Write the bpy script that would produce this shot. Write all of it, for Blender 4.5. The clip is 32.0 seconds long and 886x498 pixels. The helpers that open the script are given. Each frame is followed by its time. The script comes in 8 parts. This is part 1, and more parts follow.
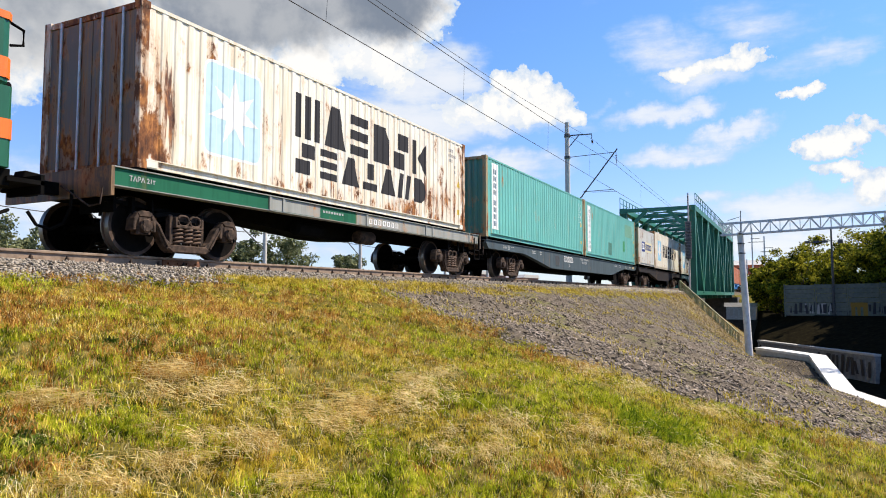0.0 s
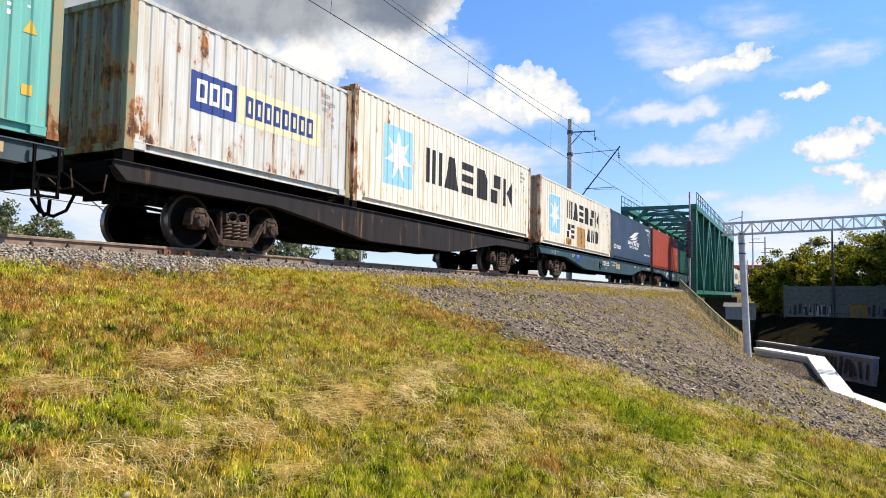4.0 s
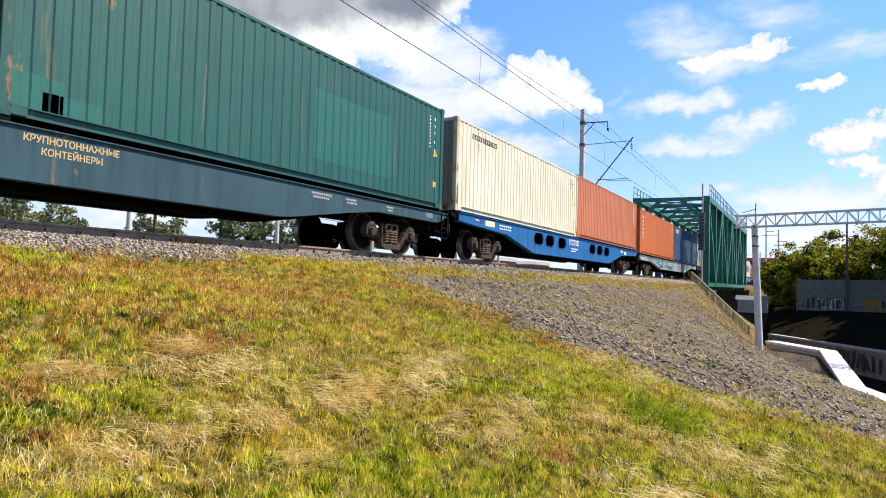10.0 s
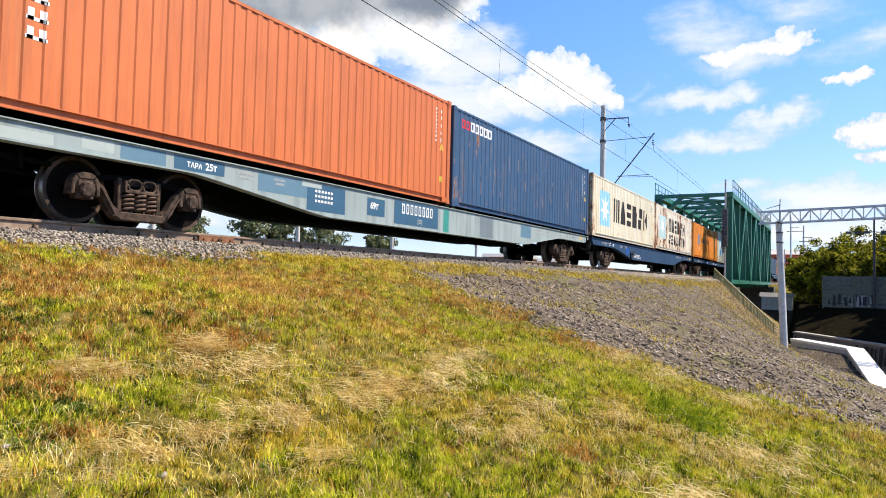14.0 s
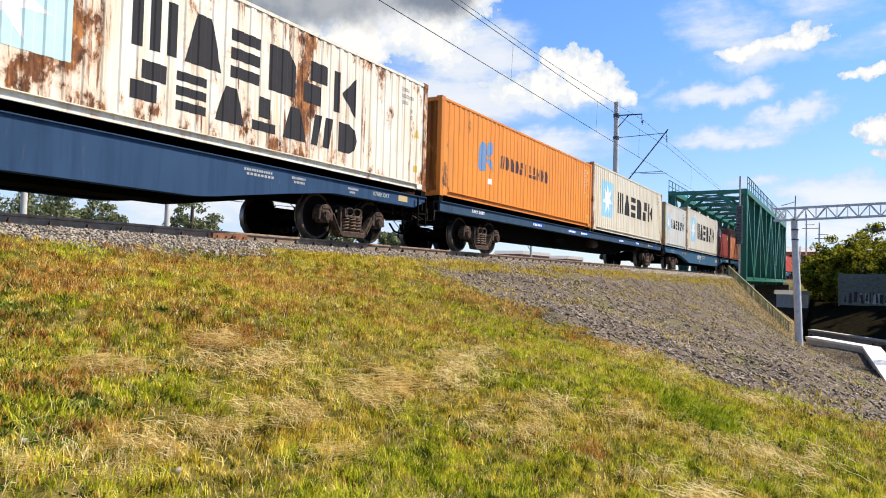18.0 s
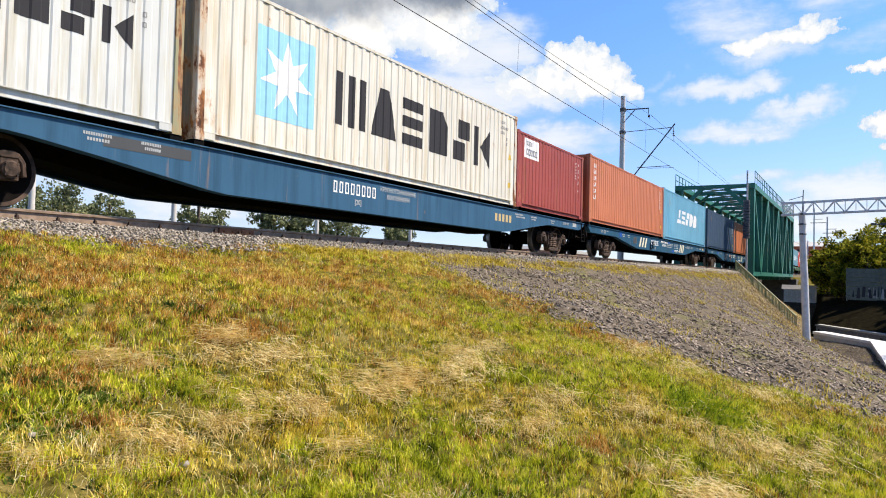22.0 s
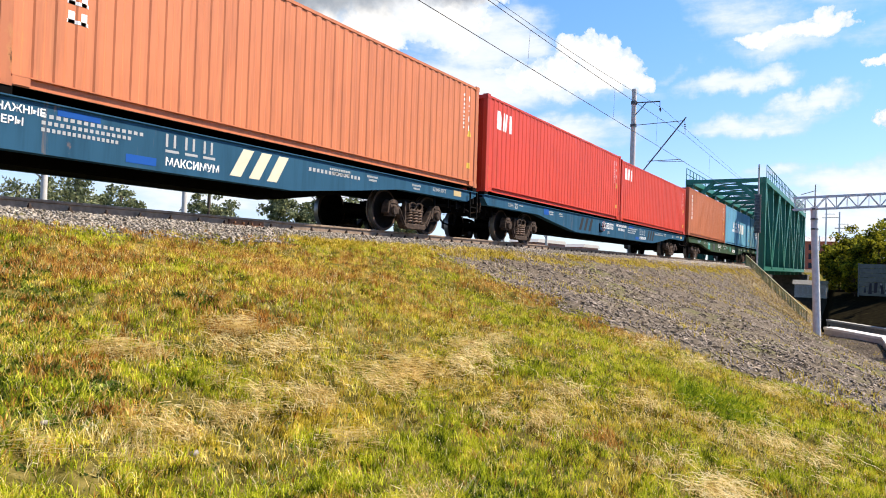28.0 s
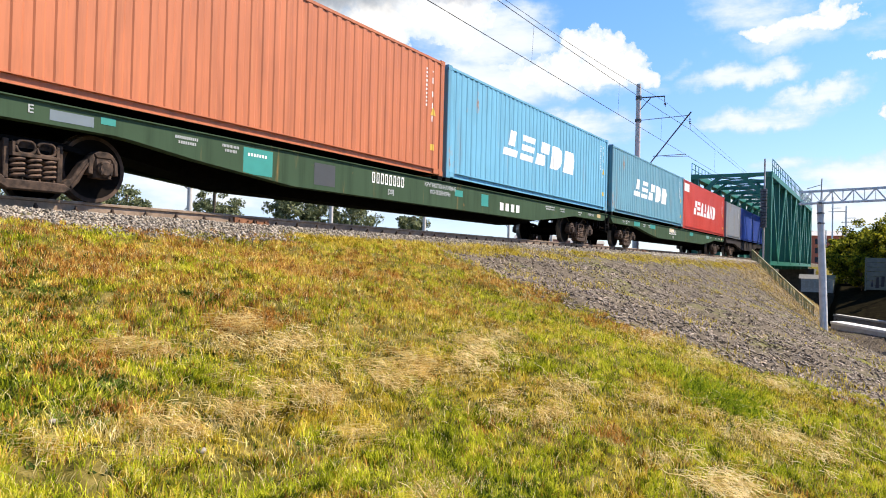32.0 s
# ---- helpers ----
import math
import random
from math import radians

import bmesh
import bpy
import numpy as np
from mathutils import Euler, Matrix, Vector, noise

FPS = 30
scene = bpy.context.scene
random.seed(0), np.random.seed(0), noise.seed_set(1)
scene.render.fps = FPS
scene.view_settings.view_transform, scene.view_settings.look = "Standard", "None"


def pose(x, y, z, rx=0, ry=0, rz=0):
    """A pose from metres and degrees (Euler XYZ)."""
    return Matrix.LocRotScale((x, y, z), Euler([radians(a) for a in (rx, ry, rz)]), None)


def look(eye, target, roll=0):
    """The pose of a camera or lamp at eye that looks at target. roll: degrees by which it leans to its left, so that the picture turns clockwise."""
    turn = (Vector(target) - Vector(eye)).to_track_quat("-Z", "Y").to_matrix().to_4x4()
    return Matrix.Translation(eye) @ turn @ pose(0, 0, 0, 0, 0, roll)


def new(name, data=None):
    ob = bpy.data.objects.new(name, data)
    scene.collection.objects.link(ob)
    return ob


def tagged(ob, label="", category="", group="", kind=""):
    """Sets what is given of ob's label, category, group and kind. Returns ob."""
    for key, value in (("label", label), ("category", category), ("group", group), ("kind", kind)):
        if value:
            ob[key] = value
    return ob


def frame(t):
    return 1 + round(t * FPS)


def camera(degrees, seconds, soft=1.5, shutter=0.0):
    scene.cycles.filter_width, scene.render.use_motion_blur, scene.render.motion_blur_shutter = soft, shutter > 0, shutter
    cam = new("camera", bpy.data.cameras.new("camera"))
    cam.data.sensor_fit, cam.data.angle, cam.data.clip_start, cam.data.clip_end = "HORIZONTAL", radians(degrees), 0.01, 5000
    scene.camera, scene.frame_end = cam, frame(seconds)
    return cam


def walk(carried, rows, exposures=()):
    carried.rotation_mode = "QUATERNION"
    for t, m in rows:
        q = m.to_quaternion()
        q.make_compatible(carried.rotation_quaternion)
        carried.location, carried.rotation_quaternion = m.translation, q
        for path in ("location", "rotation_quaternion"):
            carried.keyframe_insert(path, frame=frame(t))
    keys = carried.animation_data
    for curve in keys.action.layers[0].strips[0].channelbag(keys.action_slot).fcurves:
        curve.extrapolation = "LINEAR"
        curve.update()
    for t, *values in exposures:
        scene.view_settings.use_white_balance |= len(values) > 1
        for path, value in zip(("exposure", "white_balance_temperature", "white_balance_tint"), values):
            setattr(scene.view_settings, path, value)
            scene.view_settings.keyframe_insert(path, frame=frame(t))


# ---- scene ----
EYE = Vector((0.0, -10.375, -0.66))


def aim(yaw, pitch, roll):
    """A camera turned yaw degrees from the +y axis towards +x, and pitch degrees upwards."""
    y, p = radians(yaw), radians(pitch)
    way = Vector((math.sin(y) * math.cos(p), math.cos(y) * math.cos(p), math.sin(p)))
    return look(EYE, EYE + way * 10, roll)


cam = camera(65.27, 32.0, 1.0)
walk(cam, [
    (0.0, aim(63.15, 3.88, -0.08)),
    (0.5, aim(63.20, 3.70, 0.19)),
    (1.0, aim(63.34, 3.58, 0.86)),
    (1.5, aim(63.24, 3.58, 0.71)),
    (2.0, aim(63.40, 3.49, 0.90)),
    (2.5, aim(63.49, 3.42, 0.81)),
    (3.0, aim(63.27, 3.43, 0.80)),
    (3.5, aim(63.16, 3.48, 1.02)),
    (5.5, aim(62.97, 3.23, 0.86)),
    (6.0, aim(63.12, 3.29, 0.90)),
    (6.5, aim(63.09, 3.24, 1.13)),
    (7.0, aim(62.81, 3.03, 1.24)),
    (7.5, aim(63.01, 2.86, 1.22)),
    (8.0, aim(62.95, 2.84, 1.25)),
    (8.5, aim(63.01, 2.89, 1.29)),
    (9.0, aim(63.09, 2.77, 1.56)),
    (9.5, aim(62.96, 2.63, 1.60)),
    (10.0, aim(62.22, 2.58, 1.54)),
    (10.5, aim(61.90, 2.56, 1.52)),
    (11.0, aim(61.45, 2.55, 1.79)),
    (11.5, aim(61.20, 2.32, 1.51)),
    (12.0, aim(61.16, 2.24, 1.41)),
    (12.5, aim(61.06, 2.45, 1.21)),
    (13.0, aim(60.90, 2.55, 1.05)),
    (13.5, aim(60.86, 2.54, 1.29)),
    (14.0, aim(60.57, 2.34, 1.40)),
    (14.5, aim(60.26, 2.26, 1.41)),
    (16.5, aim(59.91, 2.25, 1.55)),
    (17.0, aim(59.81, 2.18, 1.72)),
    (17.5, aim(59.58, 2.12, 1.62)),
    (18.0, aim(59.56, 2.07, 1.47)),
    (18.5, aim(59.55, 1.97, 1.34)),
    (19.0, aim(59.52, 2.01, 1.43)),
    (19.5, aim(59.51, 2.05, 1.40)),
    (20.0, aim(59.52, 1.96, 1.47)),
    (20.5, aim(59.34, 1.83, 1.52)),
    (21.0, aim(59.36, 1.71, 1.57)),
    (21.5, aim(59.09, 1.69, 1.46)),
    (22.0, aim(59.07, 1.64, 1.43)),
    (22.5, aim(59.09, 1.71, 1.42)),
    (23.0, aim(58.85, 1.66, 1.87)),
    (23.5, aim(58.63, 1.68, 1.68)),
    (24.0, aim(58.71, 1.41, 1.76)),
    (24.5, aim(58.77, 1.19, 1.51)),
    (25.0, aim(58.76, 1.18, 1.54)),
    (25.5, aim(58.88, 1.28, 1.30)),
    (27.5, aim(58.27, 1.23, 1.91)),
    (28.0, aim(58.34, 1.00, 1.84)),
    (28.5, aim(58.12, 1.02, 1.76)),
    (29.0, aim(58.07, 1.05, 1.68)),
    (29.5, aim(57.83, 1.12, 1.64)),
    (30.0, aim(57.63, 1.09, 1.56)),
    (30.5, aim(57.47, 1.12, 1.56)),
    (31.0, aim(57.59, 0.88, 1.53)),
    (31.5, aim(57.76, 0.73, 1.56)),
    (32.0, aim(57.93, 0.72, 1.46)),
], exposures=[(0, 0.58, 7000, 14), (4, 0.58, 7000, 14), (6.5, 0.60, 7000, 14), (8.5, 0.70, 7000, 14), (14, 0.71, 7000, 14), (16, 0.66, 7000, 14), (18, 0.59, 7000, 14), (20.5, 0.60, 7000, 14), (23, 0.66, 7000, 14), (25, 0.77, 7000, 14), (32, 0.80, 7000, 14)])

# how far the train has come at each time: seconds, metres
TRAIN = [
    (0.0, -7.44),
    (3.5, 27.30),
    (5.5, 47.18),
    (6.0, 52.06),
    (9.0, 81.62),
    (13.0, 120.87),
    (14.5, 135.61),
    (16.5, 155.26),
    (19.0, 179.87),
    (21.5, 204.74),
    (25.5, 244.45),
    (27.5, 264.54),
    (32.0, 309.74),
]


# ---- light: afternoon sun from beyond the bridge, broken cumulus ----
SUN_WAY = Vector((0.38, -0.485, 0.79)).normalized()
sun = new("sun", bpy.data.lights.new("sun", "SUN"))
sun.data.energy, sun.data.angle, sun.data.color = 5.4, radians(0.55), (1.0, 0.93, 0.80)
sun.matrix_world = look(SUN_WAY * 50, (0, 0, 0))
SKY_STRENGTH = 0.075

# heaped clouds: azimuth from +y towards +x, height, half width, half height (degrees), thickness, greyness of the base
CLOUDS = [
    (48.0, 24.5, 12.0, 6.0, 1.5, 1.0), (57.0, 24.2, 7.0, 4.8, 1.4, 0.95), (33.0, 20.0, 9.0, 7.0, 1.2, 0.75), (61.0, 24.5, 3.6, 3.0, 1.0, 0.5), (50.5, 18.6, 5.0, 3.0, 1.1, 0.0), (43.0, 16.5, 6.0, 3.4, 1.0, 0.0),
    (57.5, 19.0, 4.6, 2.2, 0.95, 0.0), (69.7, 15.3, 5.0, 1.7, 1.2, 0.0), (69.9, 17.0, 2.1, 1.6, 1.3, 0.0), (73.1, 14.8, 2.4, 1.0, 1.2, 0.0), (66.0, 15.2, 3.6, 1.5, 1.0, 0.0),
    (85.4, 17.5, 3.2, 0.75, 1.1, 0.0), (86.7, 18.2, 1.5, 0.8, 1.2, 0.0), (82.8, 17.3, 1.7, 0.6, 1.0, 0.0),
    (90.8, 14.5, 1.5, 0.45, 1.0, 0.0), (92.4, 10.9, 1.5, 1.2, 1.2, 0.0), (94.4, 11.8, 1.5, 0.8, 1.1, 0.0), (95.6, 7.9, 2.0, 1.7, 1.2, 0.0), (93.2, 8.9, 1.8, 0.5, 0.9, 0.0),
]
# thin drawn-out clouds: azimuth, height, half width, half height, thickness, tilt
STREAKS = [
    (56.0, 19.5, 6.0, 3.2, 1.15, 0.0), (62.0, 17.5, 6.0, 3.4, 0.95, 0.0), (58.0, 14.0, 9.0, 3.4, 0.9, 0.0), (68.0, 10.4, 7.5, 1.8, 0.9, 0.05), (60.0, 8.0, 12.0, 3.0, 0.9, 0.0), (69.0, 14.0, 6.5, 1.0, 0.8, 0.0),
    (83.8, 16.5, 4.2, 1.0, 0.7, 0.02), (80.6, 14.3, 3.6, 0.9, 0.8, 0.10), (84.0, 14.6, 2.0, 0.9, 0.75, -0.1), (86.2, 12.4, 3.8, 0.9, 0.95, 0.14), (82.0, 11.0, 5.5, 0.9, 0.75, 0.10),
    (81.0, 19.6, 4.0, 2.2, 0.55, -0.3), (88.0, 20.5, 4.0, 2.2, 0.5, -0.2), (92.0, 17.0, 4.0, 1.2, 0.5, 0.1), (91.0, 6.6, 7.0, 1.5, 0.95, 0.0), (88.0, 4.0, 14.0, 2.0, 0.9, 0.0), (84.0, 7.4, 3.0, 0.6, 0.5, 0.1), (40.0, 6.0, 22.0, 4.0, 0.85, 0.0), (76.5, 15.0, 1.2, 0.5, 0.5, 0.2),
]


def sky_world():
    world = bpy.data.worlds.new("sky")
    scene.world = world
    world.use_nodes = True
    nt = world.node_tree
    nt.nodes.clear()
    n, ln = nt.nodes.new, nt.links.new
    out, bg, sky = n("ShaderNodeOutputWorld"), n("ShaderNodeBackground"), n("ShaderNodeTexSky")
    sky.sky_type, sky.sun_disc = "NISHITA", False
    sky.sun_elevation = math.asin(SUN_WAY.z)
    sky.sun_rotation = math.atan2(SUN_WAY.x, SUN_WAY.y)
    sky.air_density, sky.dust_density, sky.ozone_density = 1.0, 0.3, 1.5

    def mth(op, a, b=0.0, c=0.0, clamp=False):
        x = n("ShaderNodeMath")
        x.operation, x.use_clamp = op, clamp
        for s, v in zip(x.inputs, (a, b, c)):
            if isinstance(v, (int, float)):
                s.default_value = v
            else:
                ln(v, s)
        return x.outputs[0]

    def rise(v, lo, hi):
        x = n("ShaderNodeMapRange")
        x.interpolation_type = "SMOOTHSTEP"
        x.inputs[1].default_value, x.inputs[2].default_value = lo, hi
        ln(v, x.inputs[0])
        return x.outputs[0]

    def fbm(vec, scale, detail, rough=0.6):
        t = n("ShaderNodeTexNoise")
        t.inputs["Scale"].default_value, t.inputs["Detail"].default_value, t.inputs["Roughness"].default_value = scale, detail, rough
        ln(vec, t.inputs["Vector"])
        return t.outputs["Fac"]

    tc, sep = n("ShaderNodeTexCoord"), n("ShaderNodeSeparateXYZ")
    way = tc.outputs["Generated"]
    ln(way, sep.inputs[0])
    az = mth("MULTIPLY", mth("ARCTAN2", sep.outputs[0], sep.outputs[1]), 180 / math.pi)
    el = mth("MULTIPLY", mth("ARCSINE", sep.outputs[2]), 180 / math.pi)
    puff = fbm(way, 13.0, 3.0, 0.5)
    fine = fbm(way, 46.0, 8.0, 0.62)
    soft = fbm(way, 3.2, 5.0, 0.55)

    # ragged outlines: the direction is shaken before the shapes are laid out
    shaken = []
    for scale, detail, amount in ((20.0, 9.0, 4.2), (7.0, 3.0, 3.0)):
        t = n("ShaderNodeTexNoise")
        t.inputs["Scale"].default_value, t.inputs["Detail"].default_value, t.inputs["Roughness"].default_value = scale, detail, 0.62
        ln(way, t.inputs["Vector"])
        s = n("ShaderNodeSeparateColor")
        ln(t.outputs["Color"], s.inputs[0])
        shaken.append((s, amount))
    for s, amount in shaken:
        az = mth("ADD", az, mth("MULTIPLY_ADD", s.outputs[0], amount * 1.3, -amount * 0.65))
        el = mth("ADD", el, mth("MULTIPLY_ADD", s.outputs[1], amount * 0.7, -amount * 0.35))

    def blob(a, e, ra, re, thick, tilt=0.0):
        q = mth("SUBTRACT", az, a)
        u = mth("MULTIPLY", q, 1 / ra)
        v = mth("MULTIPLY", mth("MULTIPLY_ADD", q, -tilt, mth("SUBTRACT", el, e)), 1 / re)
        d2 = mth("ADD", mth("MULTIPLY", u, u), mth("MULTIPLY", v, v))
        return mth("MULTIPLY", mth("SUBTRACT", 1.0, mth("MULTIPLY", d2, 0.75)), thick)

    dens, grey = None, None
    for a, e, ra, re, thick, g in CLOUDS:
        k = blob(a, e, ra, re, thick)
        dens = k if dens is None else mth("MAXIMUM", dens, k)
        if g > 0.3:
            q = mth("MULTIPLY", k, g)
            grey = q if grey is None else mth("MAXIMUM", grey, q)
    # the rest of the sky carries scattered clouds of the same kind
    rest = mth("MULTIPLY_ADD", soft, 3.2, -1.95)
    away = rise(mth("ABSOLUTE", mth("SUBTRACT", az, 64.0)), 38.0, 60.0)
    rest = mth("MULTIPLY_ADD", mth("SUBTRACT", 1.0, away), -3.0, rest)
    dens = mth("MAXIMUM", mth("MAXIMUM", dens, rest), -0.6)
    heap = mth("ADD", dens, mth("ADD", mth("MULTIPLY_ADD", puff, 1.5, -0.95), mth("MULTIPLY_ADD", fine, 1.5, -0.75)))
    veil = None
    for row in STREAKS:
        k = blob(*row)
        veil = k if veil is None else mth("MAXIMUM", veil, k)
    drawn = n("ShaderNodeMapping")
    drawn.inputs["Rotation"].default_value, drawn.inputs["Scale"].default_value = (0.15, 0.1, 0.2), (1.0, 1.0, 3.4)
    ln(way, drawn.inputs[0])
    wisp = fbm(drawn.outputs[0], 7.0, 9.0, 0.6)
    veil = mth("ADD", mth("MAXIMUM", veil, -0.25), mth("MULTIPLY_ADD", wisp, 2.2, -1.2))
    thin = mth("MULTIPLY", rise(veil, -0.15, 0.75), 0.88)
    cover = mth("MAXIMUM", rise(heap, 0.0, 0.2), thin)
    body = mth("MAXIMUM", rise(mth("ADD", heap, mth("MULTIPLY_ADD", fine, 0.9, -0.45)), 0.0, 0.9), mth("MULTIPLY", rise(veil, 0.1, 1.0), 0.75))
    dark = mth("MULTIPLY", rise(mth("ADD", mth("MAXIMUM", grey, 0.0), mth("MULTIPLY_ADD", soft, 1.4, -0.7)), 0.35, 1.0), 0.93)
    cm = n("ShaderNodeMix")
    cm.data_type = "RGBA"
    cm.inputs[6].default_value, cm.inputs[7].default_value = (5.0, 6.6, 8.6, 1), (8.8, 9.2, 9.3, 1)
    ln(body, cm.inputs[0])
    cg = n("ShaderNodeMix")
    cg.data_type = "RGBA"
    billow = n("ShaderNodeMix")
    billow.data_type = "RGBA"
    billow.inputs[6].default_value, billow.inputs[7].default_value = (1.45, 2.0, 2.85, 1), (3.6, 4.1, 4.7, 1)
    ln(rise(fbm(way, 9.0, 6.0, 0.6), 0.36, 0.66), billow.inputs[0])
    ln(billow.outputs[2], cg.inputs[7])
    ln(dark, cg.inputs[0])
    ln(cm.outputs[2], cg.inputs[6])
    mx = n("ShaderNodeMix")
    mx.data_type = "RGBA"
    ln(cover, mx.inputs[0])
    tint = n("ShaderNodeMix")
    tint.data_type, tint.blend_type = "RGBA", "MULTIPLY"
    tint.inputs[0].default_value = 1.0
    haze = n("ShaderNodeMix")
    haze.data_type = "RGBA"
    haze.inputs[6].default_value, haze.inputs[7].default_value = (1.04, 1.25, 1.80, 1), (0.86, 1.41, 2.05, 1)
    ln(rise(mth("ARCSINE", sep.outputs[2]), 0.05, 0.38), haze.inputs[0])
    ln(haze.outputs[2], tint.inputs[7])
    ln(sky.outputs[0], tint.inputs[6])
    ln(tint.outputs[2], mx.inputs[6])
    ln(cg.outputs[2], mx.inputs[7])
    bg.inputs["Strength"].default_value = SKY_STRENGTH
    ln(mx.outputs[2], bg.inputs[0])
    ln(bg.outputs[0], out.inputs[0])


sky_world()


# ---- materials ----
def shader(name, rough=0.7, metal=0.0):
    m = bpy.data.materials.new(name)
    m.use_nodes = True
    nt = m.node_tree
    b = nt.nodes["Principled BSDF"]
    b.inputs["Roughness"].default_value, b.inputs["Metallic"].default_value = rough, metal
    b.inputs["Specular IOR Level"].default_value = 0.04 if rough > 0.75 else 0.4
    return m, nt, b


def coords(nt, stretch=(1, 1, 1)):
    tc, mp = nt.nodes.new("ShaderNodeTexCoord"), nt.nodes.new("ShaderNodeMapping")
    mp.inputs["Scale"].default_value = stretch
    nt.links.new(tc.outputs["Object"], mp.inputs[0])
    return mp.outputs[0]


def noise_tex(nt, vec, scale, detail=4.0, rough=0.55):
    t = nt.nodes.new("ShaderNodeTexNoise")
    t.inputs["Scale"].default_value, t.inputs["Detail"].default_value, t.inputs["Roughness"].default_value = scale, detail, rough
    nt.links.new(vec, t.inputs["Vector"])
    return t.outputs["Fac"]


def ramp(nt, fac, stops):
    r = nt.nodes.new("ShaderNodeValToRGB")
    els = r.color_ramp.elements
    while len(els) < len(stops):
        els.new(0.5)
    for e, (pos, col) in zip(els, stops):
        e.position = pos
        e.color = (*col, 1) if len(col) == 3 else col
    nt.links.new(fac, r.inputs[0])
    return r.outputs["Color"]


def mix(nt, fac, a, b, mode="MIX"):
    x = nt.nodes.new("ShaderNodeMix")
    x.data_type, x.blend_type = "RGBA", mode
    for sock, v in ((x.inputs[0], fac), (x.inputs[6], a), (x.inputs[7], b)):
        if isinstance(v, bpy.types.NodeSocket):
            nt.links.new(v, sock)
        elif isinstance(v, (int, float)):
            sock.default_value = v
        else:
            sock.default_value = (*v, 1)
    return x.outputs[2]


def bump(nt, b, height, strength=0.3, dist=0.01):
    bp = nt.nodes.new("ShaderNodeBump")
    bp.inputs["Strength"].default_value, bp.inputs["Distance"].default_value = strength, dist
    nt.links.new(height, bp.inputs["Height"])
    nt.links.new(bp.outputs[0], b.inputs["Normal"])


def shade(c, k):
    return tuple(min(1.0, v * k) for v in c)


PAINTS = {}


def calc(nt, op, a, b=0.0, c=0.0):
    """One math node on sockets or numbers."""
    x = nt.nodes.new("ShaderNodeMath")
    x.operation = op
    for sock, v in zip(x.inputs, (a, b, c)):
        if isinstance(v, (int, float)):
            sock.default_value = v
        else:
            nt.links.new(v, sock)
    return x.outputs[0]


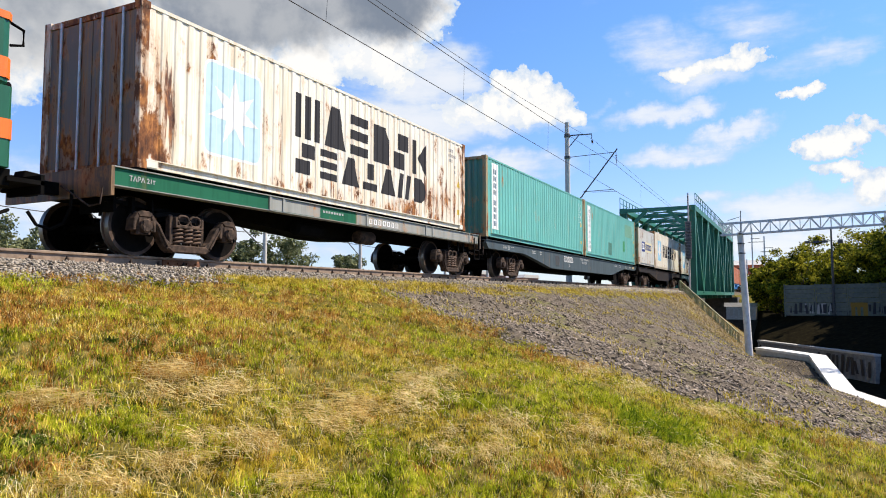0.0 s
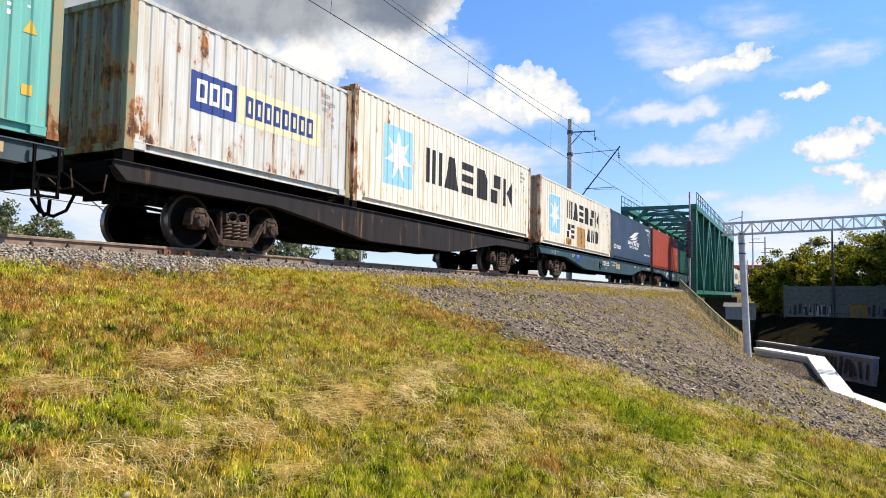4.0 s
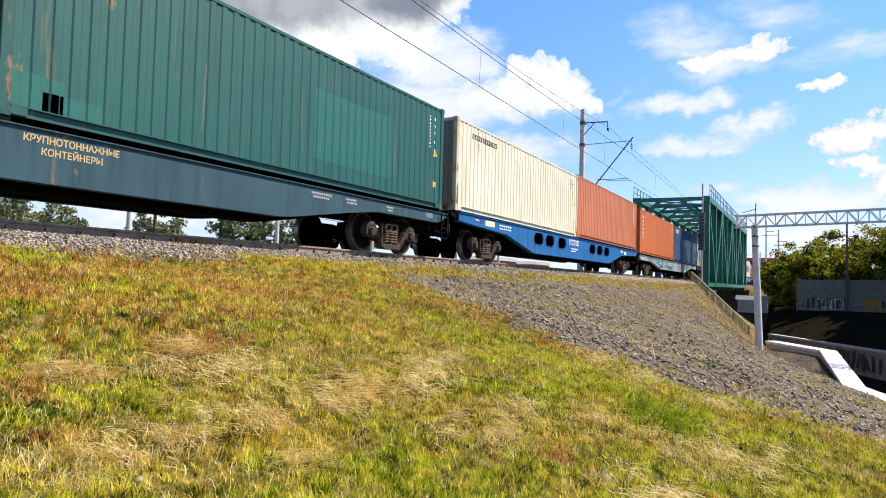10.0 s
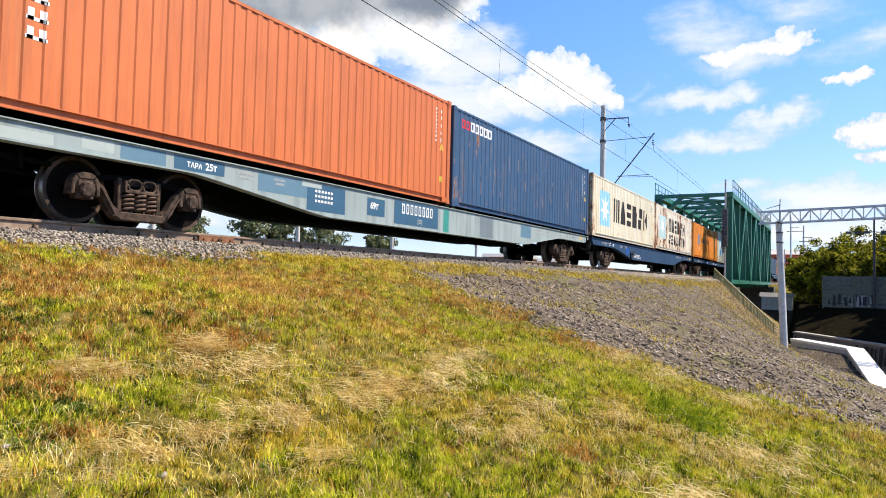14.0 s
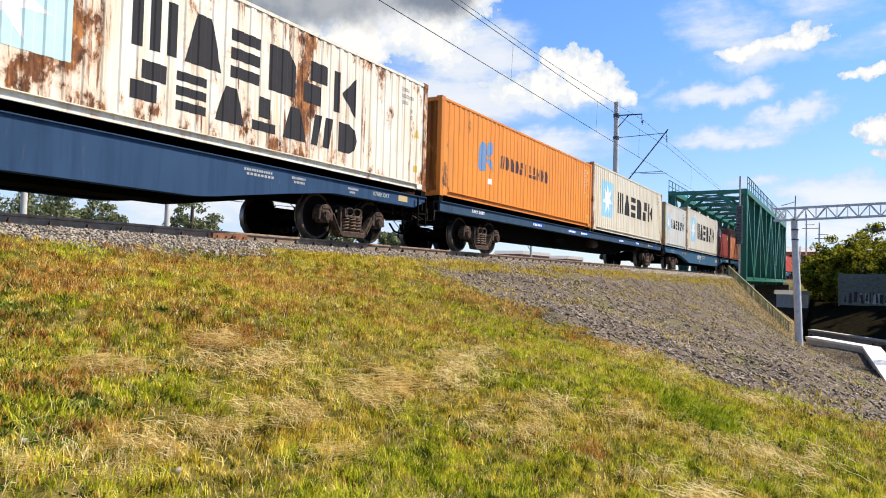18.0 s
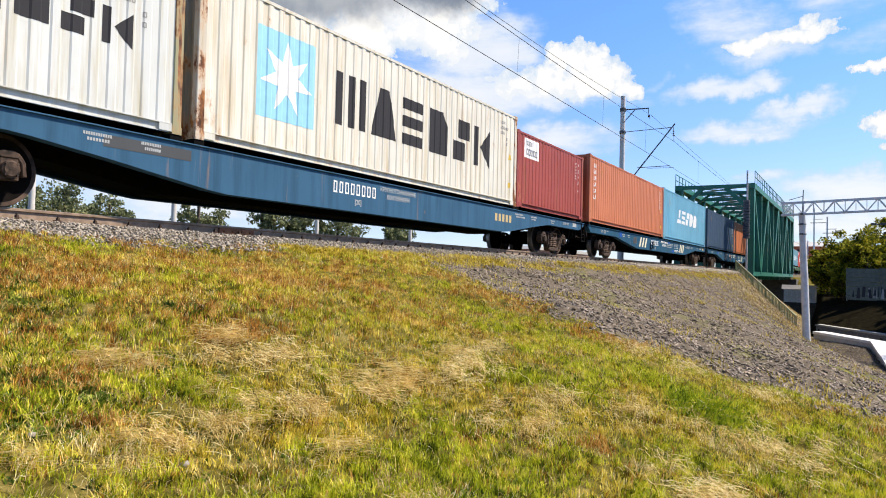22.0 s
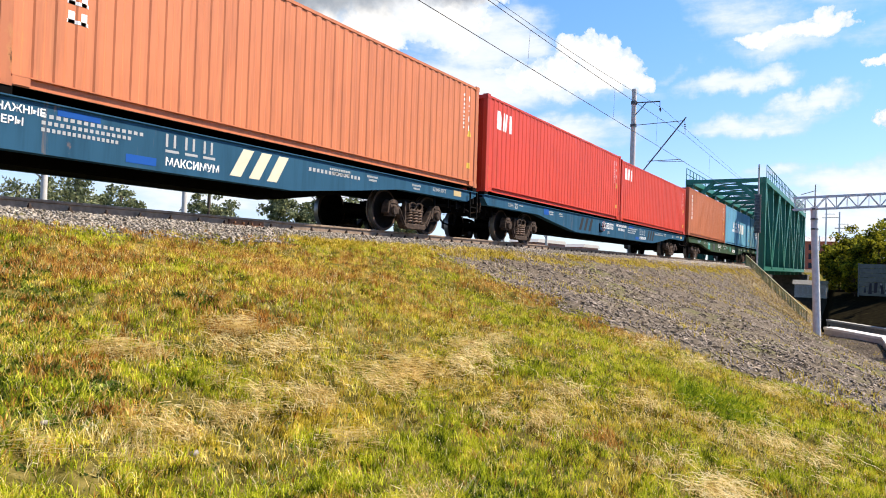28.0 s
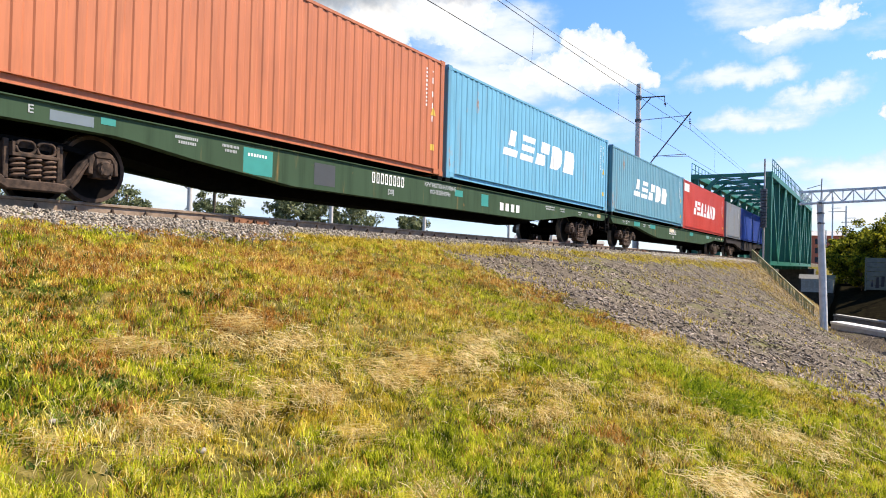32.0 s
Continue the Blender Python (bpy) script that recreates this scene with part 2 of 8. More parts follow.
def paint(rgb, rust=0.2, rough=0.55, metal=0.0, streak=5.0, fade=0.25, fields=()):
    """Weathered paint on steel: faded patches, streaks of grime running down, rust spots and scratches.
    fields: places (x, z, half width, half height, amount) where rust has broken out most."""
    key = (rgb, rust, rough, metal, streak, fade, fields)
    if key in PAINTS:
        return PAINTS[key]
    m, nt, b = shader("weathered_paint", rough, metal)
    v = coords(nt)
    big = noise_tex(nt, v, 0.7, 3)
    col = mix(nt, big, shade(rgb, 1 - fade), shade(rgb, 1 + fade * 0.5))
    vs = coords(nt, (streak, streak, 0.35))
    st = noise_tex(nt, vs, 1.0, 5, 0.65)
    grime = ramp(nt, st, [(0.46, (0, 0, 0)), (0.75, (1, 1, 1))])
    pale = min(rgb) > 0.4
    col = mix(nt, grime, col, (0.72 * rgb[0], 0.62 * rgb[1], 0.44 * rgb[2]) if pale else shade(rgb, 0.62))
    if pale and rust > 0.22:
        drip = noise_tex(nt, coords(nt, (6.5, 6.5, 0.3)), 1.0, 6, 0.62)
        col = mix(nt, ramp(nt, drip, [(0.59, (0, 0, 0)), (0.67, (0.35,) * 3), (0.76, (0.75,) * 3)]), col, mix(nt, noise_tex(nt, v, 14, 4), (0.44, 0.25, 0.09), (0.22, 0.09, 0.035)))
    if rust > 0:
        spots = noise_tex(nt, coords(nt, (1, 1, 0.55)), 2.3, 8, 0.68)
        # rust gathers along the bottom edge
        low = nt.nodes.new("ShaderNodeMapRange")
        low.inputs[1].default_value, low.inputs[2].default_value, low.inputs[3].default_value, low.inputs[4].default_value = 0.15, 0.6, 0.12 * min(rust, 0.5), 0.0
        sx = nt.nodes.new("ShaderNodeSeparateXYZ")
        nt.links.new(v, sx.inputs[0])
        nt.links.new(sx.outputs[2], low.inputs[0])
        ad = nt.nodes.new("ShaderNodeMath")
        nt.links.new(spots, ad.inputs[0])
        nt.links.new(low.outputs[0], ad.inputs[1])
        spots = ad.outputs[0]
        more = None
        for fx, fz, fw, fh, amount in fields:
            q = None
            for sock, mid, half in ((sx.outputs[0], fx, fw), (sx.outputs[2], fz, fh)):
                d = calc(nt, "MULTIPLY_ADD", sock, 1 / half, -mid / half)
                d = calc(nt, "MULTIPLY", d, d)
                q = d if q is None else calc(nt, "ADD", q, d)
            q = calc(nt, "MAXIMUM", calc(nt, "MULTIPLY_ADD", q, -amount, amount), 0.0)
            more = q if more is None else calc(nt, "MAXIMUM", more, q)
        if more is not None:
            spots = calc(nt, "ADD", spots, more)
        lo = 0.73 - 0.20 * rust
        mask = ramp(nt, spots, [(lo, (0, 0, 0)), (lo + 0.05, (1, 1, 1))])
        rustc = ramp(nt, noise_tex(nt, coords(nt, (1, 1, 0.5)), 6, 6, 0.7), [(0.34, (0.045, 0.018, 0.010)), (0.5, (0.17, 0.062, 0.022)), (0.66, (0.46, 0.19, 0.055))])
        run = noise_tex(nt, coords(nt, (3.2, 3.2, 0.22)), 1.6, 7, 0.68)
        if more is not None:
            run = calc(nt, "MULTIPLY_ADD", more, 1.1, run)
        stain = ramp(nt, run, [(lo - 0.10, (0, 0, 0)), (lo + 0.06, (0.6, 0.6, 0.6))])
        col = mix(nt, stain, col, mix(nt, 0.45, (0.58, 0.31, 0.10), shade(rgb, 0.8)))
        deep = ramp(nt, run, [(lo + 0.02, (0, 0, 0)), (lo + 0.06, (1, 1, 1))])
        col = mix(nt, deep, col, rustc)
        halo = ramp(nt, spots, [(lo - 0.06, (0, 0, 0)), (lo, (0.6, 0.6, 0.6))])
        col = mix(nt, halo, col, mix(nt, 0.4, (0.52, 0.24, 0.07), shade(rgb, 0.85)))
        col = mix(nt, mask, col, rustc)
        rg = ramp(nt, spots, [(lo, (rough,) * 3), (lo + 0.05, (0.9,) * 3)])
        nt.links.new(rg, b.inputs["Roughness"])
    nt.links.new(col, b.inputs["Base Color"])
    bump(nt, b, noise_tex(nt, v, 9, 3), 0.12, 0.01)
    PAINTS[key] = m
    return m


def rough_mat(name, dark, light, scale, rough=0.85, metal=0.0, bumps=0.3, dist=0.01, stretch=(1, 1, 1), big=None, random_piece=0.0, gloss=0.5):
    """Two-scale noise between two colours, with relief; random_piece varies it from piece to piece."""
    m, nt, b = shader(name, rough, metal)
    b.inputs["Specular IOR Level"].default_value = gloss
    v = coords(nt, stretch)
    f = noise_tex(nt, v, scale, 6, 0.6)
    col = ramp(nt, f, [(0.32, dark), (0.68, light)])
    if big:
        f2 = noise_tex(nt, v, big, 3)
        col = mix(nt, f2, mix(nt, 0.55, col, dark), mix(nt, 0.25, col, light))
    if random_piece:
        g = nt.nodes.new("ShaderNodeNewGeometry")
        r = ramp(nt, g.outputs["Random Per Island"], [(0.0, (1 - random_piece,) * 3), (1.0, (1 + random_piece * 0.4,) * 3)])
        col = mix(nt, 1.0, col, r, "MULTIPLY")
    nt.links.new(col, b.inputs["Base Color"])
    bump(nt, b, noise_tex(nt, v, scale * 2.5, 5), bumps, dist)
    return m


def plain(name, rgb, rough=0.5, metal=0.0):
    m, nt, b = shader(name, rough, metal)
    v = coords(nt)
    nt.links.new(mix(nt, noise_tex(nt, v, 6, 5), shade(rgb, 0.82), shade(rgb, 1.1)), b.inputs["Base Color"])
    return m


RUSTY_IRON = rough_mat("rusty_cast_iron", (0.006, 0.004, 0.003), (0.105, 0.066, 0.045), 8, 0.85, 0.0, 0.5, gloss=0.3)
SPRING_RUST = rough_mat("brown_spring_steel", (0.03, 0.018, 0.012), (0.15, 0.085, 0.052), 9, 0.85, 0.0, 0.3)
# The shade under the wagons is put into these two blacks.
BLACK_STEEL = rough_mat("black_steel_with_shade", (0.002, 0.002, 0.002), (0.006, 0.0055, 0.005), 5, 0.95, 0.0, 0.3, gloss=0.08)
WHEEL_STEEL = rough_mat("wheel_steel_with_shade", (0.002, 0.0018, 0.0015), (0.008, 0.006, 0.005), 6, 0.9, 0.0, 0.2, gloss=0.08)
TREAD_STEEL = plain("worn_tread_steel", (0.30, 0.28, 0.26), 0.4, 0.8)
RAIL_SIDE = rough_mat("rusty_rail_steel", (0.15, 0.103, 0.070), (0.30, 0.215, 0.150), 8, 0.85, 0.0, 0.3)
RAIL_TOP = plain("worn_rail_head", (0.45, 0.44, 0.43), 0.25, 1.0)
CONCRETE = rough_mat("grey_concrete", (0.30, 0.29, 0.27), (0.50, 0.48, 0.45), 5, 0.9, 0, 0.35, 0.01, big=0.6)
WHITE_CONCRETE = rough_mat("whitewashed_concrete", (0.46, 0.455, 0.43), (0.74, 0.73, 0.70), 4, 0.85, 0, 0.3, 0.01, big=0.8)
BRIDGE_GREEN = paint((0.012, 0.165, 0.115), 0.12, 0.5)
GALVANISED = rough_mat("galvanised_steel", (0.38, 0.40, 0.41), (0.58, 0.60, 0.61), 6, 0.5, 0.5, 0.1)
WIRE_MAT = plain("dark_copper_wire", (0.05, 0.045, 0.042), 0.5, 0.6)


# ---- building tools ----
class Mesh:
    """Collects simple solids and turns them into one mesh."""

    def __init__(self):
        self.v, self.f = [], []

    def add(self, verts, faces):
        o = len(self.v)
        self.v += [tuple(p) for p in verts]
        self.f += [tuple(i + o for i in f) for f in faces]
        return self

    def box(self, x0, x1, y0, y1, z0, z1, c=0.0):
        """A box; c chamfers its eight corners' edges along z."""
        if c <= 0:
            vs = [(x, y, z) for z in (z0, z1) for x, y in ((x0, y0), (x1, y0), (x1, y1), (x0, y1))]
            fs = [(3, 2, 1, 0), (4, 5, 6, 7)] + [(i, (i + 1) % 4, (i + 1) % 4 + 4, i + 4) for i in range(4)]
            return self.add(vs, fs)
        ring = [(x0 + c, y0), (x1 - c, y0), (x1, y0 + c), (x1, y1 - c), (x1 - c, y1), (x0 + c, y1), (x0, y1 - c), (x0, y0 + c)]
        return self.prism(ring, z0, z1)

    def prism(self, ring, z0, z1):
        n = len(ring)
        vs = [(x, y, z0) for x, y in ring] + [(x, y, z1) for x, y in ring]
        fs = [tuple(range(n - 1, -1, -1)), tuple(range(n, 2 * n))] + [(i, (i + 1) % n, (i + 1) % n + n, i + n) for i in range(n)]
        return self.add(vs, fs)

    def plate(self, outline, y0, y1):
        """An outline of (x, z) points, made y0 to y1 thick."""
        n = len(outline)
        vs = [(x, y0, z) for x, z in outline] + [(x, y1, z) for x, z in outline]
        fs = [tuple(range(n)), tuple(range(2 * n - 1, n - 1, -1))] + [(i + n, (i + 1) % n + n, (i + 1) % n, i) for i in range(n)]
        return self.add(vs, fs)

    def bar(self, a, b, w, h=None, n=4):
        """A straight bar from a to b, square (n=4) or round."""
        a, b = Vector(a), Vector(b)
        h = h or w
        d = (b - a).normalized()
        side = d.cross(Vector((0, 0, 1)))
        side = side.normalized() if side.length > 1e-4 else Vector((1, 0, 0))
        up = side.cross(d).normalized()
        vs = []
        for p in (a, b):
            for i in range(n):
                an = 2 * math.pi * (i + 0.5) / n
                k = 1 / math.cos(math.pi / n) if n == 4 else 1
                vs.append(p + side * (math.cos(an) * w / 2 * k) + up * (math.sin(an) * h / 2 * k))
        fs = [tuple(range(n - 1, -1, -1)), tuple(range(n, 2 * n))] + [(i, (i + 1) % n, (i + 1) % n + n, i + n) for i in range(n)]
        return self.add(vs, fs)

    def lathe(self, profile, origin, axis="y", n=24):
        """A ring profile of (radius, along) turned about an axis through origin."""
        o, vs, fs = Vector(origin), [], []
        for r, a in profile:
            for i in range(n):
                an = 2 * math.pi * i / n
                c, s = math.cos(an) * r, math.sin(an) * r
                vs.append(o + (Vector((c, a, s)) if axis == "y" else Vector((a, c, s)) if axis == "x" else Vector((c, s, a))))
        m = len(profile)
        for j in range(m - 1):
            for i in range(n):
                k = (i + 1) % n
                fs.append((j * n + i, (j + 1) * n + i, (j + 1) * n + k, j * n + k))
        fs.append(tuple(range(n)))
        fs.append(tuple(range(m * n - 1, (m - 1) * n - 1, -1)))
        return self.add(vs, fs)

    def tube(self, pts, r, n=6):
        """A round tube along a line of points."""
        pts = [Vector(p) for p in pts]
        vs, fs = [], []
        for i, p in enumerate(pts):
            d = (pts[min(i + 1, len(pts) - 1)] - pts[max(i - 1, 0)]).normalized()
            side = d.cross(Vector((0.03, 0.02, 1))).normalized()
            up = side.cross(d)
            for k in range(n):
                an = 2 * math.pi * k / n
                vs.append(p + side * (math.cos(an) * r) + up * (math.sin(an) * r))
        for i in range(len(pts) - 1):
            for k in range(n):
                q = (k + 1) % n
                fs.append((i * n + k, i * n + q, (i + 1) * n + q, (i + 1) * n + k))
        fs.append(tuple(range(n - 1, -1, -1)))
        fs.append(tuple(range((len(pts) - 1) * n, len(pts) * n)))
        return self.add(vs, fs)

    def data(self, name, mat, smooth=False, bevel=0.0):
        me = bpy.data.meshes.new(name)
        me.from_pydata(self.v, [], self.f)
        bm = bmesh.new()
        bm.from_mesh(me)
        bmesh.ops.recalc_face_normals(bm, faces=bm.faces)
        if bevel > 0:
            es = [e for e in bm.edges if len(e.link_faces) == 2 and e.calc_face_angle(0) > 0.6]
            bmesh.ops.bevel(bm, geom=es, offset=bevel, segments=1, affect="EDGES", clamp_overlap=True)
        bm.to_mesh(me)
        bm.free()
        if mat:
            me.materials.append(mat)
        if smooth:
            me.shade_smooth()
            me.set_sharp_from_angle(angle=radians(40))
        return me


def part(name, mesh, mat, parent, label="", at=(0, 0, 0), smooth=False, bevel=0.0):
    """One mesh object under a thing or a part. mesh: a Mesh, or ready mesh data to share."""
    ob = new(name, mesh.data(name, mat, smooth, bevel) if isinstance(mesh, Mesh) else mesh)
    ob.parent = parent
    ob.location = at
    if label:
        ob["label"] = label
    return ob


def thing(name, label, category, at=(0, 0, 0), group="", kind=""):
    """An empty at a thing's base, to carry its parts."""
    ob = new(name)
    ob.empty_display_size = 0.3
    ob.location = at
    return tagged(ob, label, category, group, kind)


def solid(name, mesh, mat, label, category="", group="", kind="", at=(0, 0, 0), smooth=False, bevel=0.0):
    """A thing of one mesh."""
    ob = new(name, mesh.data(name, mat, smooth, bevel))
    ob.location = at
    return tagged(ob, label, category, group, kind)


# ---- the ground: one sheet, with the railway bank, the cutting under the bridge and the far plain ----
def lerp(x, xs, ys):
    return float(np.interp(x, xs, ys))


def bank_slope(x):
    return np.interp(x, [-400, -12, 9, 13, 27, 44, 57], [0.5, 0.30, 0.235, 0.25, 0.39, 0.70, 0.75])


ROAD_Z = -6.4
WALL_Y, WALL_X = [-60.0, -20.0, -14.6, -13.3, -11.9, -10.95, -8.1, -7.0, 7.0, 9.0], [-25.0, 15.0, 28.0, 31.0, 36.0, 43.2, 46.5, 58.5, 58.5, 70.0]
OPP_Y, OPP_X = [-60.0, -30.0, -15.2, -7.4, -5.0], [10.0, 36.0, 53.5, 66.0, 104.0]


def ground_z(x, y):
    """Height of the ground, for arrays of x and y."""
    x, y = np.asarray(x, float), np.asarray(y, float)
    d = np.abs(y)
    far = np.interp(x, [-60, 0, 9, 20, 31, 38, 44, 52, 120], [-2.7, -2.7, -3.0, -4.2, -5.05, -4.8, -4.2, -4.1, -3.6])
    near = -0.42 - bank_slope(x) * (d - 2.7)
    back = -0.42 - 0.55 * (d - 2.7)
    side = np.where(y < 0, np.maximum(near, far), np.maximum(back, -1.6))
    z = np.where(d < 1.6, -0.225, np.where(d < 2.7, -0.225 - (d - 1.6) / 1.1 * 0.195, side))
    # the road cutting under the bridge, and the bank across it that rises to the fence
    a = np.interp(y, WALL_Y, WALL_X)
    b = np.interp(y, OPP_Y, OPP_X)
    road = (x > a + 0.2) & (x < b) & (y < 9)
    over = (x >= b) & (y < -5.0)
    z = np.where(road, ROAD_Z, z)
    return np.where(over, np.minimum(-2.45, -4.9 + 0.20 * (x - b)), z)


def ground_sheet():
    xs = np.concatenate([np.linspace(-2500, -60, 25), np.arange(-58, -6, 2.0), np.arange(-6, 16, 0.16), np.arange(16, 76, 0.4), np.arange(76, 130, 1.0), np.linspace(135, 3000, 30)])
    ys = np.concatenate([np.linspace(-2500, -60, 20), np.arange(-58, -16, 2.0), np.arange(-16, -2.6, 0.16), np.arange(-2.6, 3, 0.2), np.arange(3, 30, 1.5), np.linspace(32, 3000, 25)])
    X, Y = np.meshgrid(xs, ys, indexing="ij")
    Z = ground_z(X, Y)
    near = np.clip((56 - np.hypot(X - 10, Y + 8)) / 50, 0, 1) * (np.abs(Y) > 2.0)
    rng = np.random.default_rng(3)
    wav = 0.05 * np.sin(X * 1.1 + 0.7 * Y) + 0.04 * np.sin(1.7 * Y - 0.6 * X + 1) + 0.02 * np.sin(3.1 * X) * np.sin(2.7 * Y)
    Z = Z + near * (wav + rng.normal(0, 0.012, Z.shape)) * np.clip((np.abs(Y) - 2.4), 0, 1)
    nx, ny = len(xs), len(ys)
    v = np.stack([X, Y, Z], -1).reshape(-1, 3)
    i = np.arange(nx * ny).reshape(nx, ny)
    q = np.stack([i[:-1, :-1], i[1:, :-1], i[1:, 1:], i[:-1, 1:]], -1).reshape(-1, 4)
    me = bpy.data.meshes.new("ground")
    me.from_pydata(v.tolist(), [], q.tolist())
    me.shade_smooth()
    return me


EDGE_X, EDGE_Y = [9.0, 9.2, 9.5, 10.1, 10.1, 9.85, 9.7, 10.05, 10.4, 10.75, 10.9, 11.8], [-14.0, -11.2, -10.1, -9.4, -8.7, -8.0, -7.4, -6.6, -5.7, -4.7, -4.0, -2.5]


STRIP_Y, STRIP_X = [-8.5, -7.0, -5.0, -2.8], [40.5, 40.3, 40.0, 42.5]


def grass_edge(y):
    """Where, along x, the grass gives way to the stony slope."""
    return np.interp(y, EDGE_Y, EDGE_X)


def ground_material():
    m, nt, b = shader("grassy_and_stony_earth", 0.95)
    b.inputs["Specular IOR Level"].default_value = 0.0
    v = coords(nt)
    soil = ramp(nt, noise_tex(nt, v, 5, 8, 0.7), [(0.3, (0.022, 0.021, 0.005)), (0.5, (0.095, 0.08, 0.018)), (0.72, (0.26, 0.20, 0.065))])
    stone = ramp(nt, noise_tex(nt, coords(nt, (0.55, 1.5, 1.0)), 11, 9, 0.8), [(0.32, (0.05, 0.041, 0.031)), (0.5, (0.115, 0.095, 0.072)), (0.7, (0.21, 0.172, 0.132))])
    green = ramp(nt, noise_tex(nt, v, 0.6, 6, 0.65), [(0.52, (0, 0, 0)), (0.68, (1, 1, 1))])
    stone = mix(nt, green, stone, ramp(nt, noise_tex(nt, v, 7, 6), [(0.3, (0.06, 0.075, 0.02)), (0.7, (0.2, 0.18, 0.06))]))
    a = nt.nodes.new("ShaderNodeAttribute")
    a.attribute_name = "stony"
    wob = nt.nodes.new("ShaderNodeMath")
    wob.operation = "ADD"
    nt.links.new(a.outputs["Fac"], wob.inputs[0])
    sc = nt.nodes.new("ShaderNodeMath")
    sc.operation = "MULTIPLY_ADD"
    nt.links.new(noise_tex(nt, v, 1.6, 5, 0.7), sc.inputs[0])
    sc.inputs[1].default_value, sc.inputs[2].default_value = 0.9, -0.45
    nt.links.new(sc.outputs[0], wob.inputs[1])
    k = ramp(nt, wob.outputs[0], [(0.42, (0, 0, 0)), (0.58, (1, 1, 1))])
    # the shade over the cutting and its far bank, painted as near-black earth
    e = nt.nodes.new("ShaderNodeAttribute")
    e.attribute_name = "shade_and_soil"
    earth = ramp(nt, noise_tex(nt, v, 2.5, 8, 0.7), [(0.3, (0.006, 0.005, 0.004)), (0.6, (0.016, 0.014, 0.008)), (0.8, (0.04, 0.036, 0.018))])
    d = nt.nodes.new("ShaderNodeAttribute")
    d.attribute_name = "dry"
    straw = ramp(nt, noise_tex(nt, coords(nt, (0.8, 2.6, 1.0)), 3.0, 8, 0.7), [(0.32, (0.07, 0.058, 0.032)), (0.5, (0.20, 0.160, 0.085)), (0.68, (0.36, 0.285, 0.155))])
    stone = mix(nt, d.outputs["Fac"], stone, straw)
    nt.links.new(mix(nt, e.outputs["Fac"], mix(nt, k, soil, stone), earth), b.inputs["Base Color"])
    bump(nt, b, noise_tex(nt, v, 16, 8, 0.75), 0.4, 0.02)
    return m


def make_ground():
    me = ground_sheet()
    co = np.empty(len(me.vertices) * 3)
    me.vertices.foreach_get("co", co)
    x, y = co[0::3], co[1::3]
    d = x - grass_edge(y)
    stony = np.clip(0.5 + d / 2.0, 0, 1) * ((y < 0) & (x < 62)) + ((np.abs(y) < 2.9) * 1.0)
    at = me.attributes.new("stony", "FLOAT", "POINT")
    at.data.foreach_set("value", np.clip(stony, 0, 1).astype(np.float32))
    # painted shade beyond the wall; foot is the brown soil before it
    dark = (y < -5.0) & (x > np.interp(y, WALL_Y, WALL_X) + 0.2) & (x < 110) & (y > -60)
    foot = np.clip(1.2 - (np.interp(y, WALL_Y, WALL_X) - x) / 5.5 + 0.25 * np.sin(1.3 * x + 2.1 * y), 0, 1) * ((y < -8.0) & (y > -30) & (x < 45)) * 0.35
    at = me.attributes.new("shade_and_soil", "FLOAT", "POINT")
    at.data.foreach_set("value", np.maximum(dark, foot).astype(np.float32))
    dry = np.clip((x - np.interp(y, STRIP_Y, STRIP_X)) / 5.0 + 0.25 * np.sin(3.1 * y) + 0.2 * np.sin(7 * y + x), 0, 0.95) * ((y < -2.7) & (y > -8.5) & (x < 60))
    at = me.attributes.new("dry", "FLOAT", "POINT")
    at.data.foreach_set("value", dry.astype(np.float32))
    me.materials.append(ground_material())
    tagged(new("ground", me), "grassy railway bank with dry stony slope and distant plain", "ground", kind="structure")


make_ground()


# ---- the track ----
def rail_outline(y):
    half = [(0.075, -0.18), (0.075, -0.168), (0.012, -0.145), (0.010, -0.045), (0.036, -0.035), (0.036, -0.006), (0.030, 0.0)]
    return [(y + a, z) for a, z in half] + [(y - a, z) for a, z in reversed(half)]


SLEEPER = rough_mat("weathered_sleeper_concrete", (0.10, 0.088, 0.075), (0.22, 0.195, 0.17), 9, 0.9, 0, 0.5, 0.01)


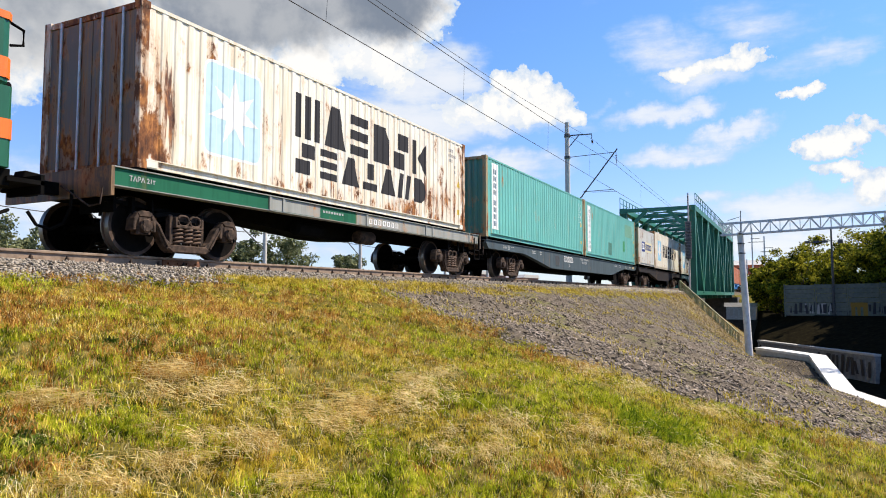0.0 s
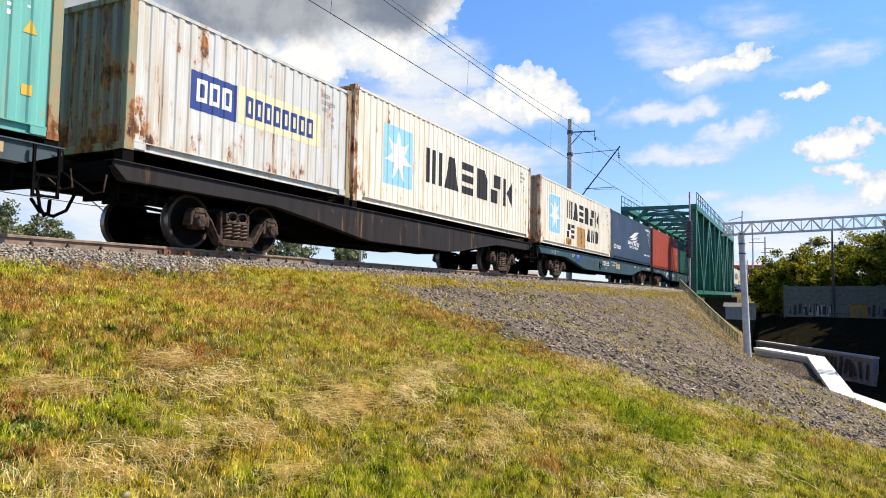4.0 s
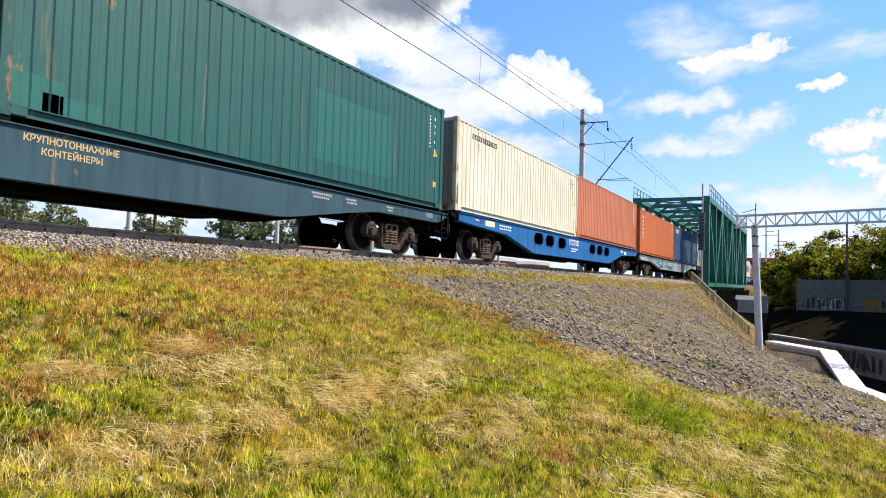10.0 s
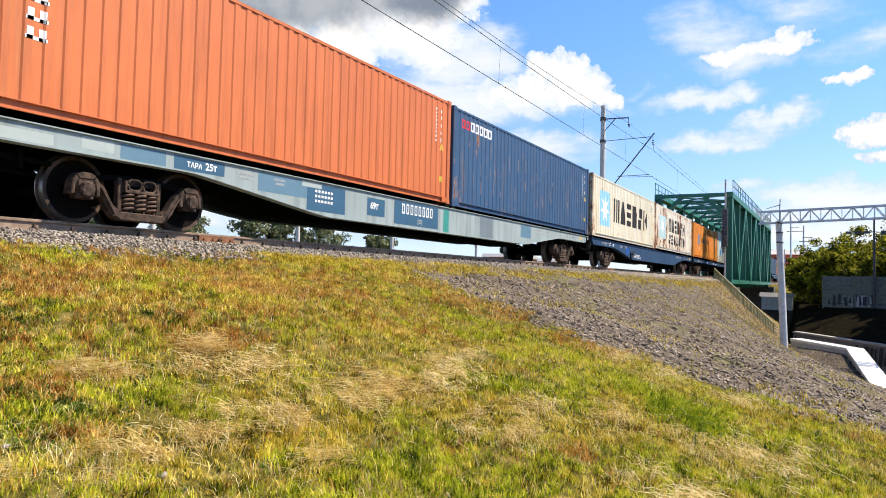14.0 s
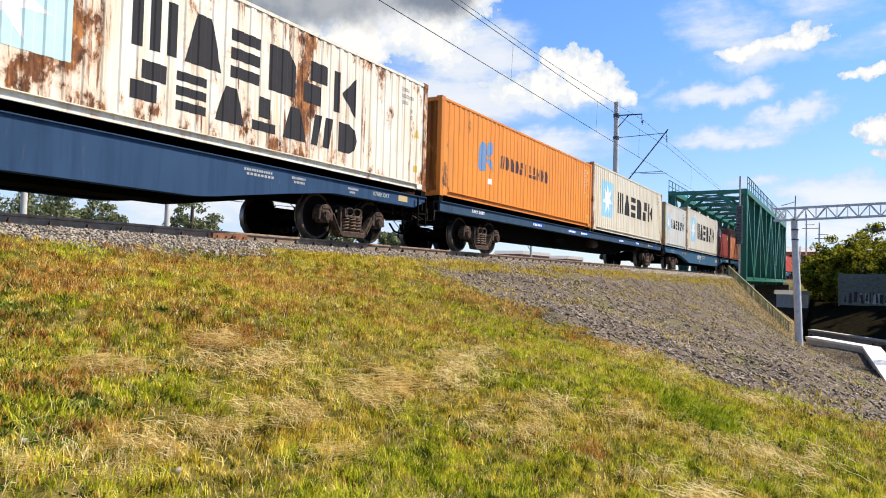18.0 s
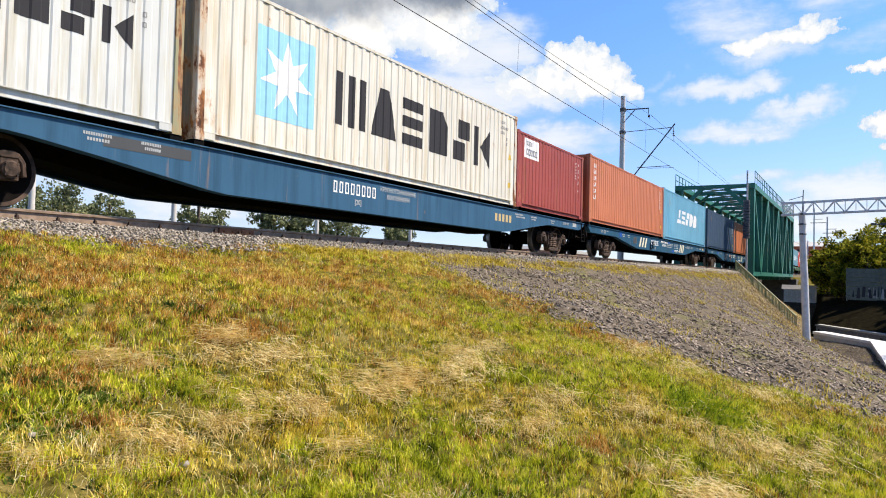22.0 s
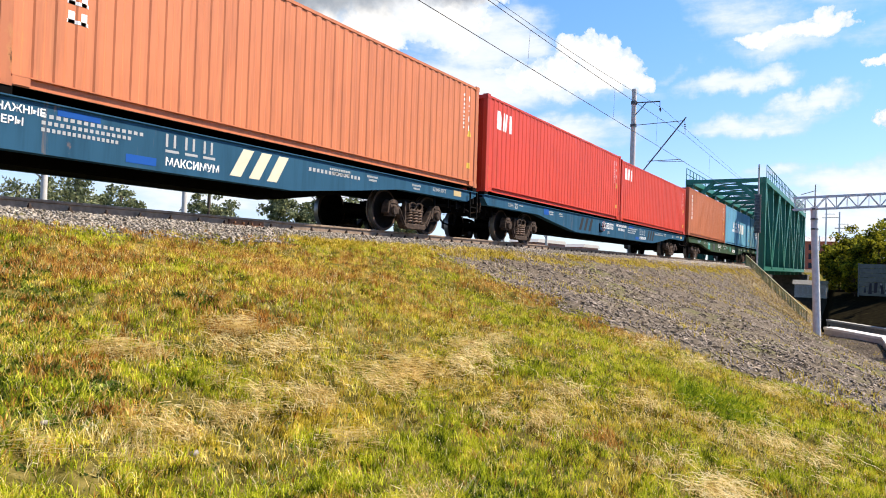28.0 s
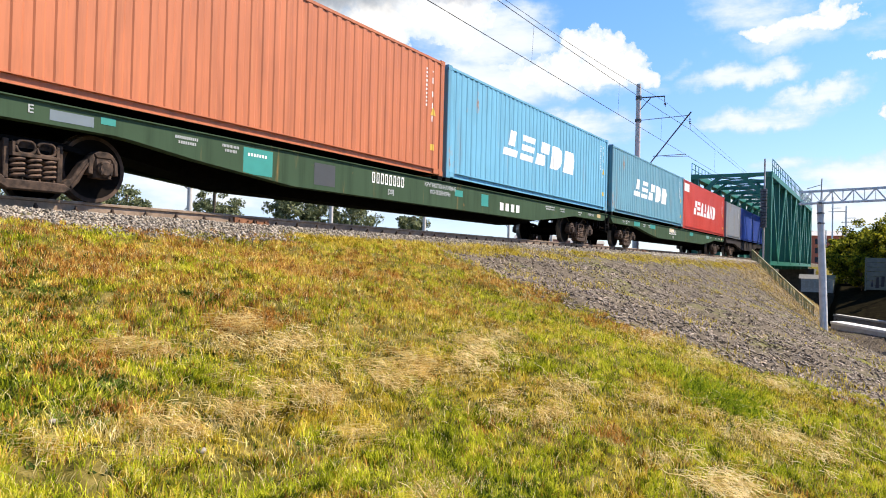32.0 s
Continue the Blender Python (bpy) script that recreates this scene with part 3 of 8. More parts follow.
def make_track():
    x0, x1 = -420.0, 760.0
    track = thing("railway_track", "single railway track on concrete sleepers in stone ballast", "track", (0, 0, -0.2), kind="structure")
    up = (0, 0, 0.2)
    for y in (-0.795, 0.795):
        ol = rail_outline(y)
        m = Mesh()
        n = len(ol)
        m.add([(x0, a, z) for a, z in ol] + [(x1, a, z) for a, z in ol], [(i, (i + 1) % n, (i + 1) % n + n, i + n) for i in range(n)])
        rail = part("rail", m, RAIL_SIDE, track, at=up)
        part("running_head", Mesh().box(x0, x1, y - 0.026, y + 0.026, -0.002, 0.0012), RAIL_TOP, rail, "polished rail head")
    sl = Mesh().plate([(-0.12, -0.20), (0.12, -0.20), (0.10, 0.0), (-0.10, 0.0)], -1.35, 1.35).data("sleeper", SLEEPER, False, 0.012)
    clip = Mesh()
    for s in (-1, 1):
        clip.box(-0.07, 0.07, s * 0.08, s * 0.15, 0.0, 0.03)
        clip.plate([(-0.06, 0.03), (0.06, 0.03), (0.045, 0.062), (-0.045, 0.062)], *sorted((s * 0.062, s * 0.13)))
        clip.lathe([(0.018, 0.03), (0.018, 0.115)], (0, s * 0.10, 0), "z", 6)
        clip.lathe([(0.030, 0.062), (0.030, 0.092)], (0, s * 0.10, 0), "z", 6)
    clip = clip.data("rail_fastening", RUSTY_IRON)
    far = Mesh()
    for i in range(-120, 1000):
        x = i * 0.545
        if -8 < x < 60:
            part("sleeper", sl, None, track, at=(x, 0, 0.015))
            for y in (-0.795, 0.795):
                part("rail_fastening", clip, None, track, at=(x, y, 0.015))
        elif x < 250:
            far.box(x - 0.12, x + 0.12, -1.35, 1.35, -0.2, 0.015)
    tagged(part("far_sleepers", far, SLEEPER, track), kind="stuff")
    for x in (8.72, 33.7):
        m = Mesh()
        for s in (-1, 1):
            m.box(x - 0.40, x + 0.40, -0.795 + s * 0.012, -0.795 + s * 0.05, -0.15, -0.04)
            for k in range(4):
                m.lathe([(0.02, -0.795 + s * 0.05), (0.02, -0.795 + s * 0.085)], (x - 0.30 + 0.2 * k, 0, -0.095), "y", 6)
        part("fishplate", m, rough_mat("orange_rust", (0.12, 0.045, 0.02), (0.30, 0.13, 0.06), 9), track, "rust-orange joint plate", at=up)


make_track()


# ---- grass, straw and weeds ----
def lattice(rng, scale, x, y):
    """Smooth random field between 0 and 1."""
    g = rng.random((64, 64))
    u, v = (np.asarray(x) / scale) % 63, (np.asarray(y) / scale) % 63
    i, j = u.astype(int), v.astype(int)
    fu, fv = u - i, v - j
    fu, fv = fu * fu * (3 - 2 * fu), fv * fv * (3 - 2 * fv)
    return (g[i, j] * (1 - fu) + g[i + 1, j] * fu) * (1 - fv) + (g[i, j + 1] * (1 - fu) + g[i + 1, j + 1] * fu) * fv


def raw_mesh(name, v, faces, counts, mat):
    """A mesh from arrays: corner indices and the number of corners of each face."""
    me = bpy.data.meshes.new(name)
    me.vertices.add(len(v))
    me.vertices.foreach_set("co", np.ascontiguousarray(v, dtype=np.float32).ravel())
    me.loops.add(len(faces))
    me.loops.foreach_set("vertex_index", np.ascontiguousarray(faces, dtype=np.int32))
    me.polygons.add(len(counts))
    me.polygons.foreach_set("loop_start", np.concatenate([[0], np.cumsum(counts)[:-1]]).astype(np.int32))
    me.update(calc_edges=True)
    me.materials.append(mat)
    return me


def blades(name, x, y, height, width, lean, mat, rng, lift=0.0):
    """Thin bent blades at x, y: a quad and a tip each."""
    n = len(x)
    z = ground_top(x, y) + lift
    a = rng.uniform(0, 2 * np.pi, n)
    h = rng.uniform(*height, n)
    w = rng.uniform(*width, n)
    l = rng.uniform(*lean, n) * h
    b = rng.uniform(0, 2 * np.pi, n)
    dx, dy = np.cos(a) * w / 2, np.sin(a) * w / 2
    lx, ly = np.cos(b) * l, np.sin(b) * l
    up = np.sqrt(np.maximum(h * h - l * l * 0.9, (0.12 * h) ** 2))
    P = np.empty((n, 5, 3))
    P[:, 0] = np.stack([x - dx, y - dy, z - 0.02], -1)
    P[:, 1] = np.stack([x + dx, y + dy, z - 0.02], -1)
    P[:, 2] = np.stack([x + dx * 0.8 + lx * 0.35, y + dy * 0.8 + ly * 0.35, z + up * 0.6], -1)
    P[:, 3] = np.stack([x - dx * 0.8 + lx * 0.35, y - dy * 0.8 + ly * 0.35, z + up * 0.6], -1)
    P[:, 4] = np.stack([x + lx, y + ly, z + up], -1)
    o = (np.arange(n) * 5)[:, None]
    f = np.concatenate([o + [0, 1, 2, 3], o + [3, 2, 4]], 1).ravel()
    return raw_mesh(name, P.reshape(-1, 3), f, np.tile([4, 3], n), mat)


def stalks(name, x, y, way, rng):
    """Long thin bent stalks lying nearly flat."""
    n = len(x)
    l = rng.uniform(0.05, 0.20, n) / 2
    w = rng.uniform(0.0010, 0.0019, n)
    z = ground_top(x, y) + rng.uniform(0.025, 0.10, n)
    t = rng.normal(0, 0.2, n) * l
    P = np.empty((n, 6, 3))
    for k, (u, bend) in enumerate(((-1.0, 0.0), (0.0, 1.0), (1.0, 0.0))):
        a = way + u * rng.normal(0, 0.18, n)
        c, s = np.cos(a), np.sin(a)
        zz = z + u * t + bend * 0.12 * l
        P[:, k] = np.stack([x + u * c * l - s * w, y + u * s * l + c * w, zz], -1)
        P[:, 5 - k] = np.stack([x + u * c * l + s * w, y + u * s * l - c * w, zz + 0.002], -1)
    o = (np.arange(n) * 6)[:, None]
    f = np.concatenate([o + [0, 1, 4, 5], o + [1, 2, 3, 4]], 1).ravel()
    return raw_mesh(name, P.reshape(-1, 3), f, np.full(n * 2, 4), STRAW_MAT)


def ground_top(x, y):
    z = ground_z(x, y)
    near = np.clip((56 - np.hypot(x - 10, y + 8)) / 50, 0, 1) * (np.abs(y) > 2.0)
    wav = 0.05 * np.sin(x * 1.1 + 0.7 * y) + 0.04 * np.sin(1.7 * y - 0.6 * x + 1) + 0.02 * np.sin(3.1 * x) * np.sin(2.7 * y)
    return z + near * wav * np.clip(np.abs(y) - 2.4, 0, 1)


def sum_of(nt, a, ka, b, kb, c):
    """a * ka + b * kb + c, of two sockets."""
    x, y = nt.nodes.new("ShaderNodeMath"), nt.nodes.new("ShaderNodeMath")
    x.operation = y.operation = "MULTIPLY_ADD"
    nt.links.new(a, x.inputs[0])
    x.inputs[1].default_value, x.inputs[2].default_value = ka, c
    nt.links.new(b, y.inputs[0])
    y.inputs[1].default_value = kb
    nt.links.new(x.outputs[0], y.inputs[2])
    return y.outputs[0]


def blade_material(name, stops, thin=0.35, clump=9.0, single=0.6, patch=0.9):
    """Leaf colours that vary from blade to blade, from tuft to tuft and from patch to patch."""
    m, nt, b = shader(name, 0.75)
    b.inputs["Specular IOR Level"].default_value = 0.10
    g = nt.nodes.new("ShaderNodeNewGeometry")
    v = coords(nt)
    f = sum_of(nt, g.outputs["Random Per Island"], single, noise_tex(nt, v, clump, 3, 0.6), 3.0, 0.5 - single / 2 - 1.5 - patch / 2)
    f = sum_of(nt, f, 1.0, noise_tex(nt, v, clump * 0.24, 3, 0.6), patch, 0.0)
    col = ramp(nt, f, stops)
    nt.links.new(col, b.inputs["Base Color"])
    tr, mx = nt.nodes.new("ShaderNodeBsdfTranslucent"), nt.nodes.new("ShaderNodeMixShader")
    nt.links.new(col, tr.inputs["Color"])
    mx.inputs[0].default_value = thin
    nt.links.new(b.outputs[0], mx.inputs[1])
    nt.links.new(tr.outputs[0], mx.inputs[2])
    nt.links.new(mx.outputs[0], nt.nodes["Material Output"].inputs["Surface"])
    return m


GRASS_MAT = blade_material("green_grass", [(0.0, (0.035, 0.055, 0.004)), (0.3, (0.21, 0.25, 0.010)), (0.65, (0.51, 0.54, 0.026)), (1.0, (0.78, 0.70, 0.09))], 0.34)
YELLOW_MAT = blade_material("yellowing_grass", [(0.0, (0.075, 0.05, 0.007)), (0.3, (0.36, 0.275, 0.018)), (0.65, (0.69, 0.53, 0.055)), (1.0, (0.90, 0.73, 0.21))], 0.34)
STRAW_MAT = blade_material("dry_straw", [(0.0, (0.30, 0.19, 0.05)), (0.4, (0.76, 0.58, 0.22)), (1.0, (0.95, 0.84, 0.50))], 0.3, clump=14, patch=0.8)
WEED_MAT = blade_material("reddish_weeds", [(0.0, (0.08, 0.032, 0.010)), (0.35, (0.40, 0.165, 0.030)), (0.7, (0.61, 0.335, 0.072)), (1.0, (0.80, 0.56, 0.18))], 0.34)
HERB_MAT = blade_material("dark_herb_leaves", [(0.0, (0.02, 0.038, 0.006)), (0.4, (0.085, 0.13, 0.014)), (0.75, (0.19, 0.25, 0.03)), (1.0, (0.38, 0.40, 0.06))], 0.3)

# patches of the bank: x, y and half size
GREEN_SPOTS = [(4.77, -4.39, 0.31), (3.84, -5.78, 0.17), (3.51, -5.86, 0.19), (2.88, -6.15, 0.25), (2.89, -6.62, 0.27), (2.58, -6.48, 0.19), (2.19, -6.84, 0.21), (1.92, -6.67, 0.21), (1.75, -6.85, 0.16), (2.17, -6.53, 0.18), (3.37, -4.95, 0.26), (4.02, -4.45, 0.18), (8.6, -5.76, 0.4), (7.92, -6.37, 0.44), (6.89, -7.3, 0.37), (6.91, -7.81, 0.42), (6.56, -8.28, 0.45), (7.74, -8.41, 0.39), (5.84, -8.32, 0.31), (7.4, -8.95, 0.56), (5.95, -7.96, 0.32), (5.69, -7.68, 0.21), (3.56, -8.06, 0.29), (3.52, -8.44, 0.34), (3.06, -8.17, 0.32), (2.69, -7.94, 0.25), (3.76, -8.79, 0.35), (3.04, -7.61, 0.17), (2.28, -7.93, 0.23), (7.2, -9.92, 0.6), (6.32, -10.17, 0.53), (7.76, -9.37, 0.39), (5.4, -9.26, 0.28), (4.4, -9.27, 0.23), (8.82, -3.45, 0.37), (4.12, -6.89, 0.13), (3.42, -3.47, 0.38), (4.39, -3.17, 0.34), (5.79, -9.83, 0.29)]
RED_SPOTS = [(5.8, -4.68, 0.6), (6.58, -4.69, 0.36), (5.07, -5.56, 0.23), (5.45, -4.31, 0.27), (3.71, -4.03, 0.54), (3.11, -4.28, 0.34), (3.56, -4.55, 0.28), (4.19, -4.0, 0.25), (2.68, -5.53, 0.11), (2.74, -4.69, 0.15), (7.6, -4.81, 0.27), (9.88, -4.52, 0.38), (9.53, -5.25, 0.44), (9.87, -5.96, 0.44), (9.37, -7.21, 0.49), (9.48, -7.73, 0.32), (3.88, -6.08, 0.28), (3.63, -6.3, 0.16), (4.24, -6.03, 0.25), (2.26, -6.99, 0.14), (2.36, -6.42, 0.23), (4.94, -8.73, 0.17), (4.86, -8.84, 0.09), (6.59, -5.47, 0.27), (5.52, -3.34, 0.29), (8.99, -4.43, 0.22), (2.95, -6.36, 0.14)]
HAY = [(4.55, -7.29, 0.45), (4.17, -7.3, 0.22), (5.41, -7.43, 0.3), (6.4, -7.15, 0.24), (5.71, -7.14, 0.22), (3.81, -6.16, 0.21), (3.49, -6.41, 0.17), (3.95, -6.52, 0.27), (2.08, -7.27, 0.28), (1.78, -7.29, 0.18), (2.42, -7.25, 0.2), (2.7, -7.23, 0.21), (3.01, -7.17, 0.26), (3.2, -7.12, 0.19), (3.12, -6.84, 0.12), (3.57, -7.27, 0.24), (3.92, -7.01, 0.17), (6.36, -9.42, 0.43), (5.8, -8.77, 0.3), (6.29, -9.26, 0.21), (6.57, -9.84, 0.44), (6.79, -10.07, 0.34), (4.87, -9.23, 0.21), (4.87, -9.55, 0.29), (5.38, -8.29, 0.29), (4.66, -8.04, 0.26), (4.73, -8.37, 0.26), (3.17, -7.84, 0.21), (3.07, -8.42, 0.13), (8.89, -7.9, 0.45), (8.7, -8.62, 0.37), (2.87, -6.35, 0.24), (2.72, -6.28, 0.16), (8.74, -9.48, 0.36)]
# earth that shows between the tufts, and low broad-leaved growth
BARE = [(2.52, -5.54, 0.18), (1.81, -7.04, 0.1), (3.09, -5.97, 0.27), (3.27, -6.11, 0.18), (4.15, -5.49, 0.21), (5.14, -6.5, 0.21), (4.78, -6.58, 0.15), (2.98, -7.58, 0.1), (4.89, -8.8, 0.15), (4.83, -9.05, 0.17), (3.82, -8.94, 0.14), (2.95, -7.78, 0.1), (4.49, -7.89, 0.17), (7.39, -7.56, 0.16), (6.2, -6.72, 0.15), (3.53, -6.66, 0.13), (3.11, -5.74, 0.18), (4.78, -9.1, 0.13), (2.83, -4.85, 0.2)]
HERBS = [(2.0, -6.6, 0.42), (2.6, -4.8, 0.5), (1.9, -6.0, 0.45), (3.0, -4.4, 0.35), (2.25, -6.9, 0.28), (2.4, -5.5, 0.4), (1.7, -6.9, 0.3), (3.1, -6.4, 0.2), (3.64, -8.6, 0.25), (3.9, -5.5, 0.2)]


def spots(rows, x, y, flat=0.6):
    k = np.zeros(len(x))
    for a, b, r in rows:
        k = np.maximum(k, np.exp(-((x - a) / r) ** 2 - ((y - b) / (flat * r)) ** 2))
    return k


def make_grass():
    rng = np.random.default_rng(11)

    def spread(n):
        r = 2.6 + (17.0 - 2.6) * rng.random(n) ** 1.25
        a = np.radians(rng.uniform(14, 104, n))
        return r * np.sin(a), EYE.y + r * np.cos(a)

    def wide(n):
        return rng.uniform(-14, 10, n), rng.uniform(-16, -2.6, n)

    def field(k, x, y):
        s, sc = {"patch": (5, 0.55), "fine": (6, 0.10), "edge": (7, 0.5), "bare": (8, 0.35), "shred": (9, 0.16)}[k]
        return lattice(np.random.default_rng(s), sc, x + 40, y + 40)

    def keep(x, y, p):
        limit = grass_edge(y) + (field("edge", x, y) - 0.5) * 1.3 + (field("shred", x, y) - 0.5) * 0.7
        ok = (y < -2.68 + 0.34 * (field("shred", x + 3, y) - 0.35)) & (x < limit)
        return ok & (rng.random(len(x)) < p)

    def ragged(rows, x, y, flat=0.6):
        return np.clip(spots(rows, x, y, flat) * 1.5 * (0.35 + 1.3 * field("shred", x, y)) - 0.15, 0, 1)

    def red(x, y):
        upper = np.clip((y + 6.6) / 2.2, 0, 1) * np.clip(2.6 * field("shred", x + 7, y + 3) * (0.4 + field("patch", x, y + 9)) - 0.75, 0, 1)
        return np.clip(ragged(RED_SPOTS, x, y) + 0.5 * upper + 0.4 * np.clip(field("patch", x + 7, y + 3) * 2 - 1.35, 0, 1), 0, 0.94)

    def hay(x, y):
        return np.clip(0.8 * ragged(HAY, x, y) * (0.25 + 1.3 * field("fine", y, x)) + 0.4 * (field("patch", y, x) - 0.55), 0, 1)

    def green(x, y):
        return np.clip(1.15 * ragged(GREEN_SPOTS, x, y, 0.75) + 1.3 * (field("patch", x + 3, y) - 0.5) + 0.27, 0.03, 0.97)

    def cover(x, y):
        thin = np.clip(3.4 * field("bare", x, y) * (0.1 + 1.4 * field("fine", x, y)) - 0.27, 0.2, 1)
        return np.clip(0.98 - 0.3 * hay(x, y) - 0.78 * red(x, y) - 0.45 * ragged(BARE, x, y) - 0.4 * ragged(HERBS, x, y, 0.8), 0.06, 1) * thin

    kinds = (
        ("grass", "short fresh green grass growing in patches on the bank", GRASS_MAT, 72000, 9, 0.024, (0.03, 0.09), (0.0035, 0.0085), (0.25, 0.96), lambda x, y: cover(x, y) * green(x, y)),
        ("yellow_grass", "short yellowing tufted grass on the bank", YELLOW_MAT, 66000, 7, 0.022, (0.025, 0.08), (0.0035, 0.0085), (0.3, 0.99), lambda x, y: cover(x, y) * (1 - green(x, y))),
        ("dry_grass", "pale dry straw among the grass", STRAW_MAT, 50000, 8, 0.035, (0.04, 0.13), (0.0022, 0.0042), (0.6, 1.04), lambda x, y: np.clip(0.12 + 0.7 * hay(x, y), 0, 1) * (0.2 + 1.2 * field("fine", y, x))),
        ("red_weeds", "reddish brown dry weeds near the top of the bank", WEED_MAT, 56000, 9, 0.026, (0.03, 0.10), (0.004, 0.009), (0.3, 0.98), lambda x, y: np.clip(0.03 + 1.6 * red(x, y), 0, 1) * (0.35 + 0.9 * field("fine", x, y))),
        ("herbs", "low dark green broad-leaved weeds among the grass", HERB_MAT, 50000, 7, 0.03, (0.02, 0.055), (0.012, 0.026), (0.5, 1.03), lambda x, y: np.clip(1.6 * ragged(HERBS, x, y, 0.8) + 0.03, 0, 1) * (0.2 + field("fine", x + 5, y))),
    )
    for name, label, mat, n, per, wide_r, hgt, wid, lean, prob in kinds:
        x, y = spread(n)
        xw, yw = wide(n // 3)
        x, y = np.concatenate([x, xw]), np.concatenate([y, yw])
        ok = keep(x, y, prob(x, y))
        x, y = np.repeat(x[ok], per), np.repeat(y[ok], per)
        x, y = x + rng.normal(0, wide_r, len(x)), y + rng.normal(0, wide_r, len(y))
        tagged(new(name, blades(name, x, y, hgt, wid, lean, mat, rng)), label, "grass", kind="stuff")
    # cut stalks lying in swathes, combed one way in each
    xs, ys, ways = [], [], []
    for a, b, r in HAY:
        n = int(1500 * r * r / 0.1 * np.clip((7.5 - a) / 3, 0.22, 0.7))
        px, py = rng.normal(a, r * 0.7, n), rng.normal(b, r * 0.42, n)
        ok = rng.random(n) < np.clip(3.2 * field("shred", px, py) * (0.2 + field("fine", px, py)) - 0.55, 0, 1)
        xs.append(px[ok])
        ys.append(py[ok])
        ways.append(rng.normal(rng.uniform(-0.4, 1.0), 0.55, int(ok.sum())))
    x, y, way = np.concatenate(xs), np.concatenate(ys), np.concatenate(ways)
    tagged(new("hay", stalks("hay", x, y, way, rng)), "cut pale hay lying on the grass", "hay", kind="stuff")
    # thin growth on the stony slope, denser on the dry strip by the stairs
    x, y = rng.uniform(9, 58, 110000), rng.uniform(-13, -2.8, 110000)
    tuft = np.clip(lattice(np.random.default_rng(21), 0.8, x + 9, y + 40) * lattice(np.random.default_rng(22), 0.25, x, y + 40) * 3.2 - 1.12, 0, 1)
    strip = np.clip((x - np.interp(y, STRIP_Y, STRIP_X)) / 5.0, 0, 0.4) * (y > -8.5) * (0.2 + lattice(np.random.default_rng(23), 0.5, x * 0.4, y + 40))
    crest = np.exp(-((y + 2.95) / 0.22) ** 2) * 0.6
    ok = (x > grass_edge(y)) & (ground_z(x, y) > -5.3) & (x < np.interp(y, WALL_Y, WALL_X) - 0.3)
    k1 = ok & (rng.random(len(x)) < tuft)
    tagged(new("slope_weeds", blades("slope_weeds", x[k1], y[k1], (0.04, 0.16), (0.005, 0.012), (0.3, 0.95), YELLOW_MAT, rng)), "thin yellow-green weeds on the stony slope", "weeds", kind="stuff")
    xc, yc = 8 + 46 * rng.random(26000) ** 1.4, rng.normal(-2.95, 0.25, 26000)
    kc = rng.random(len(xc)) < np.clip(2.4 * lattice(np.random.default_rng(24), 0.5, xc, yc + 40) * lattice(np.random.default_rng(25), 0.17, xc, yc + 40) - 0.25, 0, 1)
    xc, yc = np.repeat(xc[kc], 3), np.repeat(yc[kc], 3)
    xc, yc = xc + rng.normal(0, 0.03, len(xc)), yc + rng.normal(0, 0.03, len(yc))
    tagged(new("crest_grass", blades("crest_grass", xc, yc, (0.04, 0.13), (0.006, 0.014), (0.3, 0.95), YELLOW_MAT, rng)), "pale yellow-green grass along the crest of the bank", "grass", kind="stuff")
    k2 = ok & (rng.random(len(x)) < np.maximum(strip, crest))
    tagged(new("slope_straw", blades("slope_straw", x[k2], y[k2], (0.08, 0.22), (0.012, 0.03), (0.5, 0.98), BROWN_STRAW, rng)), "dry straw-coloured grass along the crest and stairs", "dry grass", kind="stuff")


BROWN_STRAW = blade_material("brown_straw", [(0.0, (0.10, 0.06, 0.02)), (0.4, (0.38, 0.26, 0.10)), (1.0, (0.62, 0.48, 0.22))], 0.2, clump=6)
make_grass()


BUSH_MAT = blade_material("bush_leaves", [(0.0, (0.04, 0.07, 0.005)), (0.4, (0.19, 0.27, 0.012)), (0.8, (0.46, 0.50, 0.03)), (1.0, (0.75, 0.64, 0.04))], 0.3, clump=12)


def leafy_bush():
    rng = np.random.default_rng(31)
    x, y = rng.normal(6.8, 0.24, 3600), rng.normal(-9.2, 0.15, 3600)
    tagged(new("bush", blades("bush", x, y, (0.05, 0.16), (0.007, 0.015), (0.3, 0.95), BUSH_MAT, rng)), "low bright green weed bush in the grass", "bush", kind="stuff")


leafy_bush()


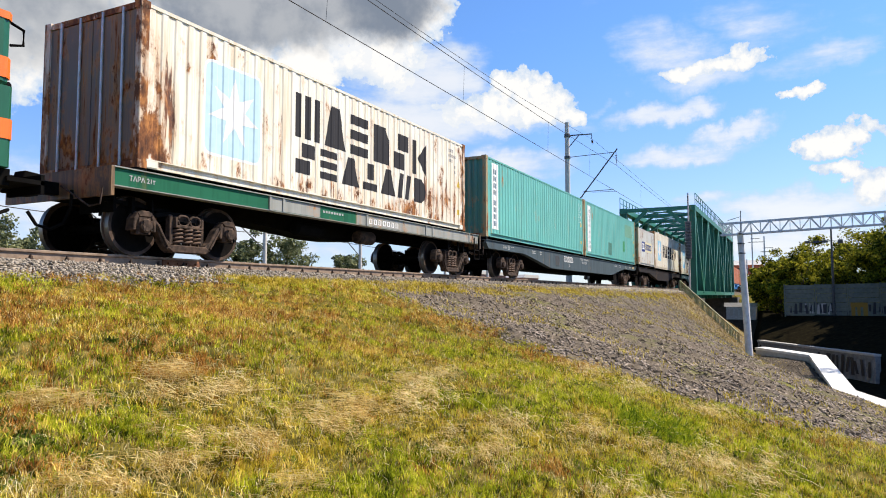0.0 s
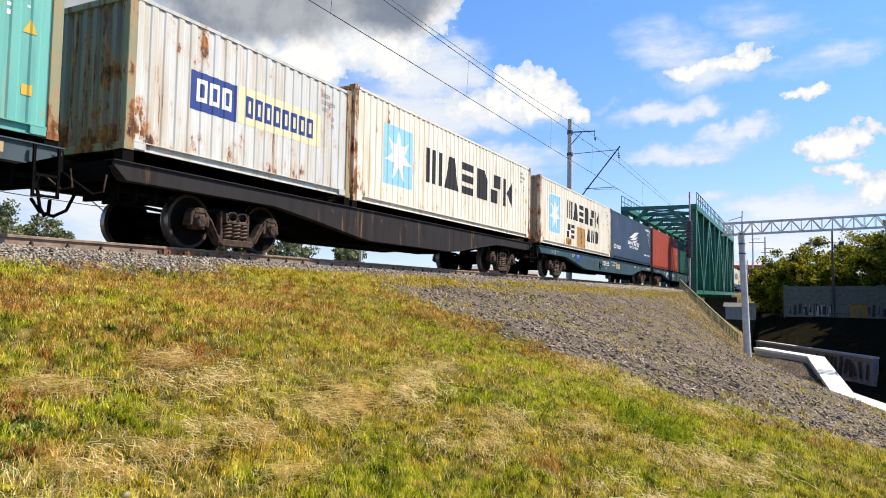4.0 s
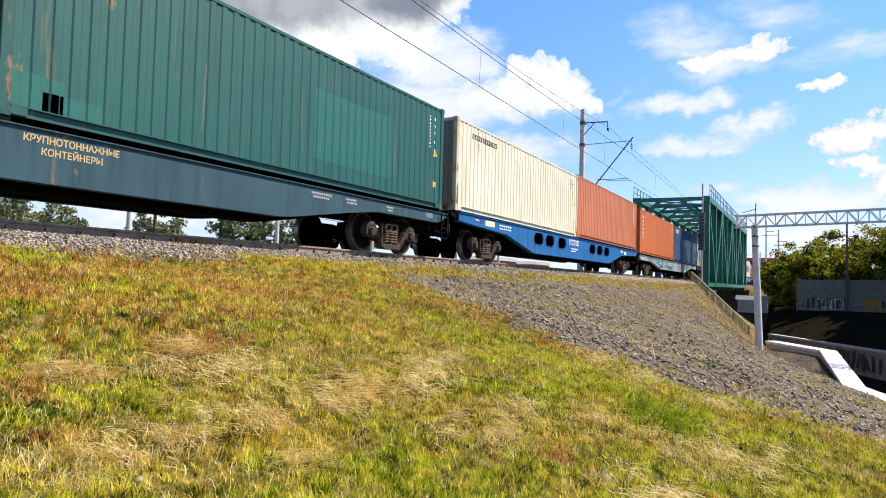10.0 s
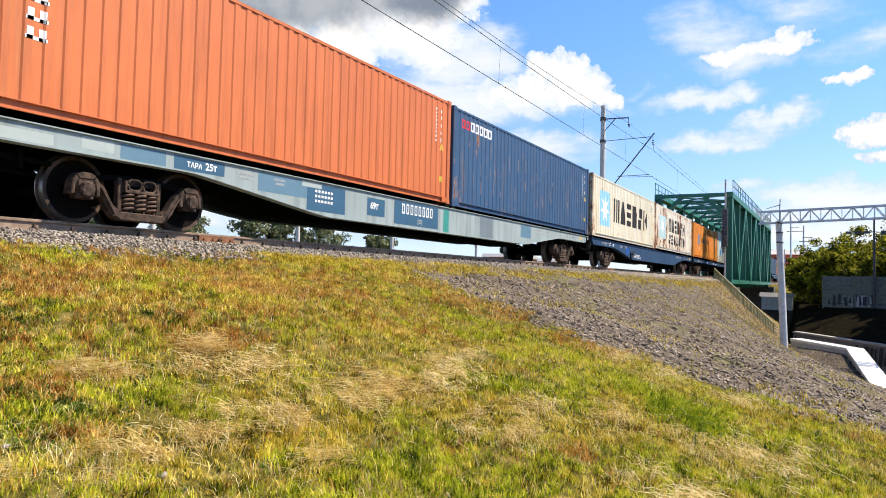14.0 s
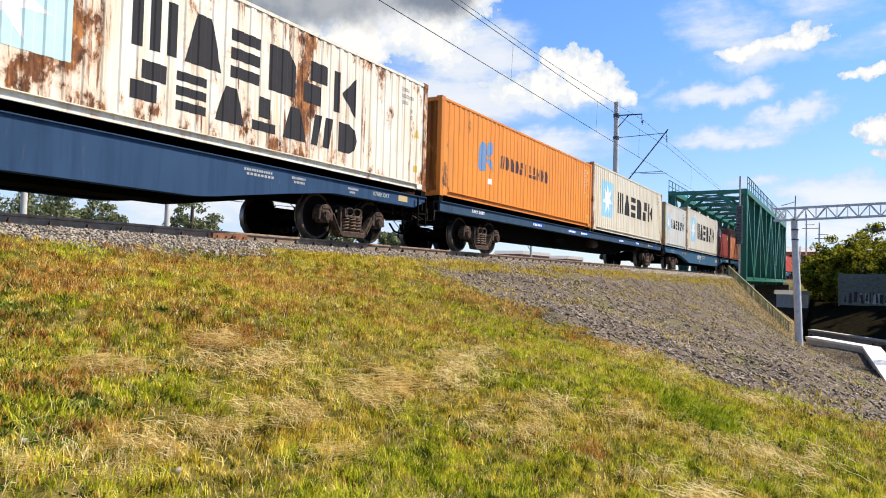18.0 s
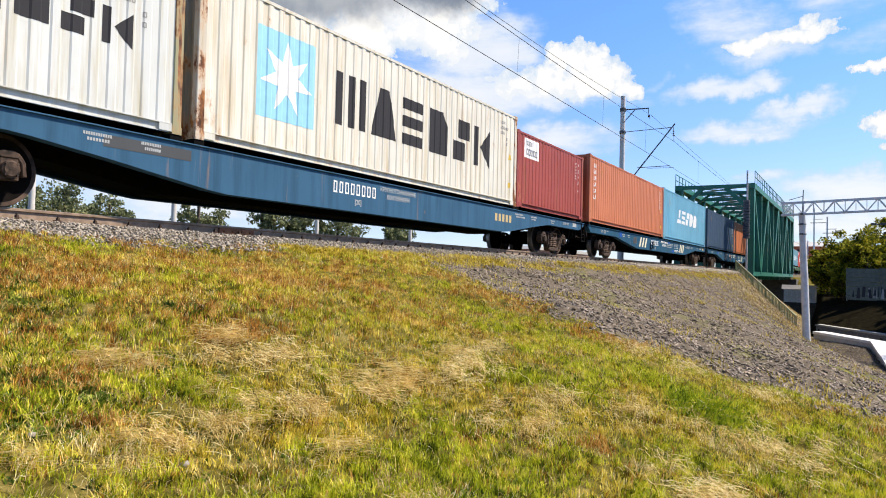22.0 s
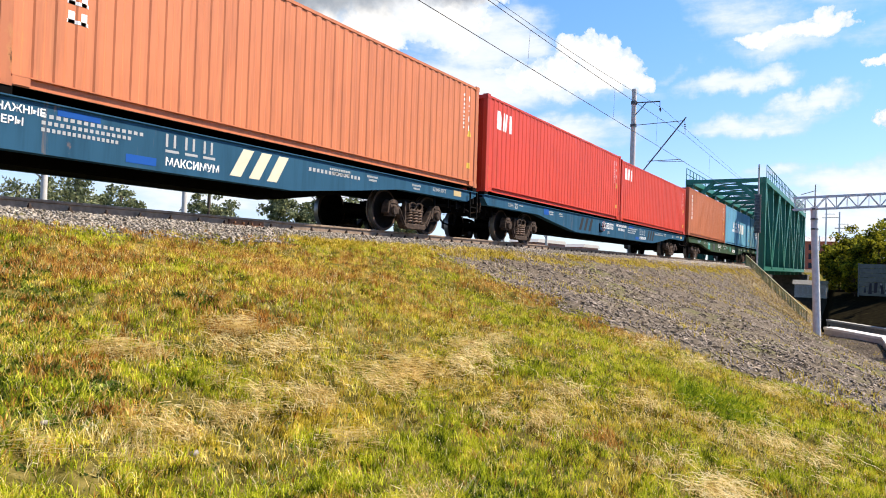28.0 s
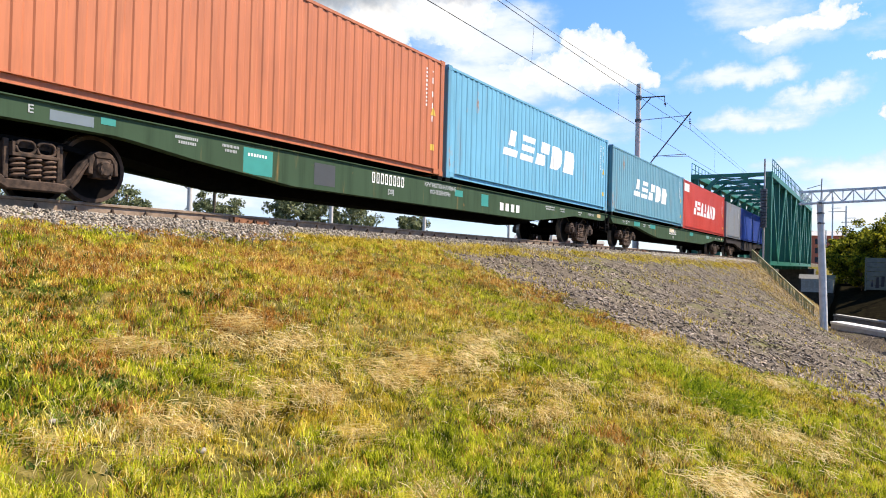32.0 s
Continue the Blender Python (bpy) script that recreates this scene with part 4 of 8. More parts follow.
# ---- ballast and loose stones ----
def stones(name, x, y, z, size, mat, rng, flat=0.7, tilt=None, long=1.0):
    """Angular stones: squashed, jittered octahedra with cut corners; tilt: how steeply the ground rises along y."""
    n = len(x)
    base = np.array([(1, 0, 0), (0, 1, 0), (-1, 0, 0), (0, -1, 0), (0.55, 0.55, 0.62), (-0.55, 0.55, 0.62), (-0.55, -0.55, 0.62), (0.55, -0.55, 0.62), (0, 0, -0.6)])
    tri = [(0, 1, 4), (1, 2, 5), (2, 3, 6), (3, 0, 7), (1, 5, 4), (2, 6, 5), (3, 7, 6), (0, 4, 7), (4, 5, 6), (4, 6, 7), (1, 0, 8), (2, 1, 8), (3, 2, 8), (0, 3, 8)]
    s = rng.uniform(*size, n)
    P = base[None] * rng.uniform(0.65, 1.25, (n, 9, 1)) + rng.normal(0, 0.10, (n, 9, 3))
    P *= np.stack([s * long, s * rng.uniform(0.6, 1, n), s * flat * rng.uniform(0.6, 1, n)], -1)[:, None]
    ax = rng.normal(size=(n, 4)) * (np.array([1, 0.35, 0.35, 1]) if tilt is None else np.array([1, 0.12, 0.12, 0.5]))
    ax /= np.linalg.norm(ax, axis=1)[:, None]
    w, i, j, k = ax.T
    R = np.stack([1 - 2 * (j * j + k * k), 2 * (i * j - k * w), 2 * (i * k + j * w), 2 * (i * j + k * w), 1 - 2 * (i * i + k * k), 2 * (j * k - i * w), 2 * (i * k - j * w), 2 * (j * k + i * w), 1 - 2 * (i * i + j * j)], -1).reshape(n, 3, 3)
    P = np.einsum("nij,nkj->nki", R, P)
    if tilt is not None:
        P[:, :, 2] += P[:, :, 1] * tilt[:, None]
    P += np.stack([x, y, z], -1)[:, None]
    f = (np.array(tri)[None] + (np.arange(n) * 9)[:, None, None]).reshape(-1)
    return raw_mesh(name, P.reshape(-1, 3), f, np.full(n * len(tri), 3), mat)


BALLAST = rough_mat("granite_ballast", (0.17, 0.145, 0.115), (0.43, 0.375, 0.30), 18, 0.9, 0, 0.4, 0.004, random_piece=0.42)
SLOPE_STONE = rough_mat("dusty_slope_stone", (0.125, 0.100, 0.077), (0.31, 0.248, 0.188), 12, 0.95, 0, 0.4, 0.004, random_piece=0.55)


def make_stones():
    rng = np.random.default_rng(17)
    n = 30000
    x = 0.5 + 30 * rng.random(n) ** 1.5
    y = rng.uniform(-3.0, -0.90, n)
    ok = rng.random(n) < np.clip((y + 3.05) / 0.35, 0, 1)
    x, y = x[ok], y[ok]
    z = ground_z(x, y) + rng.uniform(-0.01, 0.025, len(x)) + 0.035 * np.clip((y + 1.55) / 0.25, 0, 1)
    tagged(new("ballast", stones("ballast", x, y, z, (0.013, 0.038), BALLAST, rng, 0.36)), "pale grey crushed stone ballast beside the rails", "ballast", kind="stuff")
    n = 5000
    x, y = rng.uniform(30, 61, n), rng.uniform(-2.9, -0.95, n)
    tagged(new("far_ballast", stones("far_ballast", x, y, ground_z(x, y) + 0.02, (0.04, 0.09), BALLAST, rng)), "grey crushed stone ballast along the track", "ballast", kind="stuff")
    n = 105000
    x = 9.0 + 46 * rng.random(n) ** 1.35
    y = rng.uniform(-14.0, -2.8, n)
    ok = (x > grass_edge(y) - 0.7 * rng.random(n)) & (x < np.interp(y, WALL_Y, WALL_X) - 0.2) & (ground_z(x, y) > -5.4)
    x, y = x[ok], y[ok]
    z = ground_top(x, y) + 0.002
    tagged(new("slope_stones", stones("slope_stones", x, y, z, (0.011, 0.038), SLOPE_STONE, rng, 0.20, bank_slope(x), 2.0)), "brownish grey rubble on the steep bank", "rubble", kind="stuff")
    # a few single stones lying in the grass
    for a, b, s in ((2.37, -7.46, 0.055), (1.86, -6.99, 0.045), (2.49, -5.53, 0.06), (4.09, -5.48, 0.06), (2.95, -6.36, 0.04), (6.53, -5.6, 0.06)):
        xs, ys = np.array([a]), np.array([b])
        tagged(new("stone", stones("stone", xs, ys, ground_top(xs, ys) + 0.012, (s * 0.6, s * 0.75), BALLAST, rng)), "pale grey stone lying in the grass", "stone", "stones in the grass")


make_stones()


# ---- shipping containers ----
FLOOR_Z = 1.356


# one rib: place along the pitch, share of the depth
RIB = [(0.0, 0.0), (0.40, 0.0), (0.50, 1.0), (0.90, 1.0)]
END_RIB = [(0.0, 0.0), (0.36, 0.0), (0.50, 1.0), (0.86, 1.0)]
RIB_DEPTH = 0.016


def corrugated(x0, x1, z0, z1, y, depth, pitch=0.278, rib=None):
    """A sheet in the plane y with upright trapezoid ribs; hollows go depth towards +y."""
    n = max(1, round((x1 - x0) / pitch))
    p = (x1 - x0) / n
    line = []
    for i in range(n):
        a = x0 + i * p
        line += [(a + p * u, y + depth * d) for u, d in rib or RIB]
    line.append((x1, y + depth * RIB[0][1]))
    m = Mesh()
    k = len(line)
    m.add([(a, b, z0) for a, b in line] + [(a, b, z1) for a, b in line], [(i, i + 1, i + 1 + k, i + k) for i in range(k - 1)])
    return m


def turned(mesh, fn):
    mesh.v = [fn(*p) for p in mesh.v]
    return mesh


def container(x, length, high, rgb, rust, label, zoff=0.0, doors_first=False, posts=None, rough=0.55, fields=()):
    """A steel box container; x is its end that leads, at the start."""
    root = thing("shipping_container", label, "container", (x, 0, FLOOR_Z + zoff), "containers on the train")
    mat = paint(rgb, rust, rough, fields=fields)
    leaf = paint((0.20, 0.185, 0.165), 0.75, 0.8) if doors_first else mat
    trim = paint(posts, max(rust, 0.5)) if posts else paint(shade(rgb, 0.8), min(1.0, rust + 0.25), rough)
    w = 1.219
    edge = trim if posts else paint(shade(rgb, 0.9), min(rust, 0.3), rough)
    if rgb[0] > 0.6 and rgb[2] > 0.4:
        trim = paint(shade(rgb, 0.80), 0.75 + rust, 0.7)
    elif rgb[1] > 0.4:
        trim = paint((0.24, 0.27, 0.17), 0.9, 0.7)
    part("side_panel", corrugated(0.16, length - 0.16, 0.158, high - 0.09, -w + 0.012, RIB_DEPTH), mat, root)
    part("side_panel", turned(corrugated(0.16, length - 0.16, 0.158, high - 0.09, -w + 0.012, RIB_DEPTH), lambda a, b, c: (a, -b, c)), mat, root)
    for s in (-1, 1):
        rail = Mesh().box(0.17, length - 0.17, s * (w - 0.048), s * (w - 0.06), 0.03, 0.142)
        rail.box(0.17, length - 0.17, s * w, s * (w - 0.06), 0.142, 0.158).box(0.17, length - 0.17, s * (w - 0.02), s * (w - 0.06), 0.018, 0.03)
        for a in (0.17, length - 0.40):
            rail.box(a, a + 0.23, s * (w - 0.002), s * (w - 0.047), 0.031, 0.141)
        part("bottom_rail", rail, edge, root)
        part("top_rail", Mesh().box(0.17, length - 0.17, s * (w - 0.004), s * (w - 0.07), high - 0.09, high - 0.03), edge, root)
        for a in (0.0, length - 0.17):
            part("corner_post", Mesh().box(a, a + 0.17, s * w, s * (w - 0.13), 0.12, high - 0.12, 0.012), trim, root)
            for z in (0.0, high - 0.122):
                part("corner_casting", casting(a - 0.004, s, w + 0.004, z), trim, root)
    front, back = (0.06, length - 0.06) if not doors_first else (length - 0.06, 0.06)
    sgn = 1 if not doors_first else -1
    # The end walls' shade is put into their paint, with grime and rust.
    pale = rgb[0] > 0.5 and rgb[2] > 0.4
    darkened = paint(shade(rgb, 0.36 if pale else 0.24 if rust > 0.32 else 0.62), min(0.9, rust + (0.4 if pale else 0.15)), 0.75)
    part("front_wall", turned(corrugated(-w + 0.13, w - 0.13, 0.12, high - 0.12, 0, 0.06, 0.25, END_RIB), lambda a, b, c: (front + sgn * b, a, c)), darkened, root, "grimy ribbed end wall with its shade in the paint")
    for s in (-1, 1):
        door = part("door", door_leaf(back, s, high, -sgn), leaf, root)
        for q in (0.28, 0.78):
            rod = Mesh().bar((back - sgn * -0.05, s * q, 0.05), (back - sgn * -0.05, s * q, high - 0.06), 0.045, n=8)
            part("locking_rod", rod, GALVANISED, door, "galvanised locking rod")
    for e in (0.02, length - 0.14):
        part("end_sill", Mesh().box(e, e + 0.12, -w + 0.13, w - 0.13, 0.0, 0.13), trim, root)
        part("end_header", Mesh().box(e, e + 0.12, -w + 0.13, w - 0.13, high - 0.12, high - 0.02), trim, root)
    roof = corrugated(0.1, length - 0.1, -w + 0.06, w - 0.06, 0, 0.02, 0.26)
    part("roof", turned(roof, lambda a, b, c: (a, c, high - 0.025 - b)), mat, root)
    n = int(length / 0.6)
    line = [(0.15, 0.15), (0.15, 0.12)]
    for i in range(n):
        q = 0.3 + i * (length - 0.6) / (n - 1)
        line += [(q - 0.03, 0.12), (q - 0.03, 0.02), (q + 0.03, 0.02), (q + 0.03, 0.12)]
    line += [(length - 0.15, 0.12), (length - 0.15, 0.15)]
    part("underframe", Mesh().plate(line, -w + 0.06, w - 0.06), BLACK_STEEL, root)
    return root


def casting(a, s, w, z):
    m = Mesh().box(a, a + 0.178, s * w, s * (w - 0.165), z, z + 0.12)
    m.lathe([(0.045, s * (w + 0.002)), (0.03, s * (w - 0.02))], (a + 0.089, 0, z + 0.06), "y", 10)
    return m


def door_leaf(x, s, high, d):
    """A door leaf whose face steps in and out in broad bands."""
    line, z = [(x - d * 0.02, 0.14), (x + d * 0.02, 0.14)], 0.30
    while z < high - 0.4:
        line += [(x + d * 0.02, z), (x + d * 0.05, z + 0.03), (x + d * 0.05, z + 0.26), (x + d * 0.02, z + 0.29)]
        z += 0.55
    line += [(x + d * 0.02, high - 0.13), (x - d * 0.02, high - 0.13)]
    return Mesh().plate(line, *sorted((s * 0.012, s * 1.085)))


OFFWHITE, CREAM, GREYWHITE = (0.80, 0.77, 0.66), (0.72, 0.68, 0.53), (0.60, 0.625, 0.60)
TEAL, NAVY, RED, GREEN = (0.125, 0.45, 0.395), (0.035, 0.075, 0.13), (0.42, 0.07, 0.038), (0.007, 0.092, 0.08)
ORANGE, BRICK, HAPAG = (0.60, 0.155, 0.042), (0.55, 0.175, 0.078), (0.78, 0.26, 0.03)
BLUE, SKYBLUE, BRIGHTRED, DARKRED = (0.028, 0.085, 0.175), (0.14, 0.40, 0.55), (0.62, 0.055, 0.026), (0.33, 0.058, 0.042)
L40, L20 = 12.19, 6.06

# name, lead end along the train, length, height, rise, colour, rust, label, doors lead
LOADS = [
    ("wsea", 0.0, L40, 2.73, 0.02, OFFWHITE, 0.55, "rusty off-white container with pale blue panel and grey lettering bars", True),
    ("teal1", 13.86, L40, 2.78, -0.02, TEAL, 0.25, "turquoise steel container with tall white panel", False),
    ("teal2", 26.20, L40, 2.80, -0.03, TEAL, 0.30, "turquoise steel container with darker repainted patches", False),
    ("pale20", 39.45, L20, 2.50, 0.08, GREYWHITE, 0.55, "short grey-white container with blue and cream panels", False),
    ("white0", 45.65, L40, 2.77, 0.05, OFFWHITE, 0.4, "off-white container with pale blue star panel", False),
    ("wsea2", 59.02, L40, 2.78, 0.0, OFFWHITE, 0.35, "off-white container with brown repair patches", False),
    ("navy", 71.35, L40, 2.76, 0.0, NAVY, 0.15, "dark navy container with white emblem", False),
    ("red", 84.25, L40, 2.87, -0.04, RED, 0.1, "plain faded red ribbed container", False),
    ("green", 96.52, L40, 2.86, -0.03, GREEN, 0.12, "dark green ribbed container with lighter patches", False),
    ("cream", 109.55, L40, 2.80, 0.06, CREAM, 0.15, "cream white container with small dark lettering bars", False),
    ("brick", 121.77, L40, 2.83, 0.10, BRICK, 0.1, "faded brick-red ribbed container", False),
    ("triton", 135.01, L40, 2.82, -0.01, ORANGE, 0.12, "orange-red container with upright white lettering bars", False),
    ("blue", 147.36, L40, 2.81, -0.04, BLUE, 0.25, "scraped dark blue container", False),
    ("white5", 160.14, L40, 2.76, -0.02, (0.74, 0.70, 0.55), 0.30, "yellowed white container with pale blue star panel", False),
    ("rusty", 172.45, L40, 2.70, 0.03, OFFWHITE, 0.6, "heavily rusted white container with grey lettering bars", False),
    ("hapag", 185.34, L40, 2.62, 0.03, HAPAG, 0.35, "bright orange container with blue emblem", False),
    ("white2", 197.77, L40, 2.82, 0.0, (0.68, 0.645, 0.52), 0.3, "off-white container with pale blue star panel", False),
    ("white20", 210.81, L20, 2.52, -0.02, GREYWHITE, 0.15, "short grey-white container with small star panel", False),
    ("white3", 217.14, L40, 2.81, -0.02, (0.67, 0.655, 0.57), 0.25, "grey-white container with pale blue star panel", False),
    ("red20", 229.38, L20, 2.45, -0.01, DARKRED, 0.2, "short dark red container with small white plate", False),
    ("triton2", 236.21, L40, 2.72, 0.01, BRICK, 0.2, "brick-orange container with upright white lettering bars", False),
    ("sky1", 248.50, L40, 2.83, -0.05, SKYBLUE, 0.2, "light blue container with white lettering bars", False),
    ("navy2", 261.56, L40, 2.76, 0.0, NAVY, 0.1, "dark navy blue ribbed container", False),
    ("triton3", 273.86, L40, 2.75, 0.0, (0.58, 0.18, 0.07), 0.1, "faded orange container with upright white lettering bars", False),
    ("cai1", 286.55, L40, 2.75, -0.03, BRIGHTRED, 0.05, "bright red ribbed container with white mark", False),
    ("cai2", 298.90, L40, 2.66, -0.04, BRIGHTRED, 0.05, "bright red ribbed container with white mark", False),
    ("triton4", 312.04, L40, 2.85, 0.0, (0.51, 0.158, 0.064), 0.1, "brick-orange container with upright white lettering bars", False),
    ("sky2", 324.41, L40, 2.84, 0.0, SKYBLUE, 0.15, "light blue container with white lettering bars", False),
    ("sky3", 337.18, L40, 2.74, 0.04, (0.13, 0.32, 0.40), 0.25, "dull light blue container with white lettering bars", False),
    ("redw", 349.47, L40, 2.76, -0.02, (0.55, 0.05, 0.03), 0.1, "red container with white lettering bars", False),
    ("grey20", 362.5, L20, 2.55, 0.0, (0.25, 0.27, 0.29), 0.3, "short weathered grey steel container", False),
    ("blue20a", 368.75, L20, 2.55, 0.0, (0.02, 0.07, 0.36), 0.15, "short bright blue container", False),
    ("blue20b", 374.95, L20, 2.55, 0.0, (0.02, 0.06, 0.30), 0.15, "short bright blue container", False),
]
BOX = {}
# where rust has broken out most
RUST_FIELDS = {
    "wsea": ((10.6, 0.75, 1.5, 0.85, 0.13), (8.3, 0.25, 1.3, 0.4, 0.12), (12.0, 1.5, 0.45, 1.6, 0.13), (0.3, 1.2, 0.55, 1.5, 0.10), (5.5, 0.3, 1.6, 0.35, 0.07)),
    "rusty": ((2.7, 1.5, 0.9, 1.9, 0.155), (1.2, 0.9, 1.6, 1.2, 0.06), (7.7, 1.5, 0.55, 2.0, 0.165), (7.5, 0.4, 1.4, 0.6, 0.09), (5.6, 0.4, 1.6, 0.5, 0.06), (11.9, 1.3, 0.5, 1.5, 0.06), (8.0, 2.6, 4.5, 0.35, 0.07)),
    "wsea2": ((6.2, 0.9, 1.0, 0.6, 0.09), (6.0, 0.2, 6.0, 0.2, 0.05)),
    "white5": ((6.0, 0.2, 6.0, 0.25, 0.03), (0.5, 1.2, 0.6, 1.3, 0.05), (11.9, 1.3, 0.4, 1.5, 0.10)),
    "teal1": ((5.4, 1.2, 0.6, 0.4, 0.06),),
    "hapag": ((0.2, 1.2, 0.4, 1.5, 0.10),),
}
for key, bx, bl, bh, bz, bc, br, btext, bd in LOADS:
    BOX[key] = container(bx, bl, bh, bc, br, btext, bz, bd, fields=RUST_FIELDS.get(key, ()))


# ---- flat wagons ----
WHEEL_R = 0.475
WHEELSETS, BOGIE_DATA = [], {}


def wheelset_mesh():
    m = Mesh()
    for s in (-1, 1):
        prof = [(0.09, -0.09), (0.11, -0.075), (0.36, -0.04), (0.42, -0.065), (0.475, -0.065), (0.475, 0.045), (0.503, 0.06), (0.503, 0.085), (0.43, 0.09), (0.38, 0.03), (0.12, 0.05), (0.09, 0.09)]
        m.lathe([(r, -s * a) for r, a in (prof if s < 0 else prof)], (0, s * 0.80, 0), "y", 32)
    m.lathe([(0.085, -0.74), (0.075, 0.74)], (0, 0, 0), "y", 12)
    for s in (-1, 1):
        m.lathe([(0.07, s * 0.88), (0.065, s * 1.06)], (0, 0, 0), "y", 12)
    return m


def side_frame_mesh():
    """Cast side frame: jaws over the axle boxes, sloping ribbed legs, a window each side and a spring seat."""
    m = Mesh()
    y0, y1 = -0.09, 0.09
    for s in (-1, 1):
        # arched jaw over the axle box, in three blocks
        m.plate([(s * 0.70, -0.10), (s * 0.70, 0.10), (s * 0.77, 0.19), (s * 0.80, 0.12), (s * 0.775, 0.06), (s * 0.765, -0.10)], y0 - 0.015, y1)
        m.plate([(s * 0.77, 0.19), (s * 0.85, 0.235), (s * 0.99, 0.235), (s * 1.07, 0.19), (s * 1.03, 0.135), (s * 0.82, 0.135)], y0 - 0.02, y1)
        m.plate([(s * 1.07, 0.19), (s * 1.13, 0.10), (s * 1.15, -0.09), (s * 1.09, -0.09), (s * 1.075, 0.06), (s * 1.03, 0.135)], y0 - 0.015, y1)
        # sloping leg from the jaw to the spring seat, with a raised rib along it
        m.plate([(s * 0.71, 0.02), (s * 0.70, 0.11), (s * 0.62, 0.05), (s * 0.47, -0.19), (s * 0.37, -0.26), (s * 0.36, -0.38), (s * 0.47, -0.36), (s * 0.58, -0.23)], y0, y1 - 0.02)
        m.plate([(s * 0.70, 0.02), (s * 0.69, 0.055), (s * 0.45, -0.30), (s * 0.47, -0.335)], y0 - 0.035, y0 + 0.01)
        # guide column beside the spring opening
        m.plate([(s * 0.38, 0.24), (s * 0.31, 0.24), (s * 0.30, -0.27), (s * 0.38, -0.27)], y0 + 0.05, y1 - 0.02)
    m.plate([(-0.46, -0.34), (-0.36, -0.275), (0.36, -0.275), (0.46, -0.34), (0.36, -0.40), (-0.36, -0.40)], y0 - 0.03, y1 + 0.02)
    return m


def top_chord_mesh():
    """Upper chord that joins the two jaws behind the bolster's end."""
    return Mesh().plate([(-0.74, 0.17), (-0.62, 0.245), (-0.34, 0.285), (0.34, 0.285), (0.62, 0.245), (0.74, 0.17), (0.60, 0.165), (0.32, 0.215), (-0.32, 0.215), (-0.60, 0.165)], 0.0, 0.09)


def bolster_end_mesh():
    """The bolster's end above the springs: a deep cast box with two oval windows."""
    m = Mesh().box(-0.30, 0.30, -0.11, 0.06, 0.02, 0.065)
    for c in (-0.13, 0.13):
        ring = [(c + 0.115 * (abs(math.cos(a)) ** 0.6) * (1 if math.cos(a) > 0 else -1), -0.085, 0.145 + 0.085 * math.sin(a)) for a in [2 * math.pi * k / 20 for k in range(21)]]
        m.tube(ring, 0.022, 6)
    for c in (-0.30, 0.26):
        m.box(c, c + 0.04, -0.10, 0.02, 0.02, 0.20)
    m.box(-0.26, 0.26, 0.0, 0.06, 0.05, 0.23)
    return m


def axle_box_mesh():
    m = Mesh().box(-0.135, 0.135, -0.10, 0.10, -0.14, 0.13, 0.03)
    m.lathe([(0.115, -0.10), (0.115, -0.15), (0.09, -0.165), (0.09, -0.175)], (0, 0, -0.01), "y", 16)
    for i in range(4):
        an = math.pi / 4 + i * math.pi / 2
        m.lathe([(0.018, -0.15), (0.018, -0.18)], (0.10 * math.cos(an), 0, -0.01 + 0.10 * math.sin(an)), "y", 6)
    return m


def spring_mesh():
    m = Mesh()
    for a, b in ((-0.20, -0.03), (0.0, -0.05), (0.20, -0.03), (-0.10, 0.05), (0.10, 0.05)):
        pts = [(a + 0.078 * math.cos(t * 0.785), b + 0.065 * math.sin(t * 0.785), -0.262 + t * 0.0084) for t in range(34)]
        m.tube(pts, 0.024, 5)
    return m


RIM_RUST = rough_mat("brown_wheel_rim", (0.004, 0.003, 0.003), (0.13, 0.085, 0.062), 2.2, 0.85, gloss=0.2)


def bogie_parts():
    d = BOGIE_DATA
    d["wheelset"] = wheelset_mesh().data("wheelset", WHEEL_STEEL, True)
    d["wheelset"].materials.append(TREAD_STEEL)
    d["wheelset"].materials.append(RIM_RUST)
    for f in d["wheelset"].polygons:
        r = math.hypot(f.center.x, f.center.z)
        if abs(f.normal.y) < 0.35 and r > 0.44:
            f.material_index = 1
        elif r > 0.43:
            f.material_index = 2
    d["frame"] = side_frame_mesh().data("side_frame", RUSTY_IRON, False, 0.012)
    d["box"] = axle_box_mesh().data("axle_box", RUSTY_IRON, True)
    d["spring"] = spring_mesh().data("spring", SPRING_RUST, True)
    # The chord's black is its shade under the sill, given as colour.
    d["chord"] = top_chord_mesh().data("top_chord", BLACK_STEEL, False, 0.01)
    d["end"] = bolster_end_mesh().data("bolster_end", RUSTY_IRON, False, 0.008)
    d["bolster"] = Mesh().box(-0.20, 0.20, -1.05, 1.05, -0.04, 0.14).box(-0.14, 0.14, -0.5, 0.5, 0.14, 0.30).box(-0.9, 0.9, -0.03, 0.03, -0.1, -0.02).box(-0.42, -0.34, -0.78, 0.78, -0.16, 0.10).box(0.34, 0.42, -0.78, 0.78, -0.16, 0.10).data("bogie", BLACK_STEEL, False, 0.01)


bogie_parts()


